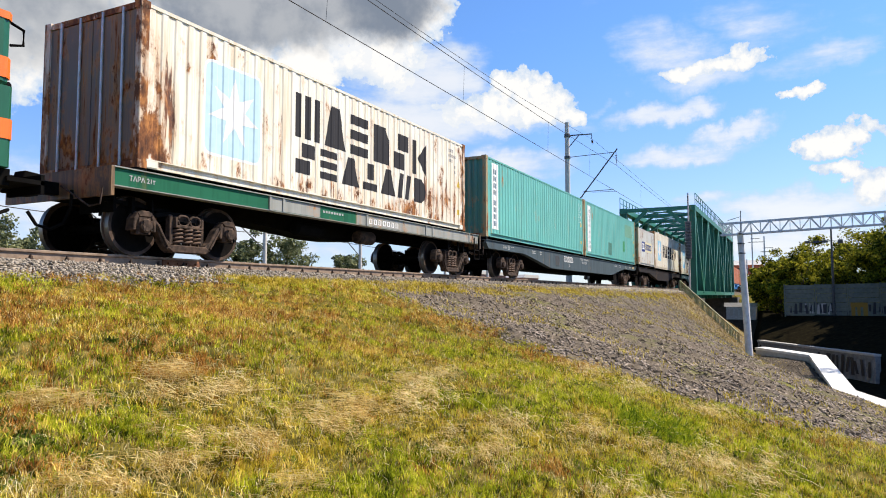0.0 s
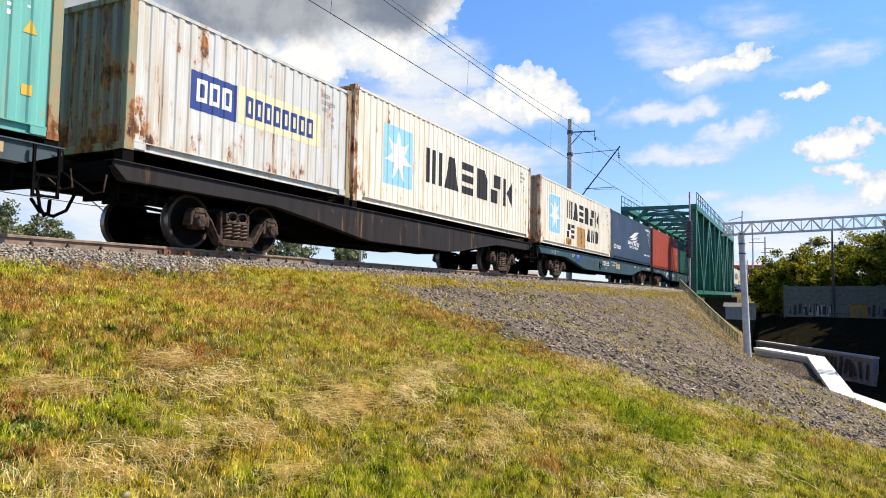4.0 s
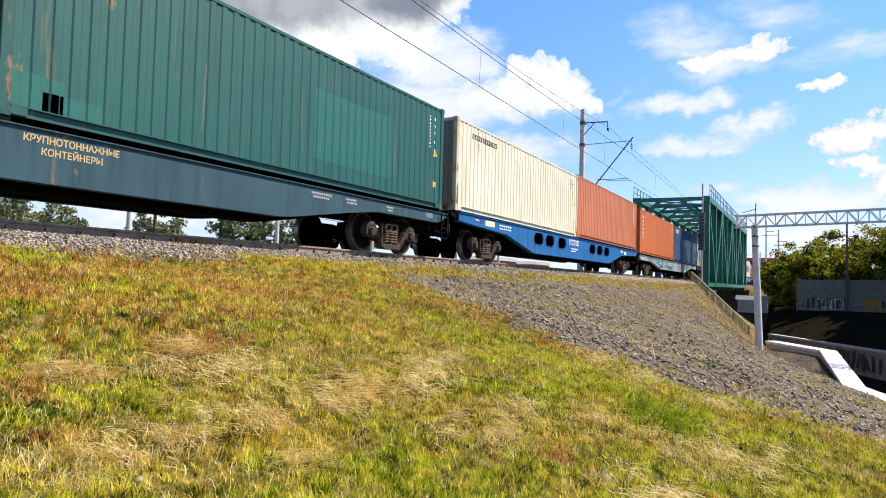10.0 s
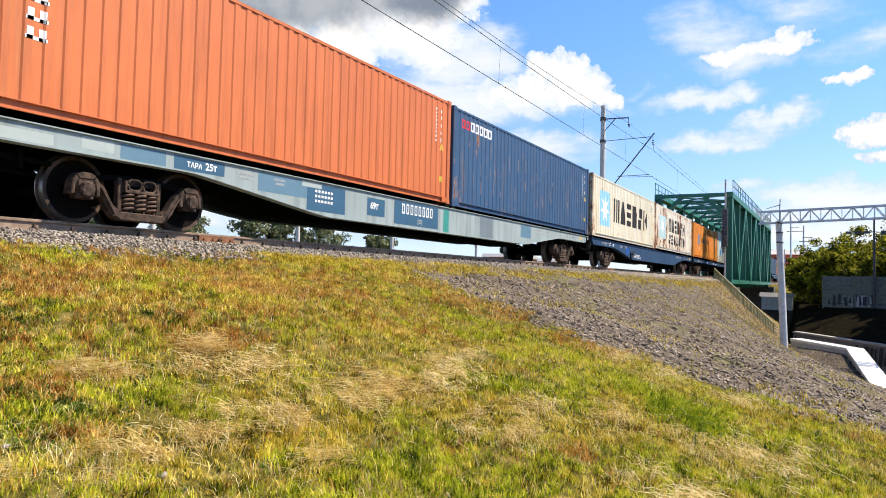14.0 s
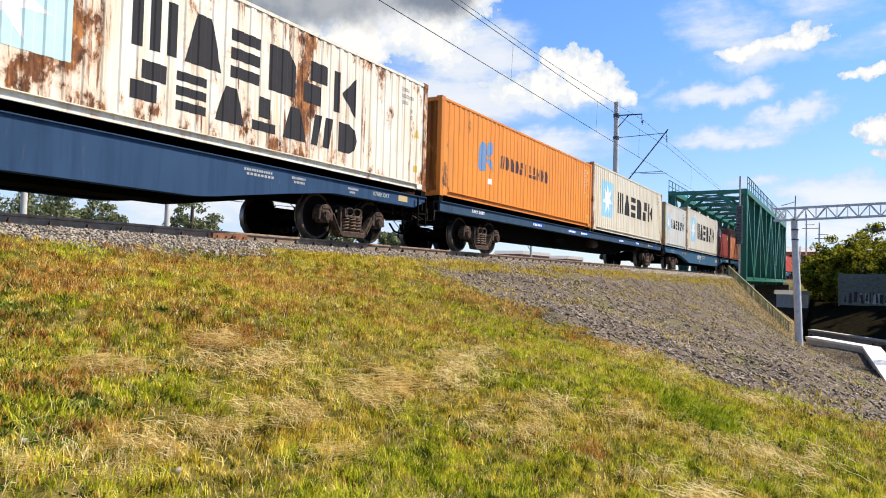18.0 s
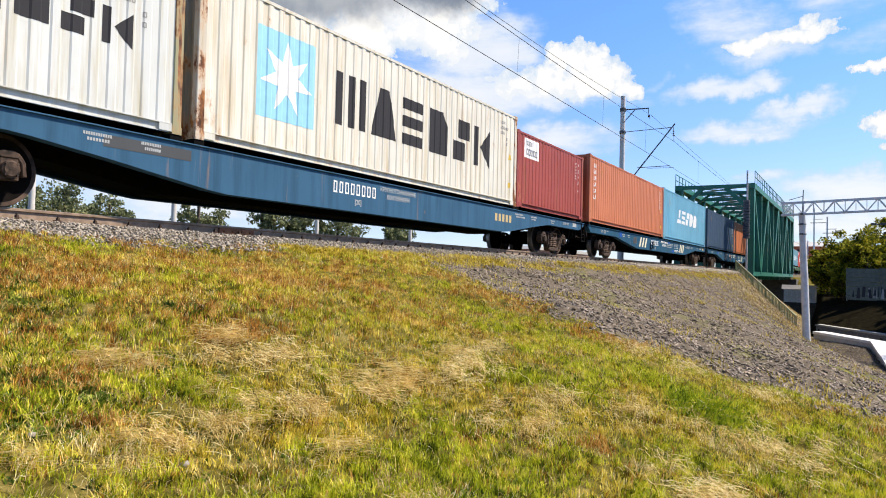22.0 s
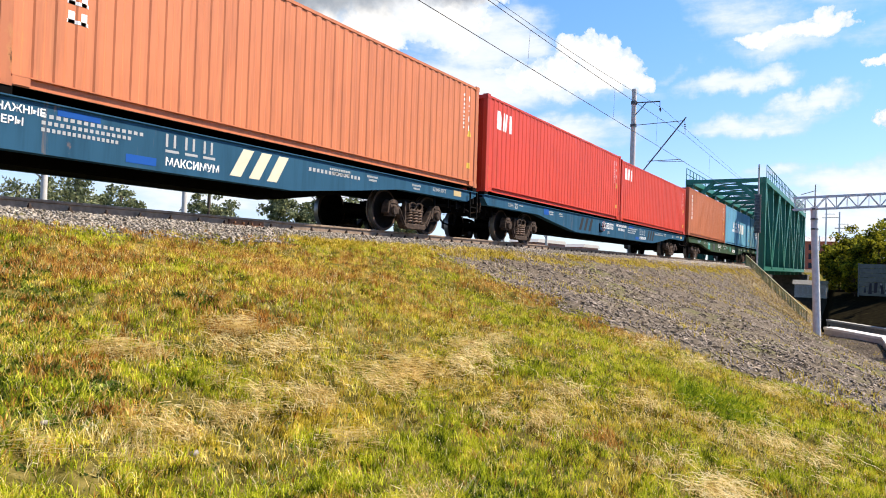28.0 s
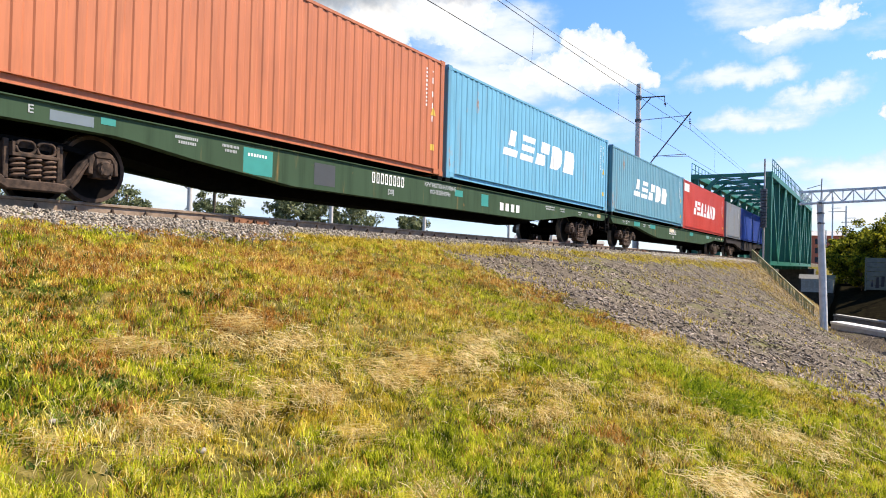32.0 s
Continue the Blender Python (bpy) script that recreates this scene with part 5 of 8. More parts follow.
def bogie(root, x):
    d = BOGIE_DATA
    b = part("bogie", d["bolster"], None, root, at=(x, 0, WHEEL_R))
    for s in (-1, 1):
        part("side_frame", d["frame"], None, b, at=(0, s * 1.02, 0))
        for name, key in (("spring_set", "spring"), ("bolster_end", "end"), ("top_chord", "chord")):
            ob = part(name, d[key], None, b, "rust-brown coil springs" if key == "spring" else "", at=(0, s * 1.02, 0))
            if s > 0:
                ob.rotation_euler.z = math.pi
        for a in (-0.925, 0.925):
            bx = part("axle_box", d["box"], None, b, at=(a, s * 1.02, 0))
            if s > 0:
                bx.rotation_euler.z = math.pi
    for a in (-0.925, 0.925):
        w = part("wheelset", d["wheelset"], None, b, at=(a, 0, 0))
        WHEELSETS.append((w, a))
    return b


def coupler_mesh(d):
    """Knuckle coupler with its shank; d is the way it points."""
    m = Mesh().box(min(0, d * 0.45), max(0, d * 0.45), -0.09, 0.09, -0.10, 0.10)
    m.plate([(d * 0.40, -0.17), (d * 0.40, 0.17), (d * 0.62, 0.19), (d * 0.66, 0.02), (d * 0.60, -0.19)], -0.20, 0.06)
    m.plate([(d * 0.45, -0.15), (d * 0.45, 0.15), (d * 0.74, 0.13), (d * 0.74, -0.13)], 0.06, 0.22)
    return m


STEELBLUE, DARKGREY, BLUEW, OLIVE, GREYW, DKBLUE = (0.045, 0.092, 0.115), (0.075, 0.103, 0.118), (0.022, 0.135, 0.34), (0.05, 0.085, 0.05), (0.30, 0.365, 0.365), (0.033, 0.072, 0.14)
PINK_PAINT = plain("faded_red_paint", (0.30, 0.12, 0.14), 0.6)
HANDWHEELS = {58.85: (9.9, 0.87, RUSTY_IRON), 160.0: (6.8, 0.78, RUSTY_IRON), 236.05: (9.72, 0.84, BLACK_STEEL), 261.4: (9.72, 0.86, PINK_PAINT), 286.4: (9.92, 0.93, PINK_PAINT)}


def wagon(x0, x1, rgb, style, label, rust=0.3):
    """A flat wagon from x0 to x1 along the train. style: fish, slots, flat or panel."""
    root = thing("container_flat_wagon", label, "wagon", (x0, 0, 0), "wagons of the train")
    n = x1 - x0
    mat = paint(rgb, rust, 0.8)
    top, end_b = {"slots": 1.36, "panel": 1.30}.get(style, 1.215), (1.13 if style == "slots" else 0.955)
    x_in = {"panel": 0.05, "flat": 0.12}.get(style, 0.46)
    deep = {"fish": {GREYW: 0.54, OLIVE: 0.60}.get(rgb, 0.57 if x0 > 230 else 0.515), "slots": 0.46, "flat": 0.985, "panel": 1.03}[style]
    if style == "panel":
        end_b = 1.03
    run = 3.9 if style != "slots" else 4.2
    for s in (-1, 1):
        ya, yb = sorted((s * 1.25, s * 1.20))
        if style in ("fish", "slots"):
            low = [(0.02, top - 0.07), (0.24, end_b), (3.6, end_b), (3.9, end_b - 0.025), (5.0, 0.795), (6.75, deep + 0.035), (7.15, deep), (n - 7.15, deep), (n - 6.75, deep + 0.035), (n - 5.0, 0.795), (n - 3.9, end_b - 0.025), (n - 3.6, end_b), (n - 0.62, end_b), (n - 0.12, top - 0.07)]
            if style == "slots":
                low = [(x_in, end_b), (run, 0.965), (run + 2.6, deep), (n - run - 2.6, deep), (n - run, 0.965), (n - 0.12, end_b)]
        else:
            low = [(x_in, deep), (n - (0.05 if style == "panel" else 0.62), deep)] + ([] if style == "panel" else [(n - 0.12, top - 0.07)])
        if style == "slots":
            slot_web(root, mat, low, n, top, run, ya, yb)
        else:
            if style == "panel":
                panel_trim(root, n, s, top, deep)
            web = Mesh().plate(low + [(low[-1][0], top), (low[0][0], top)], ya, yb)
            part("side_sill", web, mat, root)
        fl = Mesh()
        for (a, za), (b, zb) in zip(low[:-1], low[1:]):
            f0, f1 = sorted((s * 1.265, s * 1.06))
            fl.add([(a, f0, za), (b, f0, zb), (b, f1, zb), (a, f1, za), (a, f0, za - 0.016), (b, f0, zb - 0.016), (b, f1, zb - 0.016), (a, f1, za - 0.016)],
                   [(0, 1, 2, 3), (7, 6, 5, 4), (0, 4, 5, 1), (1, 5, 6, 2), (2, 6, 7, 3), (3, 7, 4, 0)])
        lip = paint((0.27, 0.28, 0.25), 0.3) if style == "panel" else mat
        part("lower_flange", fl, lip, root)
        part("upper_flange", Mesh().box(low[0][0] - 0.02, n - 0.1, *sorted((s * 1.285, s * 1.05)), top, top + 0.018), lip, root)
        if style in ("slots", "flat"):
            g0, g1 = sorted((s * 1.18, s * 1.14))
            part("end_gusset", Mesh().plate([(0.06, top - 0.10), (x_in + 0.02, end_b), (x_in + 0.02, top), (0.06, top)], g0, g1), BLACK_STEEL, root)
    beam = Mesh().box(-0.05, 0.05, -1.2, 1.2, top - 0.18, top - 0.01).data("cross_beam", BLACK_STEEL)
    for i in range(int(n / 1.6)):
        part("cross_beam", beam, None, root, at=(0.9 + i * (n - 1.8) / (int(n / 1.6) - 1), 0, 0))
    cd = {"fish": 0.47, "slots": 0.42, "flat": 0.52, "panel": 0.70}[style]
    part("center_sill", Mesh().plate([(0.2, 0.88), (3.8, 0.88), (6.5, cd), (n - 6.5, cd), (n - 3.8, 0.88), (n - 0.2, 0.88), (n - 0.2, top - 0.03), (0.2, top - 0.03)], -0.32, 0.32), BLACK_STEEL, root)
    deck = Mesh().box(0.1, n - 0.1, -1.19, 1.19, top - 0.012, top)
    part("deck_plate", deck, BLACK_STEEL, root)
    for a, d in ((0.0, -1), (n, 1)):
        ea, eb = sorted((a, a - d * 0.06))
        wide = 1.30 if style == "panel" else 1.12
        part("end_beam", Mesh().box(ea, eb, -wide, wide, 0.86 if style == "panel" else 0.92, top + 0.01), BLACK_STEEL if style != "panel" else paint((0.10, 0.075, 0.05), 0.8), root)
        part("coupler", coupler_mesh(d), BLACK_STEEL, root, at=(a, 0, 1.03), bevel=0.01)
        hose = [(a + d * 0.04, -0.46, 0.98), (a + d * 0.06, -0.47, 0.70), (a + d * 0.14, -0.42, 0.46), (a + d * 0.28, -0.32, 0.36), (a + d * 0.42, -0.2, 0.42), (a + d * 0.50, -0.1, 0.62)]
        part("brake_hose", Mesh().tube(hose, 0.028, 6), BLACK_STEEL, root, "black rubber brake hose")
        part("release_rod", Mesh().tube([(a + d * 0.06, -1.2, 0.98), (a + d * 0.1, -1.2, 0.72), (a + d * 0.1, -0.95, 0.70), (a + d * 0.12, -0.3, 1.05)], 0.016, 5), RUSTY_IRON, root)
        rig = Mesh()
        for q in (0.28, 0.62, 1.0):
            rig.box(*sorted((a - d * q, a - d * (q + 0.05))), -1.0, -0.2, 0.66, 0.92)
        rig.bar((a - d * 0.2, -0.62, 0.70), (a - d * 1.5, -0.62, 0.62), 0.05).bar((a - d * 0.2, -0.9, 0.84), (a - d * 1.5, -0.85, 0.78), 0.06)
        part("brake_rigging", rig, BLACK_STEEL, root, "black steel brake levers")
    step = Mesh()
    for q in (n - 0.55, n - 0.20):
        step.bar((q, -1.32, 0.50), (q, -1.32, 1.2), 0.035)
    for z in (0.52, 0.80):
        step.bar((n - 0.55, -1.32, z), (n - 0.20, -1.32, z), 0.035)
    for q in (n - 2.0, n - 1.35, n - 0.95):
        part("hanger", Mesh().box(q - 0.03, q + 0.03, -1.14, -1.10, 0.72, 1.0), BLACK_STEEL, root)
    part("footstep", step, BLACK_STEEL, root, "black steel footstep")
    if x0 in HANDWHEELS:
        hx, hz, hm = HANDWHEELS[x0]
        wheel = Mesh().tube([(hx + 0.17 * math.cos(k * math.pi / 12), -1.36, hz + 0.19 * math.sin(k * math.pi / 12)) for k in range(25)], 0.013, 6)
        for k in range(3):
            an = 0.4 + k * 2.094
            wheel.bar((hx, -1.35, hz), (hx + 0.17 * math.cos(an), -1.36, hz + 0.19 * math.sin(an)), 0.018)
        hw = part("handbrake_wheel", wheel, hm, root, "thin handbrake wheel")
        part("bracket", Mesh().bar((hx, -1.24, hz), (hx, -1.37, hz), 0.05, n=8).bar((hx - 0.22, -1.27, hz - 0.22), (hx - 0.22, -1.27, hz + 0.10), 0.04).bar((hx - 0.22, -1.27, hz - 0.17), (hx + 0.08, -1.28, hz - 0.2), 0.04), BLACK_STEEL, hw)
    part("brake_cylinder", Mesh().lathe([(0.12, -0.35), (0.17, -0.3), (0.17, 0.3), (0.12, 0.36)], (n * 0.56, -0.75, 0.80), "x", 14), RUSTY_IRON, root, smooth=True)
    part("air_tank", Mesh().lathe([(0.08, -0.5), (0.15, -0.44), (0.15, 0.44), (0.08, 0.5)], (n * 0.40, -0.70, 0.82), "x", 14), BLACK_STEEL, root, smooth=True)
    for _, bx, bl, _, bz, *_ in LOADS:
        if x0 - 0.3 < bx < x1:
            for a in (bx - x0 + 0.09, bx - x0 + bl - 0.09):
                for s in (-1, 1):
                    part("twist_lock", Mesh().box(a - 0.10, a + 0.10, *sorted((s * 1.21, s * 1.02)), top + 0.018, FLOOR_Z + bz), BLACK_STEEL, root)
    q = 1.7 if style == "panel" else 2.62 if rgb == OLIVE else 2.80
    bogie(root, q)
    bogie(root, n - q)
    return root


def panel_trim(root, n, s, top, deep):
    """Grey stiffeners and worn grey fields on the green sill."""
    grey = paint((0.30, 0.31, 0.28), 0.5)
    for a in (3.55, 3.95, 7.0, 10.0, 10.4, 12.9):
        part("stiffener", Mesh().box(a, a + 0.07, *sorted((s * 1.25, s * 1.275)), deep, top), grey, root)
    for a, b in ((3.62, 3.95), (4.02, 5.2), (6.6, 7.0), (7.07, 10.0), (10.07, 10.4), (10.47, 12.9), (12.97, 13.6)):
        part("grey_field", Mesh().box(a, b, *sorted((s * 1.249, s * 1.2535)), deep + 0.01, top - 0.01), grey, root)


def slot_web(root, mat, low, n, top, run, ya, yb):
    """Web plate with a row of long round-ended holes, built as strips between the holes."""
    m = Mesh()
    holes = [7.36, 8.66, 10.22, 14.90, 16.22, 17.56]
    hw, z0, z1 = 0.51, 0.79, 1.26
    zl = low[2][1]
    xs = [run + 2.6]
    for h in holes:
        xs += [h - hw, h + hw]
    xs.append(n - run - 2.6)
    m.plate([low[0], low[1], low[2], (xs[0], top), (low[0][0], top)], ya, yb)
    m.plate([low[3], low[4], low[5], (low[5][0], top), (xs[-1], top)], ya, yb)
    for a, b in zip(xs[0::2], xs[1::2]):
        m.plate([(a, zl), (b, zl), (b, top), (a, top)], ya, yb)
    for h in holes:
        for up in (0, 1):
            r = (z1 - z0) / 2
            zc = (z0 + z1) / 2
            sg = 1 if up else -1
            arc = []
            for i in range(9):
                an = math.pi / 2 * i / 8
                arc.append((h - hw + r - r * math.cos(an), zc + sg * r * math.sin(an)))
            arc += [(2 * h - p, z) for p, z in reversed(arc)]
            edge = top if up else zl
            m.plate(arc + [(h + hw, edge), (h - hw, edge)], ya, yb)
    part("side_sill", m, mat, root, "blue slotted side beam")
    if yb > 0:
        return
    for h in holes:
        r, zc = (z1 - z0) / 2, (z0 + z1) / 2
        ring = [(h + (hw - r) * (1 if math.cos(an) > 0 else -1) + r * math.cos(an), ya - 0.004, zc + r * math.sin(an)) for an in [0.05 + 2 * math.pi * k / 28 for k in range(29)]]
        part("slot_rim", Mesh().tube(ring, 0.014, 5), mat, root)
        weld = [(h - hw + 0.1 + 0.30 * math.cos(an), ya - 0.001, zc - 0.06 + 0.30 * math.sin(an)) for an in [math.pi * (0.75 + 1.1 * k / 16) for k in range(17)]]
        part("weld_seam", Mesh().tube(weld, 0.007, 4), mat, root)


WAGONS = [
    (-0.52, 13.2, (0.02, 0.13, 0.075), "panel", "short flat wagon with green panelled sills", 0.45),
    (13.72, 38.55, DARKGREY, "fish", "dark grey fish-bellied container wagon", 0.3),
    (39.25, 58.1, (0.035, 0.033, 0.035), "fish", "sooty black-brown container wagon", 0.5),
    (58.85, 83.7, STEELBLUE, "fish", "blue-grey fish-bellied container wagon", 0.25),
    (84.25, 109.05, STEELBLUE, "fish", "blue-grey fish-bellied container wagon", 0.25),
    (109.3, 134.2, BLUEW, "slots", "bright blue container wagon with slotted side beams", 0.1),
    (134.85, 159.6, GREYW, "fish", "patched grey and blue container wagon", 0.2),
    (160.0, 184.7, DKBLUE, "fish", "dark blue fish-bellied container wagon", 0.1),
    (185.2, 210.1, (0.042, 0.080, 0.130), "flat", "dark blue straight-silled container wagon", 0.2),
    (210.65, 235.6, (0.042, 0.115, 0.195), "fish", "dusty blue fish-bellied container wagon", 0.15),
    (236.05, 260.8, (0.026, 0.09, 0.15), "fish", "blue container wagon with white slanted stripes", 0.1),
    (261.4, 286.1, (0.026, 0.09, 0.15), "fish", "blue container wagon with white slanted stripes", 0.1),
    (286.4, 311.2, (0.026, 0.09, 0.15), "fish", "blue container wagon with white slanted stripes", 0.1),
    (311.9, 336.7, OLIVE, "fish", "dull green fish-bellied container wagon", 0.25),
    (337.0, 361.8, OLIVE, "fish", "patched green container wagon", 0.3),
    (362.3, 381.2, (0.05, 0.045, 0.045), "fish", "sooty black-brown container wagon", 0.4),
]
FLATS = [wagon(*w[:5], rust=w[5] * 0.4) for w in WAGONS]


# ---- painted marks on containers and wagons ----
INK_GREY, MARK_WHITE, PALE_BLUE = plain("charcoal_marking", (0.042, 0.042, 0.046), 0.8), plain("white_marking", (0.80, 0.80, 0.78), 0.55), plain("pale_blue_marking", (0.25, 0.55, 0.72), 0.55)
FAINT_INK = plain("faint_grey_marking", (0.30, 0.30, 0.29), 0.8)
YELLOW, NAVY_MARK, CREAM_MARK, PATCH = plain("yellow_label", (0.62, 0.42, 0.05), 0.5), plain("navy_marking", (0.02, 0.05, 0.22), 0.5), plain("cream_marking", (0.72, 0.66, 0.42), 0.55), paint((0.46, 0.28, 0.12), 0.75, 0.8)
LENGTHS = {k[0]: (k[2], k[3]) for k in LOADS}


def clip_x(poly, a, b):
    """The part of a convex (x, z) outline between x = a and x = b."""
    for lim, sgn in ((a, 1), (b, -1)):
        out = []
        for i, p in enumerate(poly):
            q = poly[(i + 1) % len(poly)]
            ip, iq = sgn * (p[0] - lim) >= 0, sgn * (q[0] - lim) >= 0
            if ip:
                out.append(p)
            if ip != iq:
                k = (lim - p[0]) / (q[0] - p[0])
                out.append((lim, p[1] + k * (q[1] - p[1])))
        poly = out
        if len(poly) < 3:
            return []
    return poly


def on_ribs(length, polys, lift=0.003):
    """Lays convex outlines on the ribbed near side of a container, following every rib."""
    x0, x1, y, depth = 0.16, length - 0.16, -1.219 + 0.012, RIB_DEPTH
    n = max(1, round((x1 - x0) / 0.278))
    p = (x1 - x0) / n
    m = Mesh()
    for poly in polys:
        lo, hi = min(q[0] for q in poly), max(q[0] for q in poly)
        for i in range(max(0, int((lo - x0) / p)), min(n, int((hi - x0) / p) + 1)):
            a = x0 + i * p
            for (u0, d0), (u1, d1) in zip(RIB, RIB[1:] + [(1.0, RIB[0][1])]):
                y0, y1 = d0 * depth, d1 * depth
                s0, s1 = a + u0 * p, a + u1 * p
                c = clip_x(poly, s0, s1)
                if c:
                    m.add([(q[0], y - lift + y0 + (y1 - y0) * (q[0] - s0) / (s1 - s0), q[1]) for q in c], [tuple(range(len(c)))])
    return m


def rect(x0, x1, z0, z1, slant=0.0):
    return [(x0, z0), (x1, z0), (x1 + slant, z1), (x0 + slant, z1)]


def pieces(polys, gap=0.012):
    """Outlines that touch one another, gathered into groups."""
    box = [[min(q[0] for q in p) - gap, max(q[0] for q in p), min(q[1] for q in p) - gap, max(q[1] for q in p)] for p in polys]
    left, out = list(range(len(polys))), []
    while left:
        grp = [left.pop(0)]
        for i in grp:
            a = box[i]
            for k in list(left):
                b = box[k]
                if a[0] < b[1] and b[0] < a[1] and a[2] < b[3] and b[2] < a[3]:
                    left.remove(k)
                    grp.append(k)
        out.append([polys[i] for i in grp])
    return out


def mark(key, name, polys, mat, label, lift=0.003):
    small = name == "data_marking"
    groups = [polys]
    if name in ("lettering", "repair_patch", "green_patch", "patch"):
        groups = pieces(polys)
        small = max(q[1] for q in groups[0][0]) - min(q[1] for q in groups[0][0]) < 0.17 and name == "lettering"
        if small:
            groups = [polys]
    for g in groups:
        m = on_ribs(LENGTHS[key][0], g, lift)
        if m.f:
            me = bpy.data.meshes.new(name)
            me.from_pydata(m.v, [], m.f)
            bm = bmesh.new()
            bm.from_mesh(me)
            bmesh.ops.remove_doubles(bm, verts=bm.verts, dist=0.0008)
            bm.to_mesh(me)
            bm.free()
            me.materials.append(mat)
            ob = part(name, me, None, BOX[key], label)
            if small:
                tagged(ob, kind="stuff")


def bars(x0, x1, z0, z1, n, slant=0.0):
    """A row of n small lettering blocks, each of two upright bars."""
    w = (x1 - x0) / n
    out = []
    for i in range(n):
        a = x0 + i * w
        h = (z1 - z0) * 0.2
        out += [rect(a + 0.05 * w, a + 0.29 * w, z0, z1, slant), rect(a + 0.60 * w, a + 0.84 * w, z0, z1, slant)]
        out += [rect(a + 0.29 * w, a + 0.60 * w, z1 - h, z1), rect(a + 0.29 * w, a + 0.60 * w, z0, z0 + h)]
    return out


# plain shapes for large lettering, each in a unit square
FORMS = {
    "posts": [[(0, 0), (0.22, 0), (0.22, 1), (0, 1)], [(0.39, 0), (0.61, 0), (0.61, 1), (0.39, 1)], [(0.78, 0), (1, 0), (1, 1), (0.78, 1)]],
    "wedge": [[(0.02, 0), (0.98, 0), (0.68, 1), (0.32, 1)]],
    "stripes": [[(0.06, 0.76), (0.92, 0.76), (0.92, 1), (0.06, 1)], [(0.06, 0.38), (0.92, 0.38), (0.92, 0.62), (0.06, 0.62)], [(0.06, 0), (0.92, 0), (0.92, 0.24), (0.06, 0.24)]],
    "block": [[(0.05, 0), (0.92, 0), (0.92, 0.7), (0.7, 1), (0.05, 1)]],
    "steps": [[(0.3, 0.54), (0.95, 0.54), (0.95, 1), (0.3, 1)], [(0.05, 0), (0.7, 0), (0.7, 0.46), (0.05, 0.46)]],
    "dart": [[(0.04, 0), (0.28, 0), (0.28, 1), (0.04, 1)], [(0.38, 0.5), (0.96, 0.0), (0.96, 1)]],
    "foot": [[(0.3, 0.4), (0.7, 0.4), (0.7, 1), (0.3, 1)], [(0.06, 0), (0.92, 0), (0.92, 0.28), (0.06, 0.28)]],
    "slants": [[(0.0, 0), (0.3, 0), (0.45, 1), (0.15, 1)], [(0.5, 0), (0.8, 0), (0.95, 1), (0.65, 1)]],
    "bulge": [[(0.06, 0), (0.6, 0), (0.85, 0.15), (0.96, 0.5), (0.85, 0.85), (0.6, 1), (0.06, 1)]],
    "pillar": [[(0.3, 0), (0.7, 0), (0.7, 1), (0.3, 1)]],
}
ROW_SIX = ("posts", "wedge", "stripes", "block", "steps", "dart")
ROW_SEVEN = ("steps", "stripes", "wedge", "foot", "wedge", "slants", "bulge")
ROW_FIVE = ("foot", "stripes", "steps", "bulge", "block")


def shapes(x0, x1, z0, z1, row, slant=0.0, fill=0.86):
    """The forms of a row, one after the other; slant leans them."""
    w, out = (x1 - x0) / len(row), []
    for i, k in enumerate(row):
        a = x0 + i * w
        for poly in FORMS[k]:
            out.append([(a + fill * w * u + slant * v, z0 + (z1 - z0) * v) for u, v in poly])
    return out


def star(x0, x1, z0, z1):
    cx, cz, r = (x0 + x1) / 2, (z0 + z1) / 2, min(x1 - x0, z1 - z0) * 0.46
    out = []
    for k in range(7):
        a = math.pi / 2 + 2 * math.pi * k / 7
        tip = (cx + r * math.cos(a), cz + r * math.sin(a))
        for d in (-1, 1):
            b = a + d * math.pi / 7
            q = (cx + r * 0.42 * math.cos(b), cz + r * 0.42 * math.sin(b))
            out.append([(cx, cz), tip, q] if d > 0 else [(cx, cz), q, tip])
    return out


def rounded(x0, x1, z0, z1, r):
    pts = []
    for cx, cz, a0 in ((x1 - r, z1 - r, 0), (x0 + r, z1 - r, 90), (x0 + r, z0 + r, 180), (x1 - r, z0 + r, 270)):
        for i in range(4):
            an = radians(a0 + i * 30)
            pts.append((cx + r * math.cos(an), cz + r * math.sin(an)))
    return pts


def star_panel(key, x0, x1, z0, z1, halo=False):
    if halo:
        mark(key, "star_border", [rounded(x0 - 0.05, x1 + 0.05, z0 - 0.05, z1 + 0.05, 0.2)], MARK_WHITE, "white border of the panel", 0.002)
    mark(key, "star_panel", [rounded(x0, x1, z0, z1, 0.16 if halo else 0.02)], PALE_BLUE, "pale blue panel", 0.003)
    mark(key, "star", star(x0, x1, z0, z1), MARK_WHITE, "white star", 0.005)


def lettering(key, x0, x1, z0, z1, row, mat=INK_GREY, slant=0.0):
    mark(key, "lettering", shapes(x0, x1, z0, z1, row, slant), mat, "large plain lettering shapes")


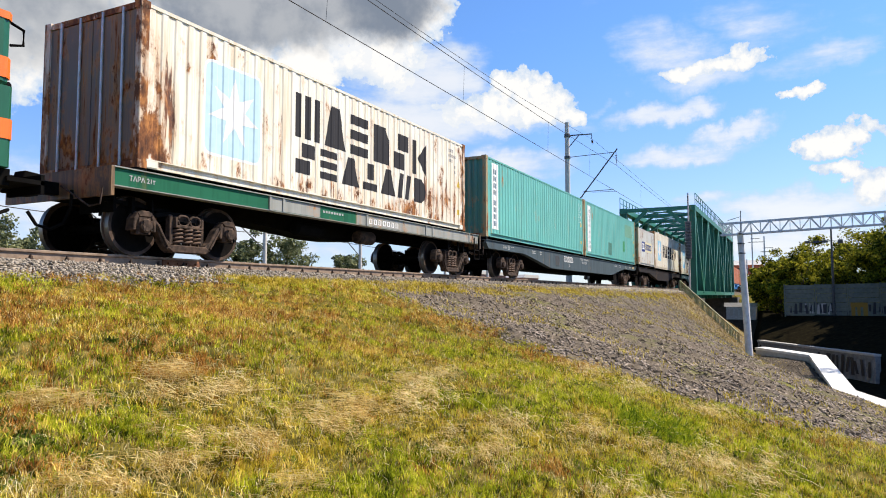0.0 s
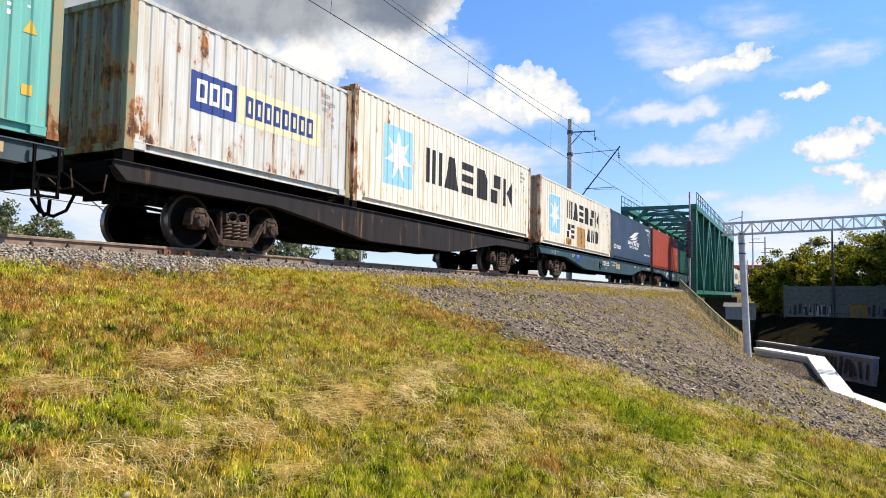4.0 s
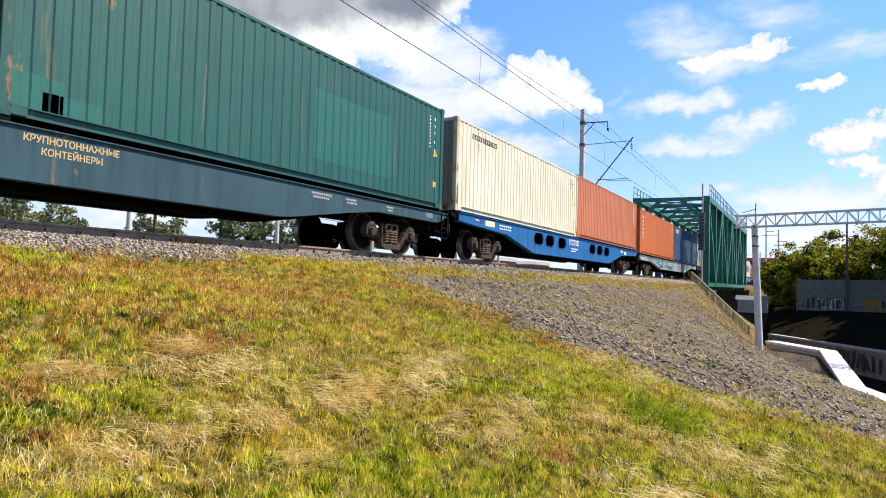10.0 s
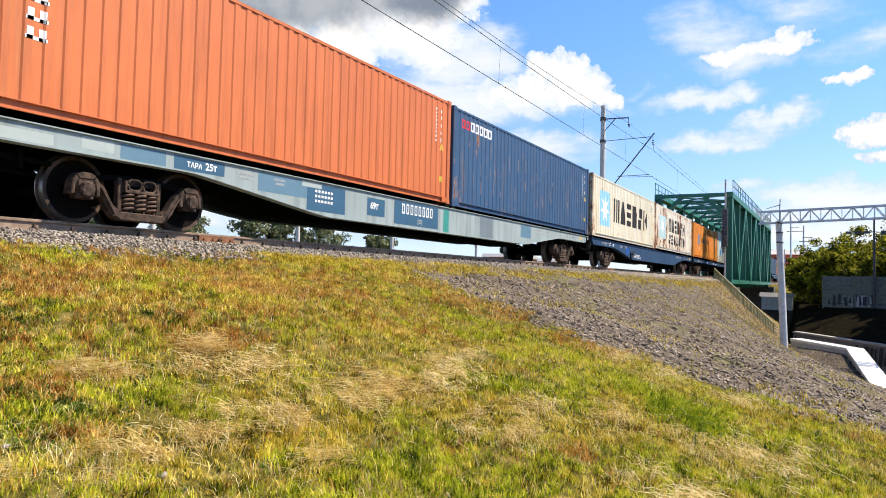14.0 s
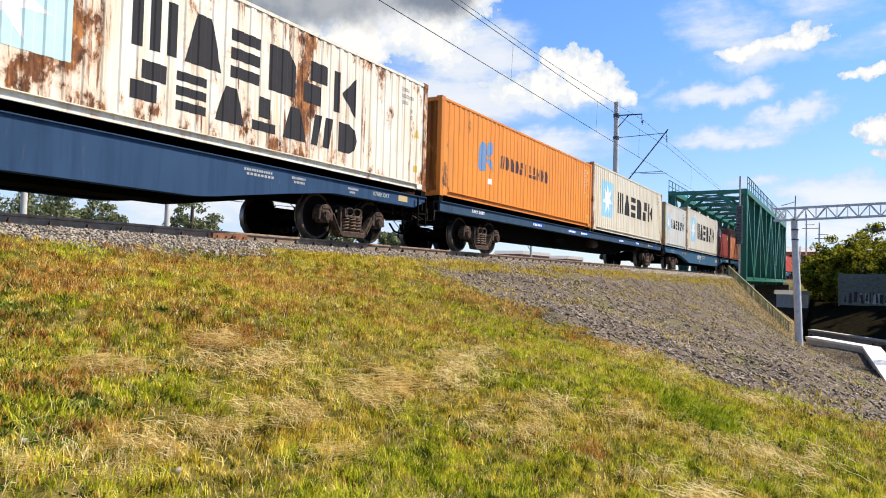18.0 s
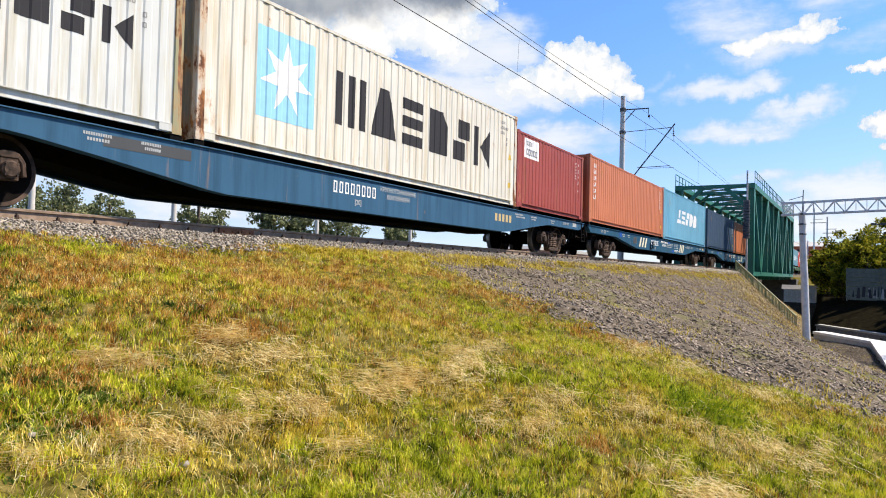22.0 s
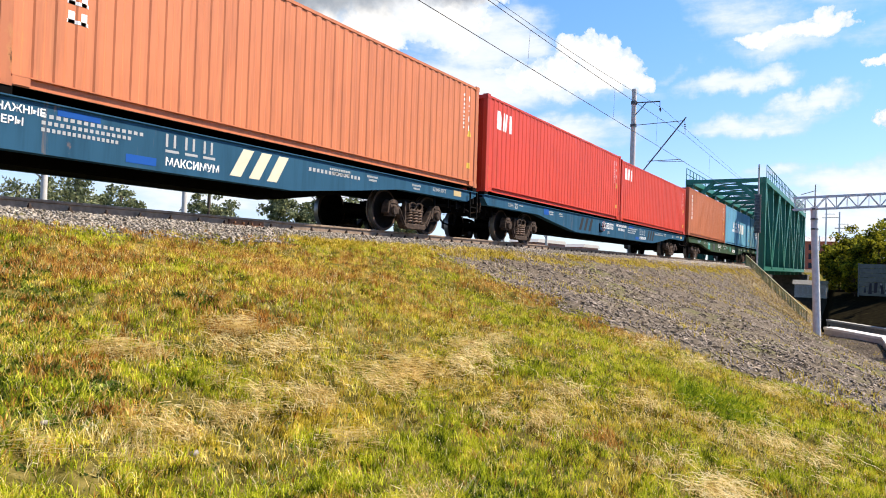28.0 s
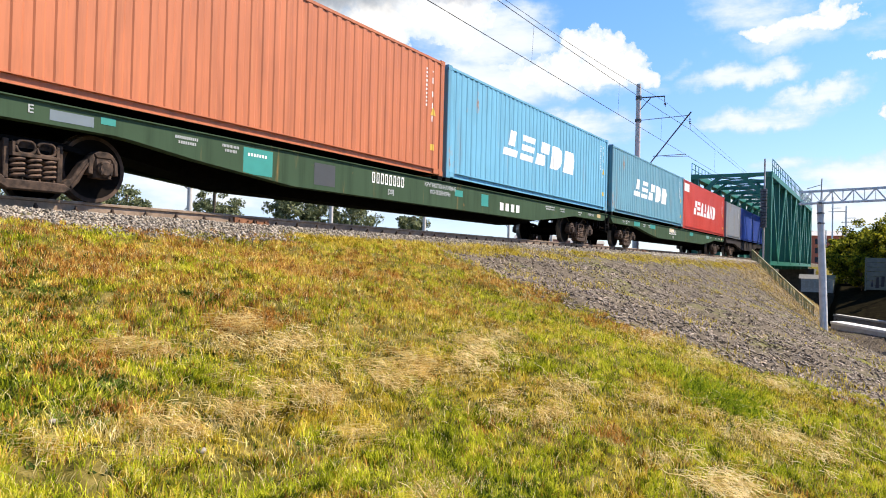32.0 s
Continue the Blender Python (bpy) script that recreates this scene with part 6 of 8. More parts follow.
PALE_BLUE = plain("faded_blue_marking", (0.46, 0.66, 0.75), 0.55)
star_panel("wsea", 1.39, 2.82, 0.52, 2.16, True)
lettering("wsea", 3.86, 9.8, 1.30, 2.24, ROW_SIX)
lettering("wsea", 3.86, 9.75, 0.54, 1.20, ROW_SEVEN)
PALE_BLUE = plain("pale_blue_panel_marking", (0.27, 0.57, 0.74), 0.55)
star_panel("wsea2", 1.22, 2.8, 0.56, 2.18, True)
lettering("wsea2", 3.79, 9.7, 1.39, 2.21, ROW_SIX)
lettering("wsea2", 3.75, 5.2, 0.50, 1.14, ROW_SEVEN[:2])
lettering("wsea2", 7.19, 9.66, 0.55, 1.18, ROW_SEVEN[4:])
mark("wsea2", "repair_patch", [rect(5.44, 6.86, 0.16, 1.12), rect(3.69, 4.55, 0.17, 0.47)], PATCH, "brown rusty repair patches")
mark("pale20", "panel", [rect(1.27, 2.37, 0.94, 1.62)], NAVY_MARK, "navy blue panel")
mark("pale20", "panel", [rect(2.40, 4.9, 0.95, 1.66)], CREAM_MARK, "cream panel")
mark("pale20", "lettering", bars(1.4, 2.3, 1.1, 1.5, 3), MARK_WHITE, "white lettering blocks", 0.006)
mark("pale20", "lettering", bars(2.6, 4.7, 1.1, 1.5, 8), NAVY_MARK, "navy lettering blocks", 0.006)
for key, st, row in (("white0", (1.31, 2.84, 0.62, 2.16), (3.59, 10.49, 0.97, 1.95)), ("white5", (1.18, 2.72, 0.55, 2.15), (3.43, 10.47, 0.86, 2.0)), ("white2", (1.22, 2.81, 0.68, 2.23), (3.53, 10.22, 1.0, 1.97)), ("white20", (0.57, 1.33, 0.96, 1.75), (1.67, 5.27, 1.1, 1.63)), ("white3", (1.28, 2.82, 0.66, 2.3), (3.46, 10.57, 0.92, 2.02))):
    star_panel(key, *st)
    lettering(key, *row, ROW_SIX)
PALE_BLUE = plain("bleached_blue_marking", (0.46, 0.66, 0.68), 0.6)
star_panel("rusty", 1.19, 3.0, 0.70, 2.1)
lettering("rusty", 3.91, 9.45, 1.25, 2.1, ROW_SIX)
lettering("rusty", 3.88, 9.5, 0.45, 1.07, ROW_SEVEN)
mark("navy", "emblem", [[(4.9, 1.50), (6.4, 1.58), (7.9, 2.05), (6.6, 1.95)], [(5.0, 1.36), (6.6, 1.44), (7.6, 1.72), (6.0, 1.54)], [(5.4, 1.25), (6.8, 1.3), (7.4, 1.5)]], MARK_WHITE, "white wing emblem")
mark("navy", "lettering", shapes(4.35, 8.1, 1.08, 1.32, ("slants", "dart", "dart", "foot", "bulge", "steps", "bulge", "steps"), 0.0, 0.8) + bars(4.9, 7.6, 0.88, 1.0, 9) + bars(0.7, 1.3, 0.60, 0.83, 3) + bars(1.5, 2.5, 0.62, 0.80, 4) + bars(10.1, 11.9, 2.36, 2.5, 7) + bars(10.9, 11.7, 2.1, 2.22, 4) + bars(9.7, 11.8, 0.62, 0.72, 9), MARK_WHITE, "white lettering blocks")
mark("cream", "lettering", bars(1.06, 3.0, 2.33, 2.49, 10), INK_GREY, "small dark lettering blocks")
mark("blue", "lettering", bars(0.5, 1.06, 2.28, 2.54, 2), plain("red_marking", (0.6, 0.03, 0.03)), "red lettering blocks")
mark("blue", "lettering", bars(1.06, 2.5, 2.28, 2.56, 5), MARK_WHITE, "white lettering blocks")
scr = random.Random(77)
scratch = []
for _ in range(46):
    sx, sz, sh = scr.uniform(1.2, 11.6), scr.uniform(0.5, 1.7), scr.uniform(0.08, 0.5)
    scratch.append(rect(sx, sx + scr.uniform(0.012, 0.035), sz, sz + sh))
mark("blue", "data_marking", scratch, plain("bare_scratch", (0.26, 0.20, 0.20), 0.6), "pale upright scratches in the paint")
EMB = plain("steel_blue_marking", (0.13, 0.25, 0.45), 0.55)
mark("hapag", "emblem", [[(2.13, 1.05), (2.25, 0.95), (2.62, 1.0), (2.62, 1.8), (2.35, 1.82), (2.15, 1.6)], [(2.62, 1.30), (3.1, 1.02), (3.05, 1.3), (2.75, 1.42)], [(2.62, 1.5), (2.8, 1.4), (3.1, 1.62), (3.0, 1.9), (2.7, 1.85)]], EMB, "steel blue emblem")
mark("hapag", "lettering", shapes(3.61, 7.48, 1.22, 1.62, ("slants", "bulge", "block", "bulge", "steps", "pillar", "foot", "foot", "dart", "bulge", "block"), 0.0, 0.8), plain("dark_brown_marking", (0.06, 0.03, 0.03)), "dark lettering blocks")
mark("hapag", "plate", [rect(2.77, 3.01, 0.64, 0.80)], MARK_WHITE, "small white plate")
mark("red20", "plate", [rect(0.57, 1.74, 1.65, 2.28)], MARK_WHITE, "white plate")
mark("red20", "lettering", bars(0.7, 1.6, 1.74, 1.95, 5) + bars(0.7, 1.2, 2.05, 2.2, 4), plain("grey_marking", (0.20, 0.20, 0.20)), "dark lettering blocks", 0.006)
for key, x0, x1, z0, z1, row in (("sky1", 3.36, 9.13, 1.12, 1.92, ROW_FIVE), ("sky2", 3.03, 8.66, 1.03, 1.80, ROW_FIVE), ("sky3", 2.98, 8.75, 0.94, 1.72, ROW_FIVE), ("redw", 2.59, 9.0, 0.96, 1.78, ROW_SEVEN)):
    mark(key, "lettering", shapes(x0, x1, z0, z1, row, 0.22, 0.93), MARK_WHITE, "heavy slanted white lettering shapes")
mark("redw", "plate", [rect(0.24, 1.49, 2.12, 2.57)], MARK_WHITE, "white plate")
for key, x0, x1, z0, z1 in (("cai1", 0.64, 1.61, 1.86, 2.39), ("cai2", 0.55, 1.62, 1.87, 2.36)):
    mark(key, "lettering", shapes(x0, x1 + 0.1, z0, z1, ("block", "slants", "pillar")), MARK_WHITE, "white lettering shapes")
for key, x0, z0, z1 in (("triton", 0.72, 0.93, 2.45), ("triton2", 0.52, 0.90, 2.44), ("triton3", 0.84, 0.96, 2.5), ("triton4", 0.75, 0.95, 2.5)):
    h = (z1 - z0) / 6
    polys = []
    for i in range(6):
        z = z0 + i * h
        polys += [rect(x0, x0 + 0.3, z + 0.06, z + 0.11), rect(x0 + 0.02, x0 + 0.11, z + 0.06, z + h * 0.88), rect(x0 + 0.19, x0 + 0.28, z + 0.06, z + h * 0.88)]
    mark(key, "lettering", polys, MARK_WHITE, "upright column of white lettering blocks")
mark("teal1", "panel", [rect(0.55, 1.12, 0.31, 2.60)], MARK_WHITE, "tall white panel")
mark("teal2", "panel", [rect(0.66, 1.24, 0.26, 2.58)], MARK_WHITE, "tall white panel")
TEALINK = plain("slate_marking", (0.06, 0.14, 0.17))
for key, x0 in (("teal1", 0.70), ("teal2", 0.82)):
    polys = []
    for i, z in enumerate((0.42, 0.66, 0.90, 1.14, 1.50, 1.74, 1.98, 2.22)):
        polys += [rect(x0, x0 + 0.08, z, z + 0.17), rect(x0 + 0.17, x0 + 0.25, z, z + 0.17)]
    mark(key, "lettering", polys, TEALINK, "column of teal lettering blocks", 0.006)
mark("teal2", "patch", [rect(4.9, 5.75, 0.3, 1.0)], plain("grey_green_patch", (0.075, 0.215, 0.165)), "dull grey-green touched-up patch")
mark("teal2", "green_patch", [rect(8.67, 9.18, 0.68, 1.32)], plain("green_patch_paint", (0.03, 0.27, 0.09)), "darker green touched-up patch")
mark("teal2", "faded_patch", [rect(9.25, 11.36, 1.63, 2.4)], plain("faded_olive_patch", (0.16, 0.36, 0.24)), "faded olive patch")
mark("green", "patch", [rect(0.15, 0.9, 0.16, 0.62), rect(0.6, 1.5, 0.16, 0.42), rect(6.4, 9.4, 0.5, 2.0)], plain("green_patch_lighter", (0.010, 0.115, 0.095)), "lighter green touched-up patches")
for key, _, bl, bh, *_ in LOADS:
    light = key in ("wsea", "wsea2", "white0", "white5", "white2", "white20", "white3", "rusty", "cream", "pale20")
    mk_mat = FAINT_INK if light else MARK_WHITE
    rr = random.Random(key)
    polys, z = [], bh - 0.32
    if light:
        for k, (a, b) in enumerate(((1.15, 0.80), (1.12, 0.62), (1.10, 0.86), (0.74, 0.66), (0.74, 0.66))):
            polys += bars(bl - a, bl - b, z - 0.155 * k - 0.085, z - 0.155 * k, max(1, round((a - b) / 0.085)))
    while not light and z > bh - (1.25 if bl > 8 else 0.9):
        h = rr.uniform(0.05, 0.09)
        polys.append(rect(bl - 0.78, bl - 0.73, z - h * 0.8, z))
        z -= h + 0.035
    z = bh - 0.34
    for _ in range(0 if light else 5):
        h = rr.choice((0.05, 0.12, 0.2))
        polys.append(rect(bl - 0.51, bl - 0.47, z - h * 0.7, z))
        z -= h + rr.uniform(0.04, 0.15)
    mark(key, "data_marking", polys, mk_mat, "small columns of data marks")
    zt = bh - 1.42
    if bl > 8 and key not in ("navy", "sky1"):
        mark(key, "warning_label", [[(bl - 0.56, zt), (bl - 0.36, zt), (bl - 0.46, zt + 0.2)]], YELLOW, "yellow warning triangle", 0.005)
        mark(key, "warning_label", [rect(bl - 0.54, bl - 0.40, zt - 0.85, zt - 0.70)], YELLOW, "small yellow label", 0.005)


def sill_mark(i, name, x0, x1, z0, z1, mat, label="", slant=0.0, y=-1.253):
    if i == 5:
        y = -1.253
    m = Mesh()
    m.add([(x0, y, z0), (x1, y, z0), (x1 + slant, y, z1), (x0 + slant, y, z1)], [(0, 1, 2, 3)])
    part(name, m, mat, FLATS[i], label)


def sill_bars(i, x0, x1, z0, z1, n, mat, label, fill=0.62):
    m, w = Mesh(), (x1 - x0) / n
    for k in range(n):
        a = x0 + k * w
        m.add([(a, -1.254, z0), (a + w * fill, -1.254, z0), (a + w * fill, -1.254, z1), (a, -1.254, z1)], [(0, 1, 2, 3)])
    tagged(part("lettering", m, mat, FLATS[i], label), kind="stuff")


def sill_digits(i, x0, x1, z0, z1, n, mat):
    w = (x1 - x0) / n
    for k in range(n):
        a, m = x0 + k * w, Mesh()
        for u0, u1, v0, v1 in ((0.0, 0.15, 0.06, 0.94), (0.47, 0.62, 0.06, 0.94), (0.15, 0.47, 0.82, 0.94), (0.15, 0.47, 0.06, 0.18)):
            m.add([(a + u0 * w, -1.254, z0 + v0 * (z1 - z0)), (a + u1 * w, -1.254, z0 + v0 * (z1 - z0)), (a + u1 * w, -1.254, z0 + v1 * (z1 - z0)), (a + u0 * w, -1.254, z0 + v1 * (z1 - z0))], [(0, 1, 2, 3)])
        part("number_block", m, mat, FLATS[i])


def sill_text(i, text, x, z, size, mat, label=""):
    cu = bpy.data.curves.new("lettering", "FONT")
    cu.body, cu.size, cu.extrude, cu.offset = text, size * 1.4, 0.0005, size * 0.035
    tmp = bpy.data.objects.new("lettering", cu)
    me = bpy.data.meshes.new_from_object(tmp)
    bpy.data.objects.remove(tmp)
    bpy.data.curves.remove(cu)
    me.materials.clear()
    me.materials.append(mat)
    ob = part("lettering", me, None, FLATS[i], label or "white painted lettering", at=(x, -1.2545, z))
    ob.rotation_euler = (math.pi / 2, 0, 0)


WORN_WHITE = plain("worn_white_paint", (0.36, 0.38, 0.38), 0.7)
PALE_MINT, DARK_PATCH, BLUE_PATCH, TEAL_PATCH, GREY_PATCH, TAN_MARK = plain("mint_patch", (0.42, 0.60, 0.58)), plain("slate_patch", (0.055, 0.058, 0.058)), plain("blue_patch", (0.014, 0.085, 0.32), 0.8), plain("teal_patch", (0.03, 0.25, 0.21)), plain("grey_patch", (0.15, 0.19, 0.21)), plain("tan_marking", (0.50, 0.38, 0.18))


def common_marks(i, n, tara=True, white=WORN_WHITE):
    if tara:
        sill_text(i, "ТАРА", 1.55, 1.02, 0.095, white)
        sill_text(i, "25", 2.0, 1.0, 0.15, white)
        sill_bars(i, 2.3, 2.62, 1.09, 1.12, 5, white, "small worn lettering blocks")
    r = random.Random(i * 7 + 1)
    for a, b in ((4.6, 5.1), (5.5, 5.9), (18.6, 19.4), (19.8, 20.3), (21.5, 21.9)):
        z = 1.12
        for k in range(2):
            sill_bars(i, a + k * 0.06, a + (b - a) * r.uniform(0.75, 1) - k * 0.05, z - 0.045, z, 12 - 4 * k, white, "small worn lettering blocks", 0.7)
            z -= 0.075
    if i != 4:
        sill_text(i, "КУТУМ ПРИВ" if i == 3 else "КЛИН ОКТ", n - 2.3, 1.05, 0.085, white)
    sill_mark(i, "label_frame", n - 1.3, n - 0.92, 1.03, 1.17, GREY_PATCH if i == 4 else WORN_WHITE if i == 9 else TAN_MARK, "framed pale label")


for i in (1, 3, 4, 6, 7, 9, 10, 11, 12, 13, 14):
    n = WAGONS[i][1] - WAGONS[i][0]
    common_marks(i, n, i not in (6, 13))
for i, x0, x1, z0, z1 in ((1, 8.9, 10.3, 0.84, 1.12), (3, 10.3, 11.9, 0.83, 1.08), (4, 8.99, 10.37, 0.82, 1.11), (6, 9.95, 11.48, 0.85, 1.13), (7, 7.15, 8.6, 0.58, 0.80), (9, 9.9, 11.4, 0.83, 1.10), (10, 9.75, 11.3, 0.83, 1.10), (11, 9.75, 11.3, 0.85, 1.12), (12, 10.05, 11.5, 0.86, 1.12), (13, 9.49, 10.71, 0.89, 1.15), (14, 9.4, 10.8, 0.86, 1.12)):
    sill_digits(i, x0, x1, z0, z1, 8, MARK_WHITE)
    sill_text(i, "[20]", *((x1 + 0.04, z0 + 0.02) if i == 7 else ((x0 + x1) / 2 - 0.05, z0 - 0.17)), 0.10, WORN_WHITE)
for i in (1, 3, 4, 9, 10, 11, 12, 13):
    e = {3: 0.75, 4: 1.1, 10: 0.35, 11: 0.1, 12: 0.35}.get(i, 0.0)
    ink = TAN_MARK if i == 4 else MARK_WHITE if i in (10, 11, 12) else WORN_WHITE
    sill_text(i, "КРУПНОТОННАЖНЫЕ", 11.5 + e, 1.04, 0.095, ink)
    sill_text(i, "КОНТЕЙНЕРЫ", 11.75 + e, 0.88, 0.095, ink)
# two wagons of one make: slanted stripes, a boxed emblem and a word
STRIPE = plain("cream_stripe_paint", (0.62, 0.58, 0.42), 0.6)
for i in (10, 11, 12):
    e = {10: 0.1, 11: -0.1, 12: 0.4}[i]
    smat = STRIPE if i != 12 else plain("dark_stripe_paint", (0.035, 0.038, 0.042), 0.85)
    for x in (7.45, 7.95, 8.45):
        sill_mark(i, "slanted_stripe", x, x + 0.24, 0.66, 1.14, smat, "slanted stripe", 0.28)
    for x in (16.2 + e, 16.62 + e, 17.04 + e):
        sill_mark(i, "slanted_stripe", x, x + 0.24, 0.66, 1.14, smat, "slanted stripe", 0.28)
    for x in (14.95 + e, 15.3 + e, 15.65 + e):
        sill_bars(i, x, x + 0.28, 0.94, 1.14, 2, WORN_WHITE, "emblem of pale bars", 0.3)
        sill_mark(i, "emblem_bar", x, x + 0.24, 0.86, 0.90, WORN_WHITE, "pale emblem bar")
    sill_text(i, "МАКСИМУМ", 14.95 + e, 0.66, 0.12, MARK_WHITE)
    for k, z in enumerate((1.08, 0.99, 0.90)):
        sill_bars(i, 13.1 + e, 14.6 + e - 0.2 * k, z - 0.05, z, 16, WORN_WHITE, "small worn lettering blocks")
    sill_bars(i, 18.0, 19.6, 0.98, 1.05, 14, WORN_WHITE, "small worn lettering blocks")
    sill_mark(i, "blue_patch", 4.2, 4.6, 0.98, 1.18, BLUE_PATCH, "bright blue patch")
    sill_mark(i, "blue_patch", 13.3 + e, 13.9 + e, 1.09, 1.17, BLUE_PATCH, "bright blue patch")
    sill_mark(i, "blue_patch", 14.3 + e, 14.8 + e, 0.62, 0.74, BLUE_PATCH, "bright blue patch")
    if i == 10:
        sill_mark(i, "dark_patch", 6.45, 7.06, 0.78, 1.08, DARK_PATCH, "dark grey patch")
sill_mark(4, "mint_patch", 5.88, 6.18, 0.74, 1.06, PALE_MINT, "pale mint patch")
sill_mark(4, "mint_patch", 6.32, 6.8, 0.93, 1.13, PALE_MINT, "pale mint patch")
for i in (1, 4):
    sill_mark(i, "brown_patch", 7.6, 8.18, 0.66, 1.08, DARK_PATCH, "brown-grey patch")
DULL_BLUE, DUSTY_BLUE, PALE_GREY = plain("dull_blue_patch", (0.03, 0.10, 0.17)), plain("dusty_blue_patch", (0.10, 0.20, 0.27)), plain("pale_grey_patch", (0.36, 0.42, 0.40))
for x0, x1, z0, z1, m in ((0.5, 1.3, 0.97, 1.12, PALE_GREY), (1.7, 2.2, 1.02, 1.19, PALE_GREY), (2.3, 3.1, 0.97, 1.19, DUSTY_BLUE), (3.25, 4.3, 0.97, 1.19, DULL_BLUE), (5.1, 6.45, 0.84, 1.18, DUSTY_BLUE), (6.45, 7.69, 0.62, 1.16, DULL_BLUE), (6.3, 6.9, 1.08, 1.18, PALE_GREY), (8.5, 9.2, 0.70, 1.10, DULL_BLUE), (9.6, 11.7, 0.60, 1.16, DULL_BLUE), (12.0, 12.3, 0.56, 1.16, TEAL_PATCH), (14.2, 15.1, 0.56, 1.16, GREY_PATCH), (17.3, 18.2, 0.75, 1.16, DUSTY_BLUE)):
    sill_mark(6, "touched_up_patch", x0, x1, z0, z1, m, "touched-up paint patch", y=-1.2515 - 0.0004 * (x0 in (6.3,)))
sill_text(6, "ТАРА", 3.5, 1.03, 0.085, MARK_WHITE)
sill_text(6, "25т", 3.88, 1.03, 0.12, MARK_WHITE)
for k in range(3):
    sill_bars(6, 6.7, 7.3, 1.0 - 0.1 * k, 1.05 - 0.1 * k, 6, MARK_WHITE, "small lettering blocks")
sill_mark(13, "grey_patch", 2.7, 3.3, 1.0, 1.14, GREY_PATCH, "greyish touched-up patch")
sill_mark(13, "teal_patch", 3.4, 3.62, 1.07, 1.17, TEAL_PATCH, "teal touched-up patch")
sill_bars(13, 6.05, 6.5, 1.0, 1.05, 7, MARK_WHITE, "small lettering blocks")
sill_text(13, "Е", 2.42, 1.05, 0.1, WORN_WHITE)
sill_text(6, "69т", 8.62, 0.86, 0.15, MARK_WHITE)
sill_text(7, "69т", 3.28, 1.0, 0.125, MARK_WHITE)
sill_bars(7, 2.72, 2.95, 1.10, 1.15, 3, MARK_WHITE, "small worn lettering blocks")
sill_bars(7, 2.72, 2.95, 1.0, 1.06, 3, MARK_WHITE, "small worn lettering blocks")
sill_mark(7, "blue_patch", 5.74, 6.27, 0.74, 1.06, BLUE_PATCH, "bright blue patch")
sill_mark(13, "teal_patch", 5.95, 6.62, 0.69, 1.14, TEAL_PATCH, "teal touched-up patch")
sill_mark(13, "grey_patch", 7.7, 8.3, 0.68, 1.10, DARK_PATCH, "dark grey patch")
sill_mark(13, "teal_patch", 12.9, 13.3, 0.92, 1.08, TEAL_PATCH, "teal touched-up patch")
sill_mark(13, "teal_patch", 14.3, 14.7, 0.78, 1.1, TEAL_PATCH, "teal touched-up patch")
sill_bars(13, 15.4, 16.8, 0.74, 0.96, 4, MARK_WHITE, "white emblem blocks")
for x in (3.2, 5.8, 9.4, 14.0, 18.6):
    sill_mark(14, "teal_patch", x, x + 0.9, 0.98, 1.18, TEAL_PATCH if x != 9.4 else TAN_MARK, "touched-up paint patch")
sill_mark(9, "dark_patch", 4.9, 6.4, 0.95, 1.12, DARK_PATCH, "dark grey patch")
sill_bars(9, 17.2, 18.4, 0.80, 1.02, 5, TAN_MARK, "tan emblem blocks")
sill_mark(3, "navy_patch", 5.36, 6.29, 0.84, 1.1, NAVY_MARK, "navy blue patch")
sill_mark(3, "brown_patch", 8.03, 8.7, 0.74, 1.06, DARK_PATCH, "brown-grey patch")
sill_bars(3, 13.6, 14.6, 0.76, 1.05, 4, TAN_MARK, "tan emblem blocks")
sill_text(8, "ТАРА 25.00т", 1.86, 1.08, 0.10, MARK_WHITE)
sill_bars(8, 19.16, 19.8, 1.07, 1.15, 9, MARK_WHITE, "white lettering blocks", 0.7)
sill_mark(8, "tan_patch", 21.6, 21.88, 1.06, 1.17, TAN_MARK, "tan patch")
sill_bars(8, 22.0, 22.6, 1.08, 1.13, 10, WORN_WHITE, "small worn lettering blocks", 0.7)
sill_mark(8, "dark_patch", 20.0, 20.5, 1.06, 1.18, DARK_PATCH, "dark grey patch")
sill_mark(8, "blue_patch", 18.9, 19.9, 1.03, 1.18, BLUE_PATCH, "bright blue patch", y=-1.2515)
sill_mark(8, "blue_patch", 22.83, 23.4, 1.04, 1.16, BLUE_PATCH, "bright blue patch")
for x in (6.2, 9.6, 11.0, 16.2):
    sill_mark(8, "blue_patch", x, x + 0.9, 1.02, 1.16, BLUE_PATCH, "bright blue patch")
    sill_bars(8, x + 0.05, x + 0.8, 1.05, 1.12, 6, MARK_WHITE, "white lettering blocks", 0.7)
# the slotted wagon: welds and number
sill_digits(5, 11.2, 12.7, 1.02, 1.28, 8, MARK_WHITE)
sill_bars(5, 11.5, 12.5, 0.84, 0.90, 12, MARK_WHITE, "small lettering blocks")
sill_bars(5, 11.5, 12.2, 0.74, 0.80, 9, MARK_WHITE, "small lettering blocks")
sill_mark(5, "plate", 20.6, 21.0, 1.12, 1.26, CREAM_MARK, "cream plate")
sill_mark(5, "plate", 21.4, 21.9, 1.04, 1.2, MARK_WHITE, "white plate")
sill_mark(5, "navy_patch", 1.5, 2.15, 1.17, 1.33, NAVY_MARK, "navy patch")
sill_text(5, "ТАРА 24т", 1.55, 1.21, 0.06, MARK_WHITE)
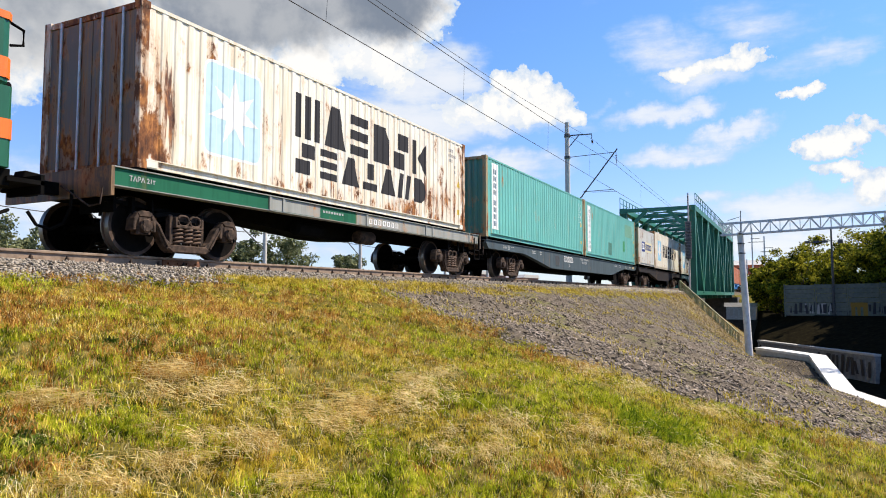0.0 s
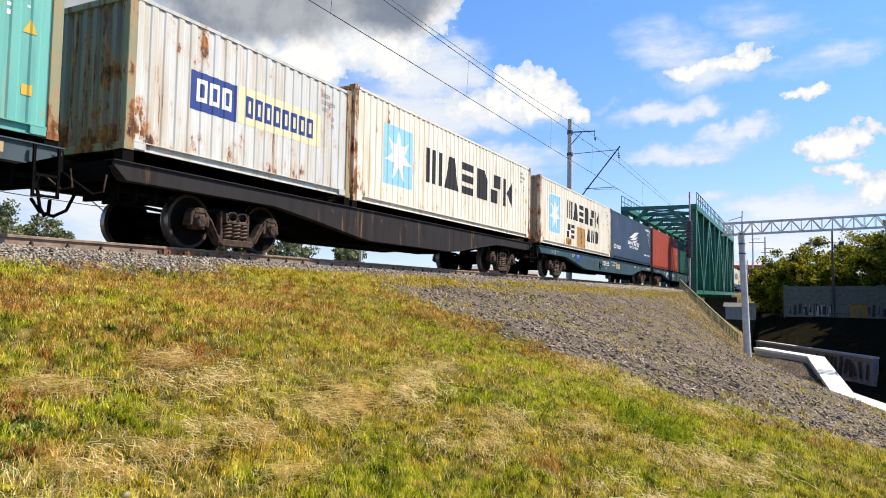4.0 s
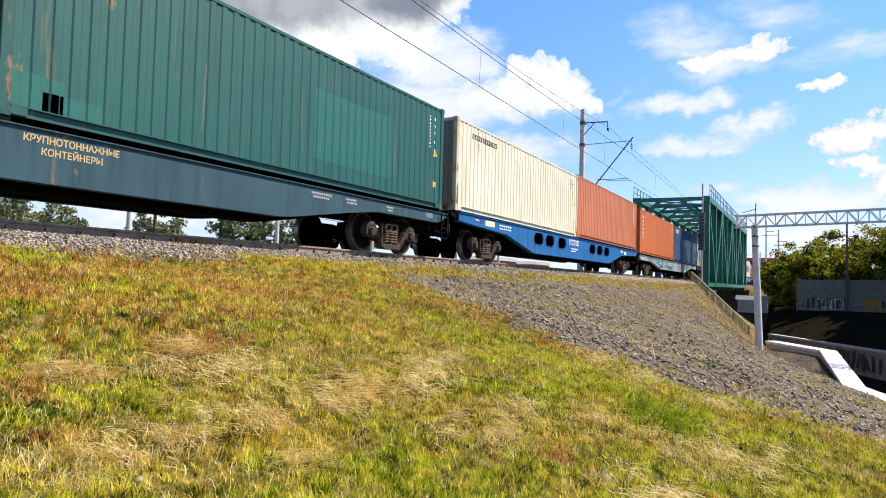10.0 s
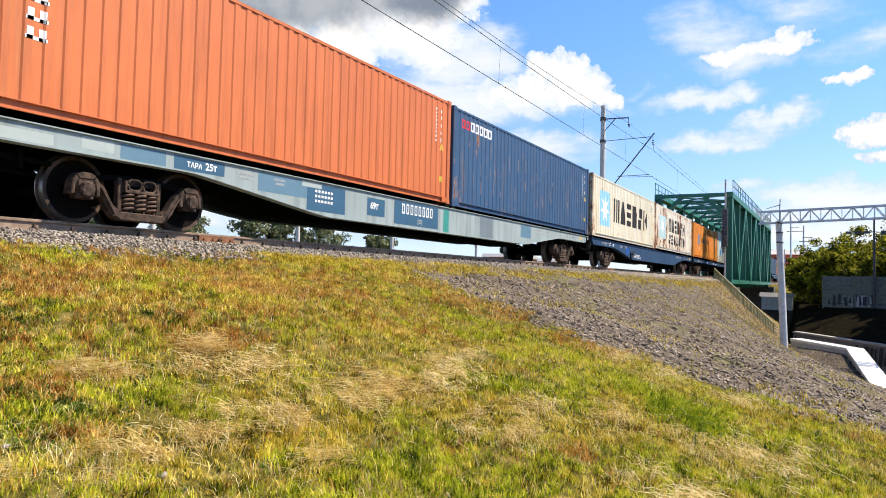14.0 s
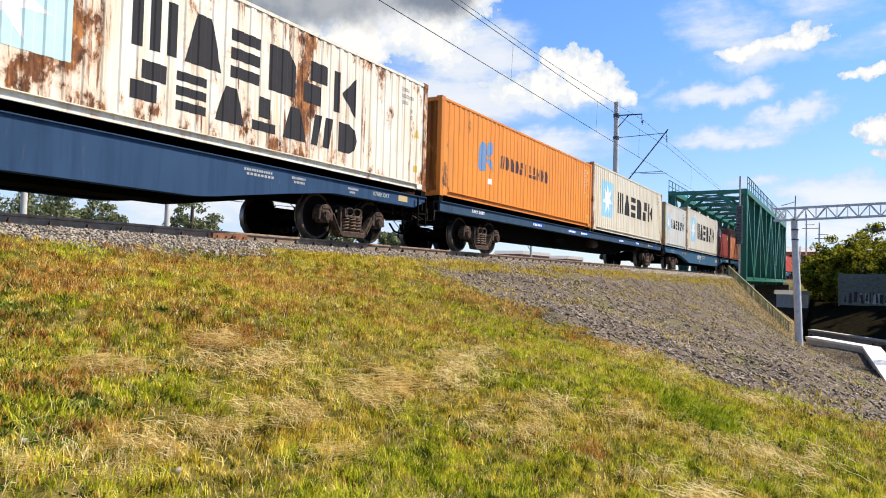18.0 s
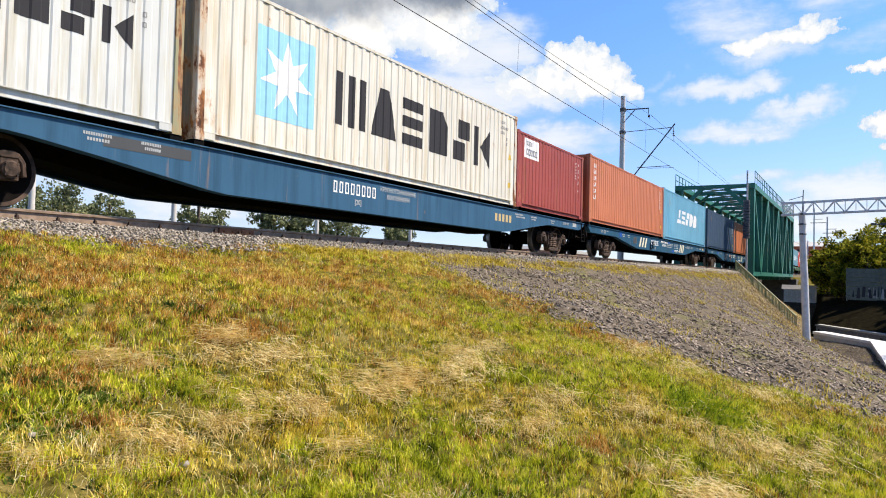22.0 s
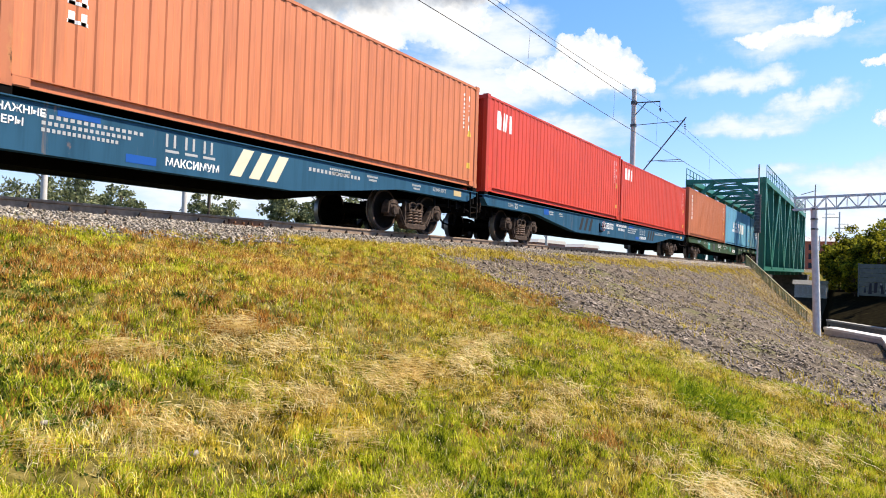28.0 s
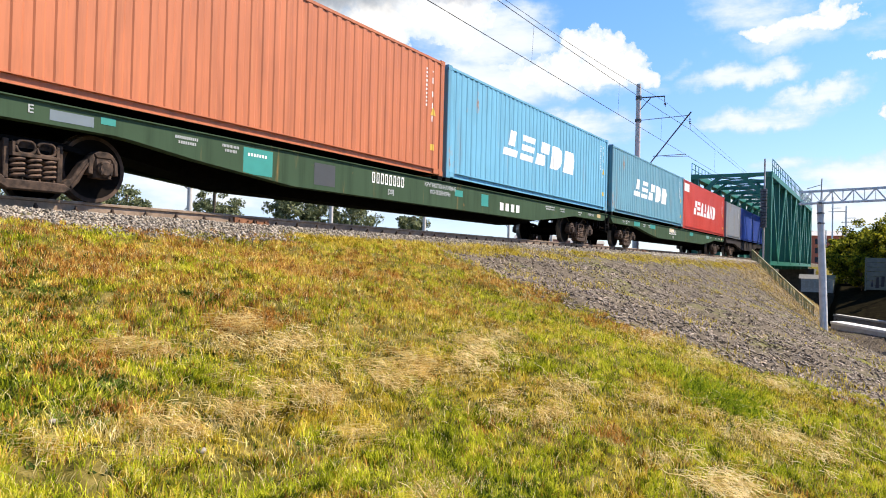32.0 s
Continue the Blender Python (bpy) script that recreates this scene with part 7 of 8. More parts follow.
sill_mark(5, "cream_patch", 2.35, 3.1, 1.12, 1.30, CREAM_MARK, "cream patch")
for k in range(2):
    sill_bars(5, 3.5, 4.6, 1.20 - 0.10 * k, 1.25 - 0.10 * k, 6, MARK_WHITE, "small lettering blocks")
# short first wagon
sill_text(0, "ТАРА 21т", 0.35, 1.13, 0.08, WORN_WHITE)
sill_digits(0, 7.15, 8.6, 1.08, 1.22, 7, MARK_WHITE)
sill_bars(0, 5.3, 6.1, 1.16, 1.21, 8, WORN_WHITE, "small worn lettering blocks")


# ---- tail of the locomotive ahead ----
def locomotive():
    end, front = -2.08, -17.6
    root = thing("locomotive", "dark green diesel locomotive with orange bands", "locomotive", (front, 0, 0))
    o = (-front, 0, 0)
    green, orange = paint((0.012, 0.11, 0.055), 0.05, 0.35), paint((0.90, 0.17, 0.02), 0.0, 0.45)

    def p(name, mesh, mat, label="", **k):
        return part(name, mesh, mat, root, label, at=o, **k)

    hood = Mesh().box(front + 0.3, end - 0.03, -1.42, 1.42, 2.05, 3.0, 0.08)
    p("upper_hood", hood, green, bevel=0.05)
    p("lower_hood", Mesh().box(front, end, -1.42, 1.42, 1.0, 2.05, 0.05), green)
    p("band", Mesh().box(front + 0.28, end - 0.02, -1.43, 1.43, 2.15, 2.42, 0.08), orange, "bright orange band")
    p("band", Mesh().box(front - 0.01, end + 0.012, -1.432, 1.432, 1.36, 1.62, 0.05), orange, "bright orange band")
    p("band", Mesh().box(front + 0.28, end - 0.02, -1.43, 1.43, 2.92, 3.02, 0.08), orange, "bright orange edge")
    p("cab", Mesh().box(-9.0, -6.4, -1.45, 1.45, 1.0, 4.3, 0.12), green, bevel=0.04)
    for y in (-1.46, 1.44):
        p("window", Mesh().box(-8.6, -7.8, y, y + 0.02, 2.9, 3.8), plain("dark_window_glass", (0.02, 0.025, 0.03), 0.08))
        p("window", Mesh().box(-7.5, -6.8, y, y + 0.02, 2.9, 3.8), plain("dark_window_glass", (0.02, 0.025, 0.03), 0.08))
    p("cab_roof", Mesh().box(-9.2, -6.2, -1.55, 1.55, 4.3, 4.45, 0.2), BLACK_STEEL)
    p("frame", Mesh().box(front - 0.1, end + 0.06, -1.3, 1.3, 0.78, 1.0), BLACK_STEEL)
    p("fuel_tank", Mesh().box(-11.5, -8.2, -1.2, 1.2, 0.35, 0.78, 0.1), BLACK_STEEL)
    p("handrail", Mesh().tube([(end - 0.05, -1.38, 2.9), (end + 0.12, -1.38, 2.85), (end + 0.12, -1.38, 2.65), (end - 0.05, -1.38, 2.6)], 0.02, 6), BLACK_STEEL)
    p("buffer_step", Mesh().box(end, end + 0.5, -1.35, -0.6, 0.84, 0.9).box(end + 0.45, end + 0.5, -1.35, -0.6, 0.72, 0.98), BLACK_STEEL)
    p("marker_lamp", Mesh().lathe([(0.10, 0), (0.10, 0.12), (0.07, 0.14)], (end - 0.02, -1.1, 2.1), "x", 12), BLACK_STEEL)
    p("brake_hose", Mesh().tube([(end + 0.1, -0.35, 0.95), (end + 0.25, -0.36, 0.6), (end + 0.5, -0.2, 0.5), (end + 0.8, -0.05, 0.62)], 0.028, 6), BLACK_STEEL)
    p("coupler", coupler_mesh(1), BLACK_STEEL, bevel=0.01).location = (end - front, 0, 1.03)
    for x in (front + 3.0, end - 2.6):
        bogie(root, x - front)
    return root


LOCO = locomotive()


# ---- truss bridge ----
BX0, BX1, BY, BTOP, BLOW = 61.5, 102.0, 2.85, 7.0, -0.35


def make_bridge():
    root = thing("truss_bridge", "green riveted steel railway truss bridge over the road", "bridge", (BX0, 0, -1.2))
    o = Vector((-BX0, 0, 1.2))

    def p(name, mesh, label="", mat=BRIDGE_GREEN):
        return part(name, mesh, mat, root, label, at=o)

    panels = 8
    step = (BX1 - BX0) / panels
    for s in (-1, 1):
        y = s * BY
        p("top_chord", Mesh().box(BX0 - 0.2, BX1 + 0.2, y - 0.32, y + 0.32, BTOP - 0.45, BTOP))
        p("bottom_chord", Mesh().box(BX0 - 0.2, BX1 + 0.2, y - 0.26, y + 0.26, BLOW - 0.25, BLOW + 0.1))
        for i in range(panels + 1):
            x = BX0 + i * step
            w = 0.26 if i in (0, panels) else 0.16
            p("truss_post", Mesh().box(x - w, x + w, y - 0.30, y - 0.24, BLOW, BTOP - 0.4).box(x - w, x + w, y + 0.24, y + 0.30, BLOW, BTOP - 0.4).box(x - 0.02, x + 0.02, y - 0.24, y + 0.24, BLOW, BTOP - 0.4))
            if i < panels:
                a, b = ((x, BLOW), (x + step, BTOP - 0.4)) if i % 2 else ((x, BTOP - 0.4), (x + step, BLOW))
                for q in (-0.27, 0.27):
                    p("truss_diagonal", Mesh().bar((a[0], y + q, a[1]), (b[0], y + q, b[1]), 0.06, 0.34))
        rail = Mesh()
        for i in range(31):
            x = BX0 + i * (BX1 - BX0) / 30
            rail.bar((x, y + s * 0.3, BTOP), (x, y + s * 0.3, BTOP + 1.0), 0.05)
        for z in (0.5, 1.0):
            rail.bar((BX0, y + s * 0.3, BTOP + z), (BX1, y + s * 0.3, BTOP + z), 0.05)
        p("top_railing", rail)
    for i in range(panels + 1):
        x = BX0 + i * step
        p("top_strut", Mesh().box(x - 0.15, x + 0.15, -BY, BY, BTOP - 0.35, BTOP - 0.05))
        for s in (-1, 1):
            big = i in (0, panels)
            p("knee_brace", Mesh().bar((x, s * BY, BTOP - (2.2 if big else 1.5)), (x, s * (0.9 if big else 1.2), BTOP - 0.3), 0.16 if big else 0.12, 0.32 if big else 0.18))
        p("floor_beam", Mesh().box(x - 0.15, x + 0.15, -BY, BY, BLOW - 0.6, BLOW))
        if i < panels:
            for s in (-1, 1):
                p("top_lateral", Mesh().bar((x, s * BY, BTOP - 0.2), (x + step, -s * BY, BTOP - 0.2), 0.14, 0.1))
    p("deck", Mesh().box(BX0 - 1, BX1 + 1, -2.5, 2.5, -0.42, -0.25), "grey bridge deck", CONCRETE)
    return root


make_bridge()
# dark brown tone, well below the plain concrete
ABUTMENT = rough_mat("dark_concrete", (0.03, 0.027, 0.022), (0.13, 0.115, 0.095), 2.5, 0.9, 0, 0.3, big=0.5)
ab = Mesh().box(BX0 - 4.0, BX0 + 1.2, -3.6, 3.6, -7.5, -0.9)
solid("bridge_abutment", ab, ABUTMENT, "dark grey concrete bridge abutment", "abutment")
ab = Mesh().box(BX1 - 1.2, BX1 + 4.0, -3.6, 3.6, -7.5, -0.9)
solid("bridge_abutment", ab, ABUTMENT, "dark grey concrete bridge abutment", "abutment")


# ---- masts, wires, gantry, walls, stairs ----
POLE = rough_mat("grey_mast_concrete", (0.40, 0.39, 0.36), (0.62, 0.60, 0.57), 6, 0.85, 0, 0.3, 0.006, big=0.7)
GALV_DARK = rough_mat("dark_painted_steel", (0.05, 0.055, 0.06), (0.12, 0.125, 0.13), 6, 0.6, 0.4, 0.15)
INSULATOR = plain("brown_glazed_insulator", (0.055, 0.025, 0.018), 0.25)


def wire(name, label, fn, x0, x1, n, r=0.012):
    pts = [fn(x0 + (x1 - x0) * i / n) for i in range(n + 1)]
    ob = solid(name, Mesh().tube(pts, r, 5), WIRE_MAT, label, "wire", "overhead wires", smooth=True)
    return ob


def insulator(a, b):
    a, b = Vector(a), Vector(b)
    m = Mesh().bar(a, b, 0.03, n=6)
    for k in (0.35, 0.5, 0.65):
        p = a.lerp(b, k)
        m.lathe([(0.03, -0.03), (0.085, 0.0), (0.03, 0.03)], p, "z", 10)
    return m


def catenary_mast():
    X, Y = 46.0, 3.28
    base = -1.2
    mast = thing("catenary_mast", "tall grey concrete mast with steel cantilever arms", "mast", (X, Y, base))
    o = (-X, -Y, -base)

    def p(name, mesh, mat=GALV_DARK, label="", smooth=False):
        return part(name, mesh, mat, mast, label, at=o, smooth=smooth)

    p("pole", Mesh().lathe([(0.22, base - 0.5), (0.20, 2.0), (0.155, 11.3)], (X, Y, 0), "z", 16), POLE, "grey concrete pole", True)
    p("upper_bracket", Mesh().bar((X, Y, 10.38), (X, 1.55, 10.32), 0.07).bar((X, Y - 0.05, 9.5), (X, 2.45, 10.33), 0.05).bar((X, 1.56, 10.34), (X, 1.56, 9.98), 0.04))
    p("tie_rod", Mesh().bar((X, Y, 8.86), (X, 0.05, 8.92), 0.045, n=6))
    p("cantilever_strut", Mesh().bar((X, 3.1, 5.1), (X, -0.15, 9.15), 0.085, n=8))
    p("insulator", insulator((X, 1.56, 10.0), (X, 1.50, 9.6)), INSULATOR)
    p("insulator", insulator((X, -0.05, 9.0), (X, -0.1, 8.05)), INSULATOR)
    p("steady_arm", Mesh().bar((X, 2.25, 6.4), (X, 0.15, 6.42), 0.045, n=6).bar((X, 1.6, 6.33), (X, -0.1, 6.28), 0.03, n=6))
    p("insulator", insulator((X, 2.25, 6.4), (X, 1.8, 6.41)), INSULATOR)
    p("band", Mesh().lathe([(0.20, 10.25), (0.20, 10.5)], (X, Y, 0), "z", 16))
    p("band", Mesh().lathe([(0.21, 8.76), (0.21, 8.95)], (X, Y, 0), "z", 16))
    return mast


catenary_mast()


def weight_mast():
    """Thin mast with the hanging weights that keep the overhead wires taut."""
    X, Y, base = 60.4, -2.68, -0.5
    root = thing("tension_weight_mast", "thin steel mast with dark stacked tension weights", "mast", (X, Y, base))
    o = (-X, -Y, -base)
    part("pole", Mesh().box(X + 0.24, X + 0.36, Y - 0.06, Y + 0.06, base - 0.2, 7.95), POLE, root, at=o)
    for i in range(13):
        z = 2.4 + i * 0.24
        part("weight", Mesh().lathe([(0.20, z), (0.25, z + 0.02), (0.25, z + 0.20), (0.20, z + 0.22)], (X, Y, 0), "z", 14), GALV_DARK, root, at=o)
    part("rod", Mesh().bar((X, Y, 2.2), (X, Y, 7.6), 0.035, n=6), GALV_DARK, root, at=o)
    part("bracket", Mesh().bar((X + 0.3, Y, 7.6), (X - 0.05, Y, 7.6), 0.06), GALV_DARK, root, at=o)


weight_mast()


def messenger(x):
    if x < 46:
        return (x, -0.1, 7.52 + 0.48 * ((x - 14) / 32) ** 2)
    return (x, -0.1, 8.0 + 0.3 * ((x - 80) / 34) ** 2 - 0.3)


def feeder(x):
    return (x, 1.55, 10.0 - 0.02 * (x - 46) if x > 46 else 9.03 + 0.97 * ((x - 18) / 28) ** 2)


wire("contact_wire", "thin dark contact wire over the track", lambda x: (x, -0.1, 6.22), -90, 330, 60)
wire("messenger_wire", "thin dark sagging messenger wire", messenger, -18, 110, 70)
wire("feeder_wire", "thin dark feeder wire on the masts", feeder, -10, 160, 60, 0.010)
for dx in (5.5, 13.8, 21.9, 31.4, 39.0, 54.0):
    solid("dropper", Mesh().tube([(dx, -0.1, 6.2), (dx + 0.12, -0.1, messenger(dx + 0.12)[2])], 0.006, 4), WIRE_MAT, "thin dropper wire between contact and messenger wires", "wire", "overhead wires")


POST_PAINT = rough_mat("worn_whitewash", (0.42, 0.42, 0.41), (0.66, 0.66, 0.64), 4, 0.85, 0, 0.3, 0.008, big=0.7)


def gantry():
    X = 43.0
    g = thing("gantry", "white concrete post with lattice steel cross beam", "gantry", (X, -8.02, -4.0))
    o = (-X, 8.02, 4.0)

    def p(name, mesh, mat=GALVANISED, label="", smooth=False):
        return part(name, mesh, mat, g, label, at=o, smooth=smooth)

    def rise(y):
        return 0.033 * (-7.1 - y)

    post = Mesh()
    pts = [(X, -8.04, -4.6), (X, -7.9, -1.0), (X, -7.72, 2.95)]
    n = 16
    for (a, r) in zip(pts, (0.20, 0.19, 0.165)):
        for i in range(n):
            an = 2 * math.pi * i / n
            post.v.append((a[0] + r * math.cos(an), a[1] + r * math.sin(an), a[2]))
    for j in range(2):
        for i in range(n):
            post.f.append((j * n + i, j * n + (i + 1) % n, (j + 1) * n + (i + 1) % n, (j + 1) * n + i))
    post.f += [tuple(range(n - 1, -1, -1)), tuple(range(2 * n, 3 * n))]
    p("post", post, POST_PAINT, "whitewashed concrete post", True)
    p("post", Mesh().lathe([(0.2, -7.0), (0.165, 3.4)], (X, -31.0, 0), "z", 16), POST_PAINT, "", True)
    for z in (2.85, 2.3, 1.75):
        p("clamp", Mesh().lathe([(0.195, z - 0.03), (0.195, z + 0.03)], (X, -7.73 - (2.95 - z) * 0.045, 0), "z", 14).box(X - 0.34, X - 0.1, -7.82, -7.66, z - 0.04, z + 0.04), GALV_DARK)
    for s in (-0.28, 0.28):
        for low in (2.83, 3.49):
            p("chord", Mesh().bar((X + s, -6.7, low + rise(-6.7)), (X + s, -31.4, low + rise(-31.4)), 0.075))
        y, k = -6.8, 0
        while y > -31:
            a, b = (2.83, 3.49) if k % 2 == 0 else (3.49, 2.83)
            p("web_bar", Mesh().bar((X + s, y, a + rise(y)), (X + s, y - 0.5, b + rise(y - 0.5)), 0.04))
            p("web_bar", Mesh().bar((X + s, y, 2.83 + rise(y)), (X + s, y, 3.49 + rise(y)), 0.03))
            if s > 0:
                p("cross_bar", Mesh().bar((X - 0.28, y, a + rise(y)), (X + 0.28, y, a + rise(y)), 0.035))
            y -= 0.5
            k += 1
    p("top_rod", Mesh().bar((X, -7.75, 2.9), (X, -7.79, 4.2), 0.05, n=6).bar((X, -7.78, 3.86), (X, -7.08, 3.66), 0.035, n=6), GALV_DARK)
    return g


gantry()


# The road wall lies in shade; that shade is in this grey.
SHADED_WALL = rough_mat("shaded_wall_concrete", (0.11, 0.11, 0.11), (0.27, 0.265, 0.26), 4, 0.9, 0, 0.3, big=0.6)


def parapet(name, pts, width, drop, label, mat, side):
    """A wall along a line of points (its top edge), thick to one side, with a projecting cap."""
    root = thing(name, label, "wall", pts[0])
    o = -Vector(pts[0])
    P = [Vector(p) for p in pts]
    body, cap = Mesh(), Mesh()
    ns = []
    for i in range(len(P)):
        d = (P[min(i + 1, len(P) - 1)] - P[max(i - 1, 0)])
        nrm = Vector((d.y, -d.x, 0)).normalized() * side
        ns.append(nrm)
    for m, w0, w1, top, bot in ((body, 0.06, width - 0.06, -0.14, -drop), (cap, 0.0, width, 0.0, -0.14)):
        vs = []
        for q, nr in zip(P, ns):
            vs += [q + nr * w0 + Vector((0, 0, top)), q + nr * w1 + Vector((0, 0, top)), q + nr * w1 + Vector((0, 0, bot)), q + nr * w0 + Vector((0, 0, bot))]
        fs = []
        for i in range(len(P) - 1):
            for k in range(4):
                a, b = 4 * i + k, 4 * i + (k + 1) % 4
                fs.append((a, b, b + 4, a + 4))
        fs += [(0, 1, 2, 3), tuple(4 * (len(P) - 1) + k for k in (3, 2, 1, 0))]
        m.add(vs, fs)
    part("wall_body", body, CONCRETE if mat is WHITE_CONCRETE else mat, root, "", at=o)
    part("cap", cap, mat if mat is WHITE_CONCRETE else CONCRETE, root, "whitewashed cap" if mat is WHITE_CONCRETE else "pale concrete coping", at=o)
    return root


parapet("retaining_wall", [(45.4, -8.2, -3.73), (42.9, -11.0, -3.90), (35.3, -11.8, -4.81), (30.5, -13.28, -4.81), (25.5, -15.2, -4.81), (14.0, -22.0, -4.81)], 0.88, 2.6, "stepped concrete retaining wall with white cap", WHITE_CONCRETE, -1)
far_wall = parapet("road_wall", [(66.0, -7.4, -4.5), (53.2, -14.9, -4.5)], 0.5, 2.2, "long concrete road wall with graffiti, its shade in the colour", SHADED_WALL, -1)


def graffiti(root, o, spots, mat, label):
    for quad in spots:
        m = Mesh()
        m.add(quad, [(0, 1, 2, 3)])
        part("graffiti", m, mat, root, label, at=o)


INK = plain("black_spray_paint", (0.02, 0.02, 0.025), 0.5)
CHALK = plain("white_spray_paint", (0.45, 0.45, 0.44), 0.6)
OCHRE = plain("ochre_spray_paint", (0.34, 0.19, 0.02), 0.6)


def wall_quads(a, b, z0, z1, cuts, off):
    """Slanted patches along the wall from a to b; off lifts them clear of it."""
    a, b, off = Vector(a), Vector(b), Vector(off)
    out = []
    for u0, u1, lo, hi, sl in cuts:
        p, q = a.lerp(b, u0) + off, a.lerp(b, u1) + off
        s = (b - a) * sl
        out.append([(p.x, p.y, z0 + (z1 - z0) * lo), (q.x, q.y, z0 + (z1 - z0) * lo), (q.x + s.x, q.y + s.y, z0 + (z1 - z0) * hi), (p.x + s.x, p.y + s.y, z0 + (z1 - z0) * hi)])
    return out


rng_g = random.Random(4)
cuts = []
u = 0.55
while u < 0.97:
    w = rng_g.uniform(0.012, 0.035)
    cuts.append((u, u + w, rng_g.uniform(0.0, 0.2), rng_g.uniform(0.7, 0.95), rng_g.uniform(-0.02, 0.02)))
    u += w + rng_g.uniform(0.008, 0.025)
graffiti(far_wall, -Vector((66.0, -7.4, -4.5)), wall_quads((66.0, -7.4, 0), (53.2, -14.9, 0), -6.2, -4.66, cuts, Vector((-0.02, 0.0, 0))), INK, "black sprayed lettering shapes")


def stairs():
    a, b = Vector((58.6, -2.75, -0.45)), Vector((47.6, -7.75, -4.0))
    root = thing("stairs", "narrow concrete stairs with olive green railing down the bank", "stairs", a)
    o = -a
    n = 20
    d = (b - a)
    side = Vector((d.y, -d.x, 0)).normalized()
    for i in range(n):
        p = a + d * (i / n)
        q = a + d * ((i + 1) / n)
        m = Mesh()
        c = [p - side * 0.05, q - side * 0.05, q + side * 0.5, p + side * 0.5]
        m.prism([(v.x, v.y) for v in c], q.z - 0.25, q.z + 0.04)
        part("step", m, CONCRETE, root, at=o)
    for i in range(0, 46):
        p = a + d * (i / 45) + side * 0.6
        w = 0.09 if i % 5 == 0 else 0.05
        part("baluster", Mesh().bar(p - Vector((0, 0, 0.2)), p + Vector((0, 0, 1.0)), w), RAIL_GREEN, root, at=o)
    for z in (0.12, 1.0):
        part("handrail", Mesh().bar(a + side * 0.6 + Vector((0, 0, z)), b + side * 0.6 + Vector((0, 0, z)), 0.07), RAIL_GREEN, root, at=o)
    return root


RAIL_GREEN = paint((0.21, 0.24, 0.125), 0.35)
stairs()


def fence():
    X, z0, z1 = 71.0, -2.6, 0.3
    root = thing("fence", "weathered light grey panel fence with graffiti, shade in its paint", "fence", (X, -9.6, z0))
    o = (-X, 9.6, -z0)
    y = -9.6
    while y > -52:
        top = z1 + 0.02 * (-9.6 - y)
        part("post", Mesh().box(X - 0.06, X + 0.06, y - 0.06, y + 0.06, z0, top + 0.03), FENCE_GREY, root, at=o)
        for k in range(7):
            a = z0 + 0.1 + k * (top - z0 - 0.1) / 7
            b = a + (top - z0 - 0.1) / 7 - 0.025
            part("board", Mesh().box(X - 0.03, X + 0.03, y - 2.42, y - 0.08, a, b), FENCE_GREY, root, at=o)
        y -= 2.5
    spots_b, spots_w, spots_y = [], [], []
    r = random.Random(9)
    for y0, y1, out in ((-10.0, -11.0, spots_b), (-11.2, -13.6, spots_w), (-11.3, -13.5, spots_b), (-16.2, -18.6, spots_b)):
        y = y0
        while y > y1:
            w = r.uniform(0.08, 0.3)
            h0 = -2.35 + r.uniform(0, 0.3)
            h1 = -1.3 + r.uniform(-0.35, 0.1)
            e = -0.05 if out is spots_b else -0.04
            out.append([(X + e, y, h0), (X + e, y - w, h0), (X + e, y - w + r.uniform(-0.1, 0.1), h1), (X + e, y + r.uniform(-0.1, 0.1), h1)])
            y -= w + r.uniform(0.05, 0.25)
    for a, b, lo, hi in ((-14.8, -16.1, -1.7, -1.3), (-14.85, -15.15, -2.5, -1.7), (-15.3, -15.55, -2.5, -1.7), (-15.75, -16.1, -2.5, -1.7)):
        spots_y.append([(X - 0.045, a, lo), (X - 0.045, b, lo), (X - 0.045, b, hi), (X - 0.045, a, hi)])
    graffiti(root, o, spots_b, INK, "black sprayed shapes")
    graffiti(root, o, spots_w, CHALK, "white sprayed shapes")
    graffiti(root, o, spots_y, OCHRE, "ochre sprayed block")


# Light grey paint with the fence's shade put into the tone.
FENCE_GREY = rough_mat("shaded_grey_fence_paint", (0.10, 0.112, 0.092), (0.22, 0.24, 0.195), 3, 0.7, 0, 0.15, big=0.4)
fence()


def lamp_pole():
    X, Y, z0 = 70.6, -13.5, -2.9
    root = thing("street_lamp", "dark steel street lamp pole with side arm", "street lamp", (X, Y, z0))
    o = (-X, -Y, -z0)
    part("pole", Mesh().lathe([(0.13, z0), (0.10, 1.0), (0.07, 5.4)], (X, Y, 0), "z", 12), GALV_DARK, root, at=o, smooth=True)
    part("arm", Mesh().bar((X, Y, 4.2), (X, Y + 2.1, 4.1), 0.07, n=6), GALV_DARK, root, at=o)
    for q in (0.5, 1.2, 1.9):
        part("lamp_head", Mesh().box(X - 0.15, X + 0.15, Y + q - 0.22, Y + q + 0.22, 4.05, 4.25, 0.05), GALV_DARK, root, at=o)
    part("lamp_head", Mesh().box(X - 0.2, X + 0.2, Y - 0.9, Y - 0.5, 3.95, 4.3, 0.06).bar((X, Y, 4.2), (X, Y - 0.6, 4.15), 0.06), GALV_DARK, root, at=o)


lamp_pole()


BASE_DARK = rough_mat("near_black_concrete", (0.02, 0.018, 0.014), (0.09, 0.08, 0.065), 3, 0.9, 0, 0.3, big=0.5)


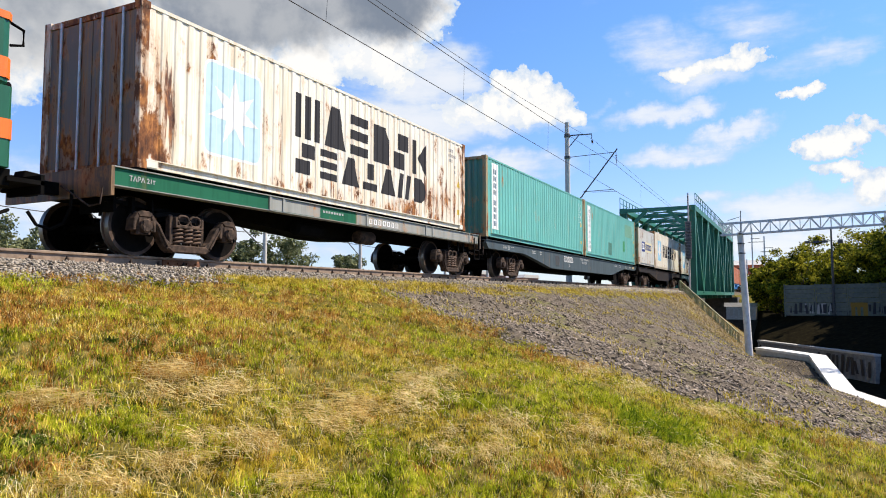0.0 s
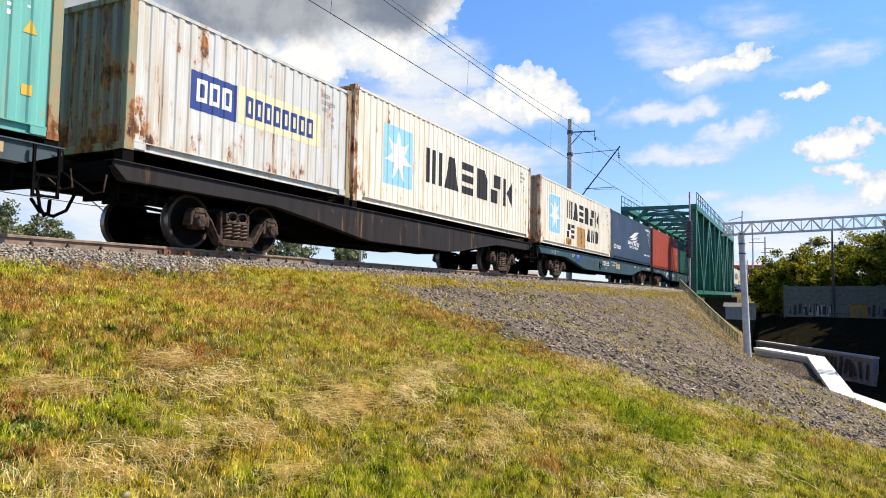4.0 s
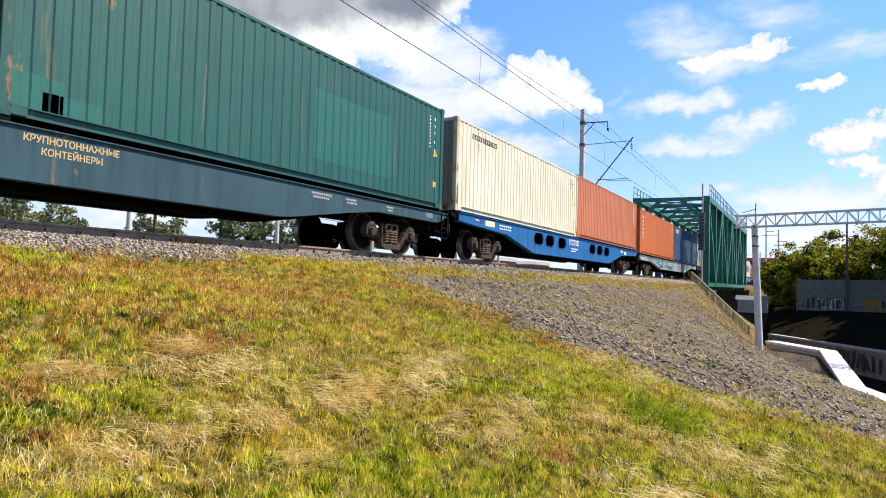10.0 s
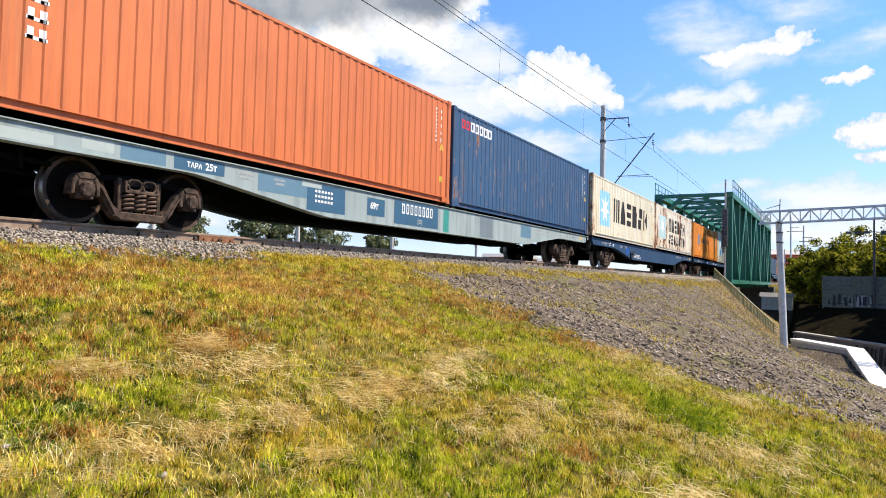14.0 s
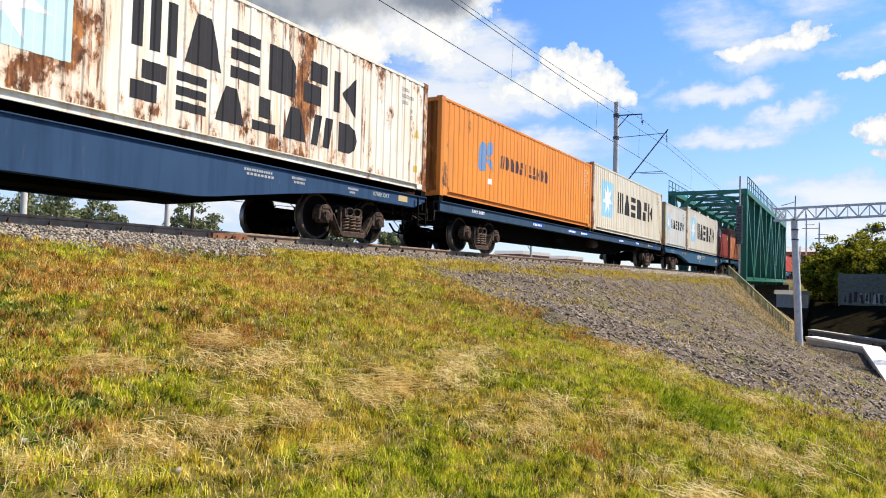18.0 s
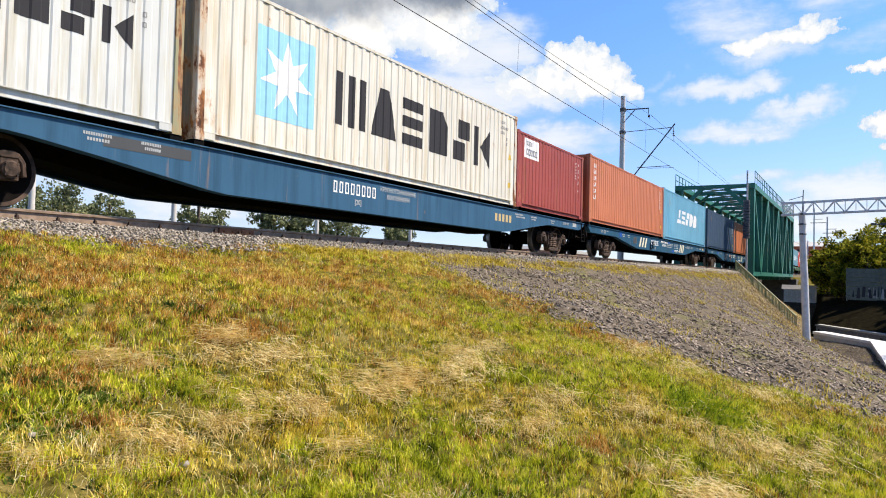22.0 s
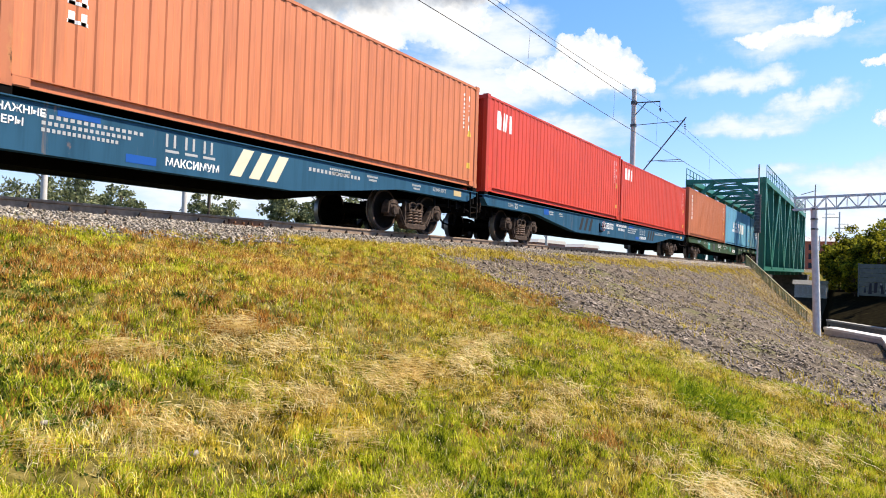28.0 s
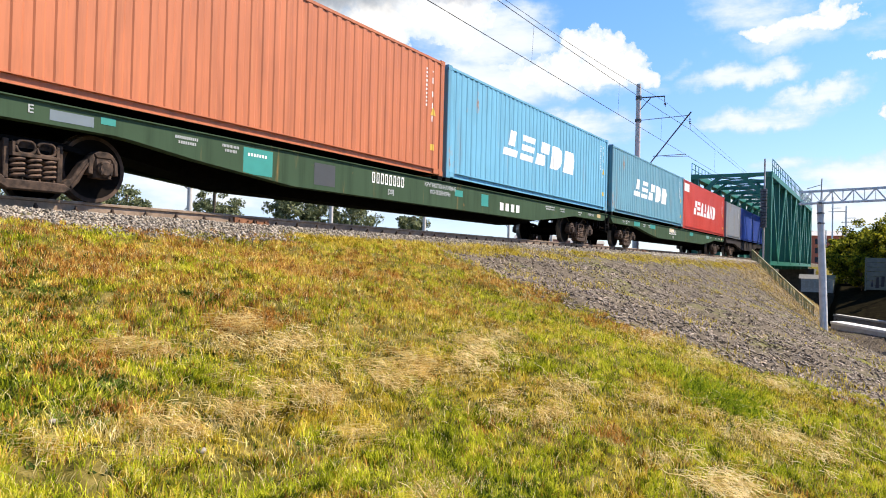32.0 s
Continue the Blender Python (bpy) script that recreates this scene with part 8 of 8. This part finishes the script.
def far_things():
    kiosk = thing("kiosk", "low grey metal kiosk with white graffiti", "kiosk", (84, -5.2, -6.4))
    o = (-84, 5.2, 6.4)
    part("wall", Mesh().box(83, 87, -6.6, -3.6, -3.3, -1.9), GALVANISED, kiosk, at=o)
    # Base is added; its near-black stands for the dark under the bridge.
    part("plinth", Mesh().box(82.9, 87.1, -6.7, -3.5, -6.5, -3.3), BASE_DARK, kiosk, "added near-black base below the kiosk", at=o)
    part("roof", Mesh().plate([(82.8, -1.9), (87.2, -1.9), (87.0, -1.55), (83.2, -1.45)], -6.8, -3.4), CONCRETE, kiosk, at=o)
    for i in range(5):
        part("graffiti", Mesh().box(82.96, 83.0, -6.3 + i * 0.5, -6.0 + i * 0.5, -2.9, -2.2), CHALK, kiosk, "white sprayed shapes", at=o)
    b = thing("apartment_block", "distant orange-red brick building", "building", (182, 2, -4))
    o = (-182, -2, 4)
    brick = rough_mat("orange_red_brick", (0.42, 0.10, 0.05), (0.60, 0.17, 0.09), 4, 0.85)
    part("wall", Mesh().box(180, 192, -4.5, 2.6, -4.0, 6.6), brick, b, at=o)
    part("roof", Mesh().plate([(179.6, 6.6), (192.4, 6.6), (186, 8.0)], -4.9, 3.0), CONCRETE, b, at=o)
    for i in range(4):
        for k in range(3):
            part("window", Mesh().box(179.94, 180.02, 1.6 - i * 1.6, 0.8 - i * 1.6, 0.4 + k * 2.1, 1.7 + k * 2.1), INK, b, at=o)
    for x, y, h in ((130, -4.2, 10.9), (150, -2.2, 6.5), (118, -6.5, 8.5)):
        root = thing("far_mast", "thin distant steel mast with crossbar", "mast", (x, y, -4), "distant masts")
        part("pole", Mesh().lathe([(0.16, -0.5), (0.10, h + 4)], (0, 0, 0), "z", 8), GALVANISED, root)
        part("crossbar", Mesh().bar((0, -1.9, h + 1.6), (0, 0.6, h + 1.6), 0.1).bar((0, -1.2, h + 2.2), (0, 0.2, h + 2.2), 0.08), GALV_DARK, root)
    # white posts of the yard beyond the track
    for az, hgt in ((28.2, 6.2), (37.7, 6.4), (48.65, 6.2), (56.3, 6.3), (63.3, 6.2), (66.8, 6.0)):
        x = 30.4 * math.tan(radians(az))
        root = thing("yard_mast", "pale concrete mast of the neighbouring yard", "mast", (x, 20.0, -1.7), "yard masts")
        part("pole", Mesh().lathe([(0.15, -0.3), (0.12, hgt)], (0, 0, 0), "z", 12), POLE, root, smooth=True)
        part("arm", Mesh().bar((0, 0, hgt - 1.0), (-2.4, 0, hgt - 0.8), 0.06).bar((0, 0, hgt - 2.2), (-2.2, 0, hgt - 0.85), 0.05), GALV_DARK, root)
    for y, z in ((20.0, 4.2), (20.0, 3.3)):
        solid("yard_wire", Mesh().tube([(x, y, z + 0.15 * math.sin(x / 5.0)) for x in range(-20, 90, 3)], 0.02, 4), WIRE_MAT, "thin dark wire over the neighbouring yard", "wire", "yard wires")
    rb = rough_mat("far_red_brick", (0.22, 0.10, 0.075), (0.34, 0.17, 0.13), 1.5, 0.9)
    for x, y, w, h in ((232, 92, 26, 8.5), (262, 88, 18, 8.0)):
        root = thing("low_building", "long low distant red-brown building", "building", (x, y, -1.6), "distant buildings")
        part("wall", Mesh().box(-w / 2, w / 2, -5, 5, 0, h), rb, root)
        part("roof", Mesh().plate([(-w / 2 - 0.5, h), (w / 2 + 0.5, h), (w / 2 - 1, h + 1.2), (-w / 2 + 1, h + 1.2)], -5.5, 5.5), CONCRETE, root)


far_things()


def lineside_stub():
    """Short dark marker post beyond the rails."""
    solid("marker_post", Mesh().box(-0.09, 0.09, -0.09, 0.09, -0.3, 0.42, 0.02), GALV_DARK, "short dark marker post beside the track", "marker post", at=(26.2, 2.4, -0.3))


lineside_stub()


# ---- trees and shrubs ----
LEAF = blade_material("tree_leaves", [(0.0, (0.012, 0.022, 0.004)), (0.4, (0.085, 0.102, 0.010)), (0.72, (0.32, 0.31, 0.02)), (1.0, (0.52, 0.47, 0.05))], 0.38, clump=1.8)
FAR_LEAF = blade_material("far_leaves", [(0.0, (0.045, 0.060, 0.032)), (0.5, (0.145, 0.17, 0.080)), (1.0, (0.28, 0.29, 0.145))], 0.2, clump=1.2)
BARK = rough_mat("brown_bark", (0.05, 0.038, 0.028), (0.14, 0.11, 0.085), 12, 0.95, 0, 0.7, 0.02, stretch=(1, 1, 0.3))


def crown_mesh(rng, height, spread, low, clumps, per, leaf, mat):
    """Many small leaves in uneven clumps."""
    c = []
    while len(c) < clumps:
        p = rng.uniform(-1, 1, 3)
        r = np.linalg.norm(p)
        if 0.35 < r < 1.0:
            c.append(p * rng.uniform(0.8, 1.15))
    c = np.array(c) * [spread, spread, (height - low) / 2] + [0, 0, (height + low) / 2]
    rad = rng.uniform(0.16, 0.34, clumps) * spread
    n = clumps * per
    d = rng.normal(size=(n, 3))
    d /= np.linalg.norm(d, axis=1)[:, None]
    d *= rng.random((n, 1)) ** 0.45
    pos = np.repeat(c, per, 0) + d * np.repeat(rad, per)[:, None] * [1, 1, 0.75]
    a, b = rng.normal(size=(n, 3)), rng.normal(size=(n, 3))
    a /= np.linalg.norm(a, axis=1)[:, None]
    b = np.cross(a, b)
    b /= np.linalg.norm(b, axis=1)[:, None]
    s = leaf * rng.uniform(0.6, 1.3, (n, 1))
    P = np.stack([pos - a * s, pos - b * s * 0.55, pos + a * s, pos + b * s * 0.55], 1)
    return raw_mesh("crown", P.reshape(-1, 3), np.arange(n * 4), np.full(n, 4), mat)


def trunk_mesh(rng, height, spread, low):
    m = Mesh()
    r = 0.022 * height
    m.tube([(0, 0, -0.4), (0.05, 0.02, low * 0.6), (0.0, 0.1, low + 0.3 * (height - low)), (0.1, 0.0, height * 0.9)], r, 7)
    for i in range(7):
        a = rng.uniform(0, 6.28)
        z = low * 0.8 + (height - low) * rng.uniform(0.0, 0.5)
        e = spread * rng.uniform(0.5, 0.85)
        m.tube([(0, 0, z), (math.cos(a) * e * 0.5, math.sin(a) * e * 0.5, z + e * 0.35), (math.cos(a) * e, math.sin(a) * e, z + e * 0.75)], r * 0.35, 5)
    return m


def tree(seed, at, height, spread, low, label, group, mat=LEAF, clumps=46, per=120, leaf=0.16):
    rng = np.random.default_rng(seed)
    t = thing("tree", label, "tree", at, group)
    part("trunk", trunk_mesh(rng, height, spread, low), BARK, t, smooth=True)
    part("crown", crown_mesh(rng, height, spread, low, clumps, per, leaf, mat), None, t)
    return t


def make_trees():
    g = "trees behind the fence"
    label = "dense dark green broadleaf tree behind the fence"
    near = [(75.5, -11.2, 5.9, 2.9), (76.5, -15.2, 7.2, 3.4), (76.0, -19.5, 8.6, 3.8), (80.0, -23.5, 10.0, 4.4), (78.0, -28.5, 10.5, 4.6), (84.0, -33.0, 11.0, 4.8), (82.0, -9.0, 6.2, 2.8), (90.0, -13.0, 8.0, 3.5), (92.0, -19.0, 10.0, 4.2), (75.0, -24.0, 8.0, 3.6), (88.0, -7.6, 5.6, 2.3)]
    for i, (x, y, h, s) in enumerate(near):
        tree(100 + i, (x, y, -2.6), h, s, 0.5, label, g, clumps=95, per=170, leaf=0.13)
    for i, (x, y, h, s) in enumerate([(73.0, -13.0, 3.4, 1.6), (72.8, -18.0, 3.8, 1.8), (74.0, -9.3, 3.2, 1.4)]):
        tree(140 + i, (x, y, -2.6), h, s, 0.2, "dark green shrub growing behind the fence", g, clumps=45, per=220, leaf=0.09)
    # Unseen trees, added off to the right to shade bank and fence.
    for i, (x, y, h, s) in enumerate([(73.5, -22.0, 12, 3.6), (67, -22.0, 13, 4.2), (60, -22.0, 12.5, 4.2), (70, -27.5, 15, 5.0), (62, -27.0, 15, 5.0), (54, -24.0, 12, 4.2), (77, -27.5, 14, 4.6), (81, -24.5, 16, 4.6), (87, -26.0, 17, 5.0), (56, -30.0, 15, 5.0)]):
        tree(160 + i, (x, y, -2.8), h, s, 1.2, "tall dark green tree out of sight, shading the road bank", g, clumps=110, per=60, leaf=0.48)
    g = "trees beyond the yard"
    far = [(22.0, 9.5, 6.0), (26.6, 9.0, 5.5), (30.3, 11.0, 4.6), (33.2, 9.0, 2.8), (39.5, 10.0, 3.2), (45.3, 10.2, 2.8), (47.6, 9.2, 3.0), (50.4, 9.3, 3.4), (55.4, 7.4, 2.4)]
    for i, (az, h, s) in enumerate(far):
        d = 112.0
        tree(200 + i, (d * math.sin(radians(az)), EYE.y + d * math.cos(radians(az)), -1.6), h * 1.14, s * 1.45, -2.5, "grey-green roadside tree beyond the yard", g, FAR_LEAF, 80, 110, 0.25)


make_trees()


# ---- movement ----
def gone(t):
    return float(np.interp(t, [r[0] for r in TRAIN], [r[1] for r in TRAIN]))


def motions():
    """The train rolls towards -x; every wheelset turns with it."""
    for ob in [LOCO] + FLATS + list(BOX.values()):
        o = ob.location.copy()
        walk(ob, [(t, Matrix.Translation((o.x - s, o.y, o.z))) for t, s in TRAIN])
    rows = []
    for i in range(481):
        t = i / 15
        rows.append((t, -(gone(t) - gone(0)) / WHEEL_R))
    for w, a in WHEELSETS:
        walk(w, [(t, Matrix.Translation((a, 0, 0)) @ Matrix.Rotation(q, 4, "Y")) for t, q in rows])


motions()
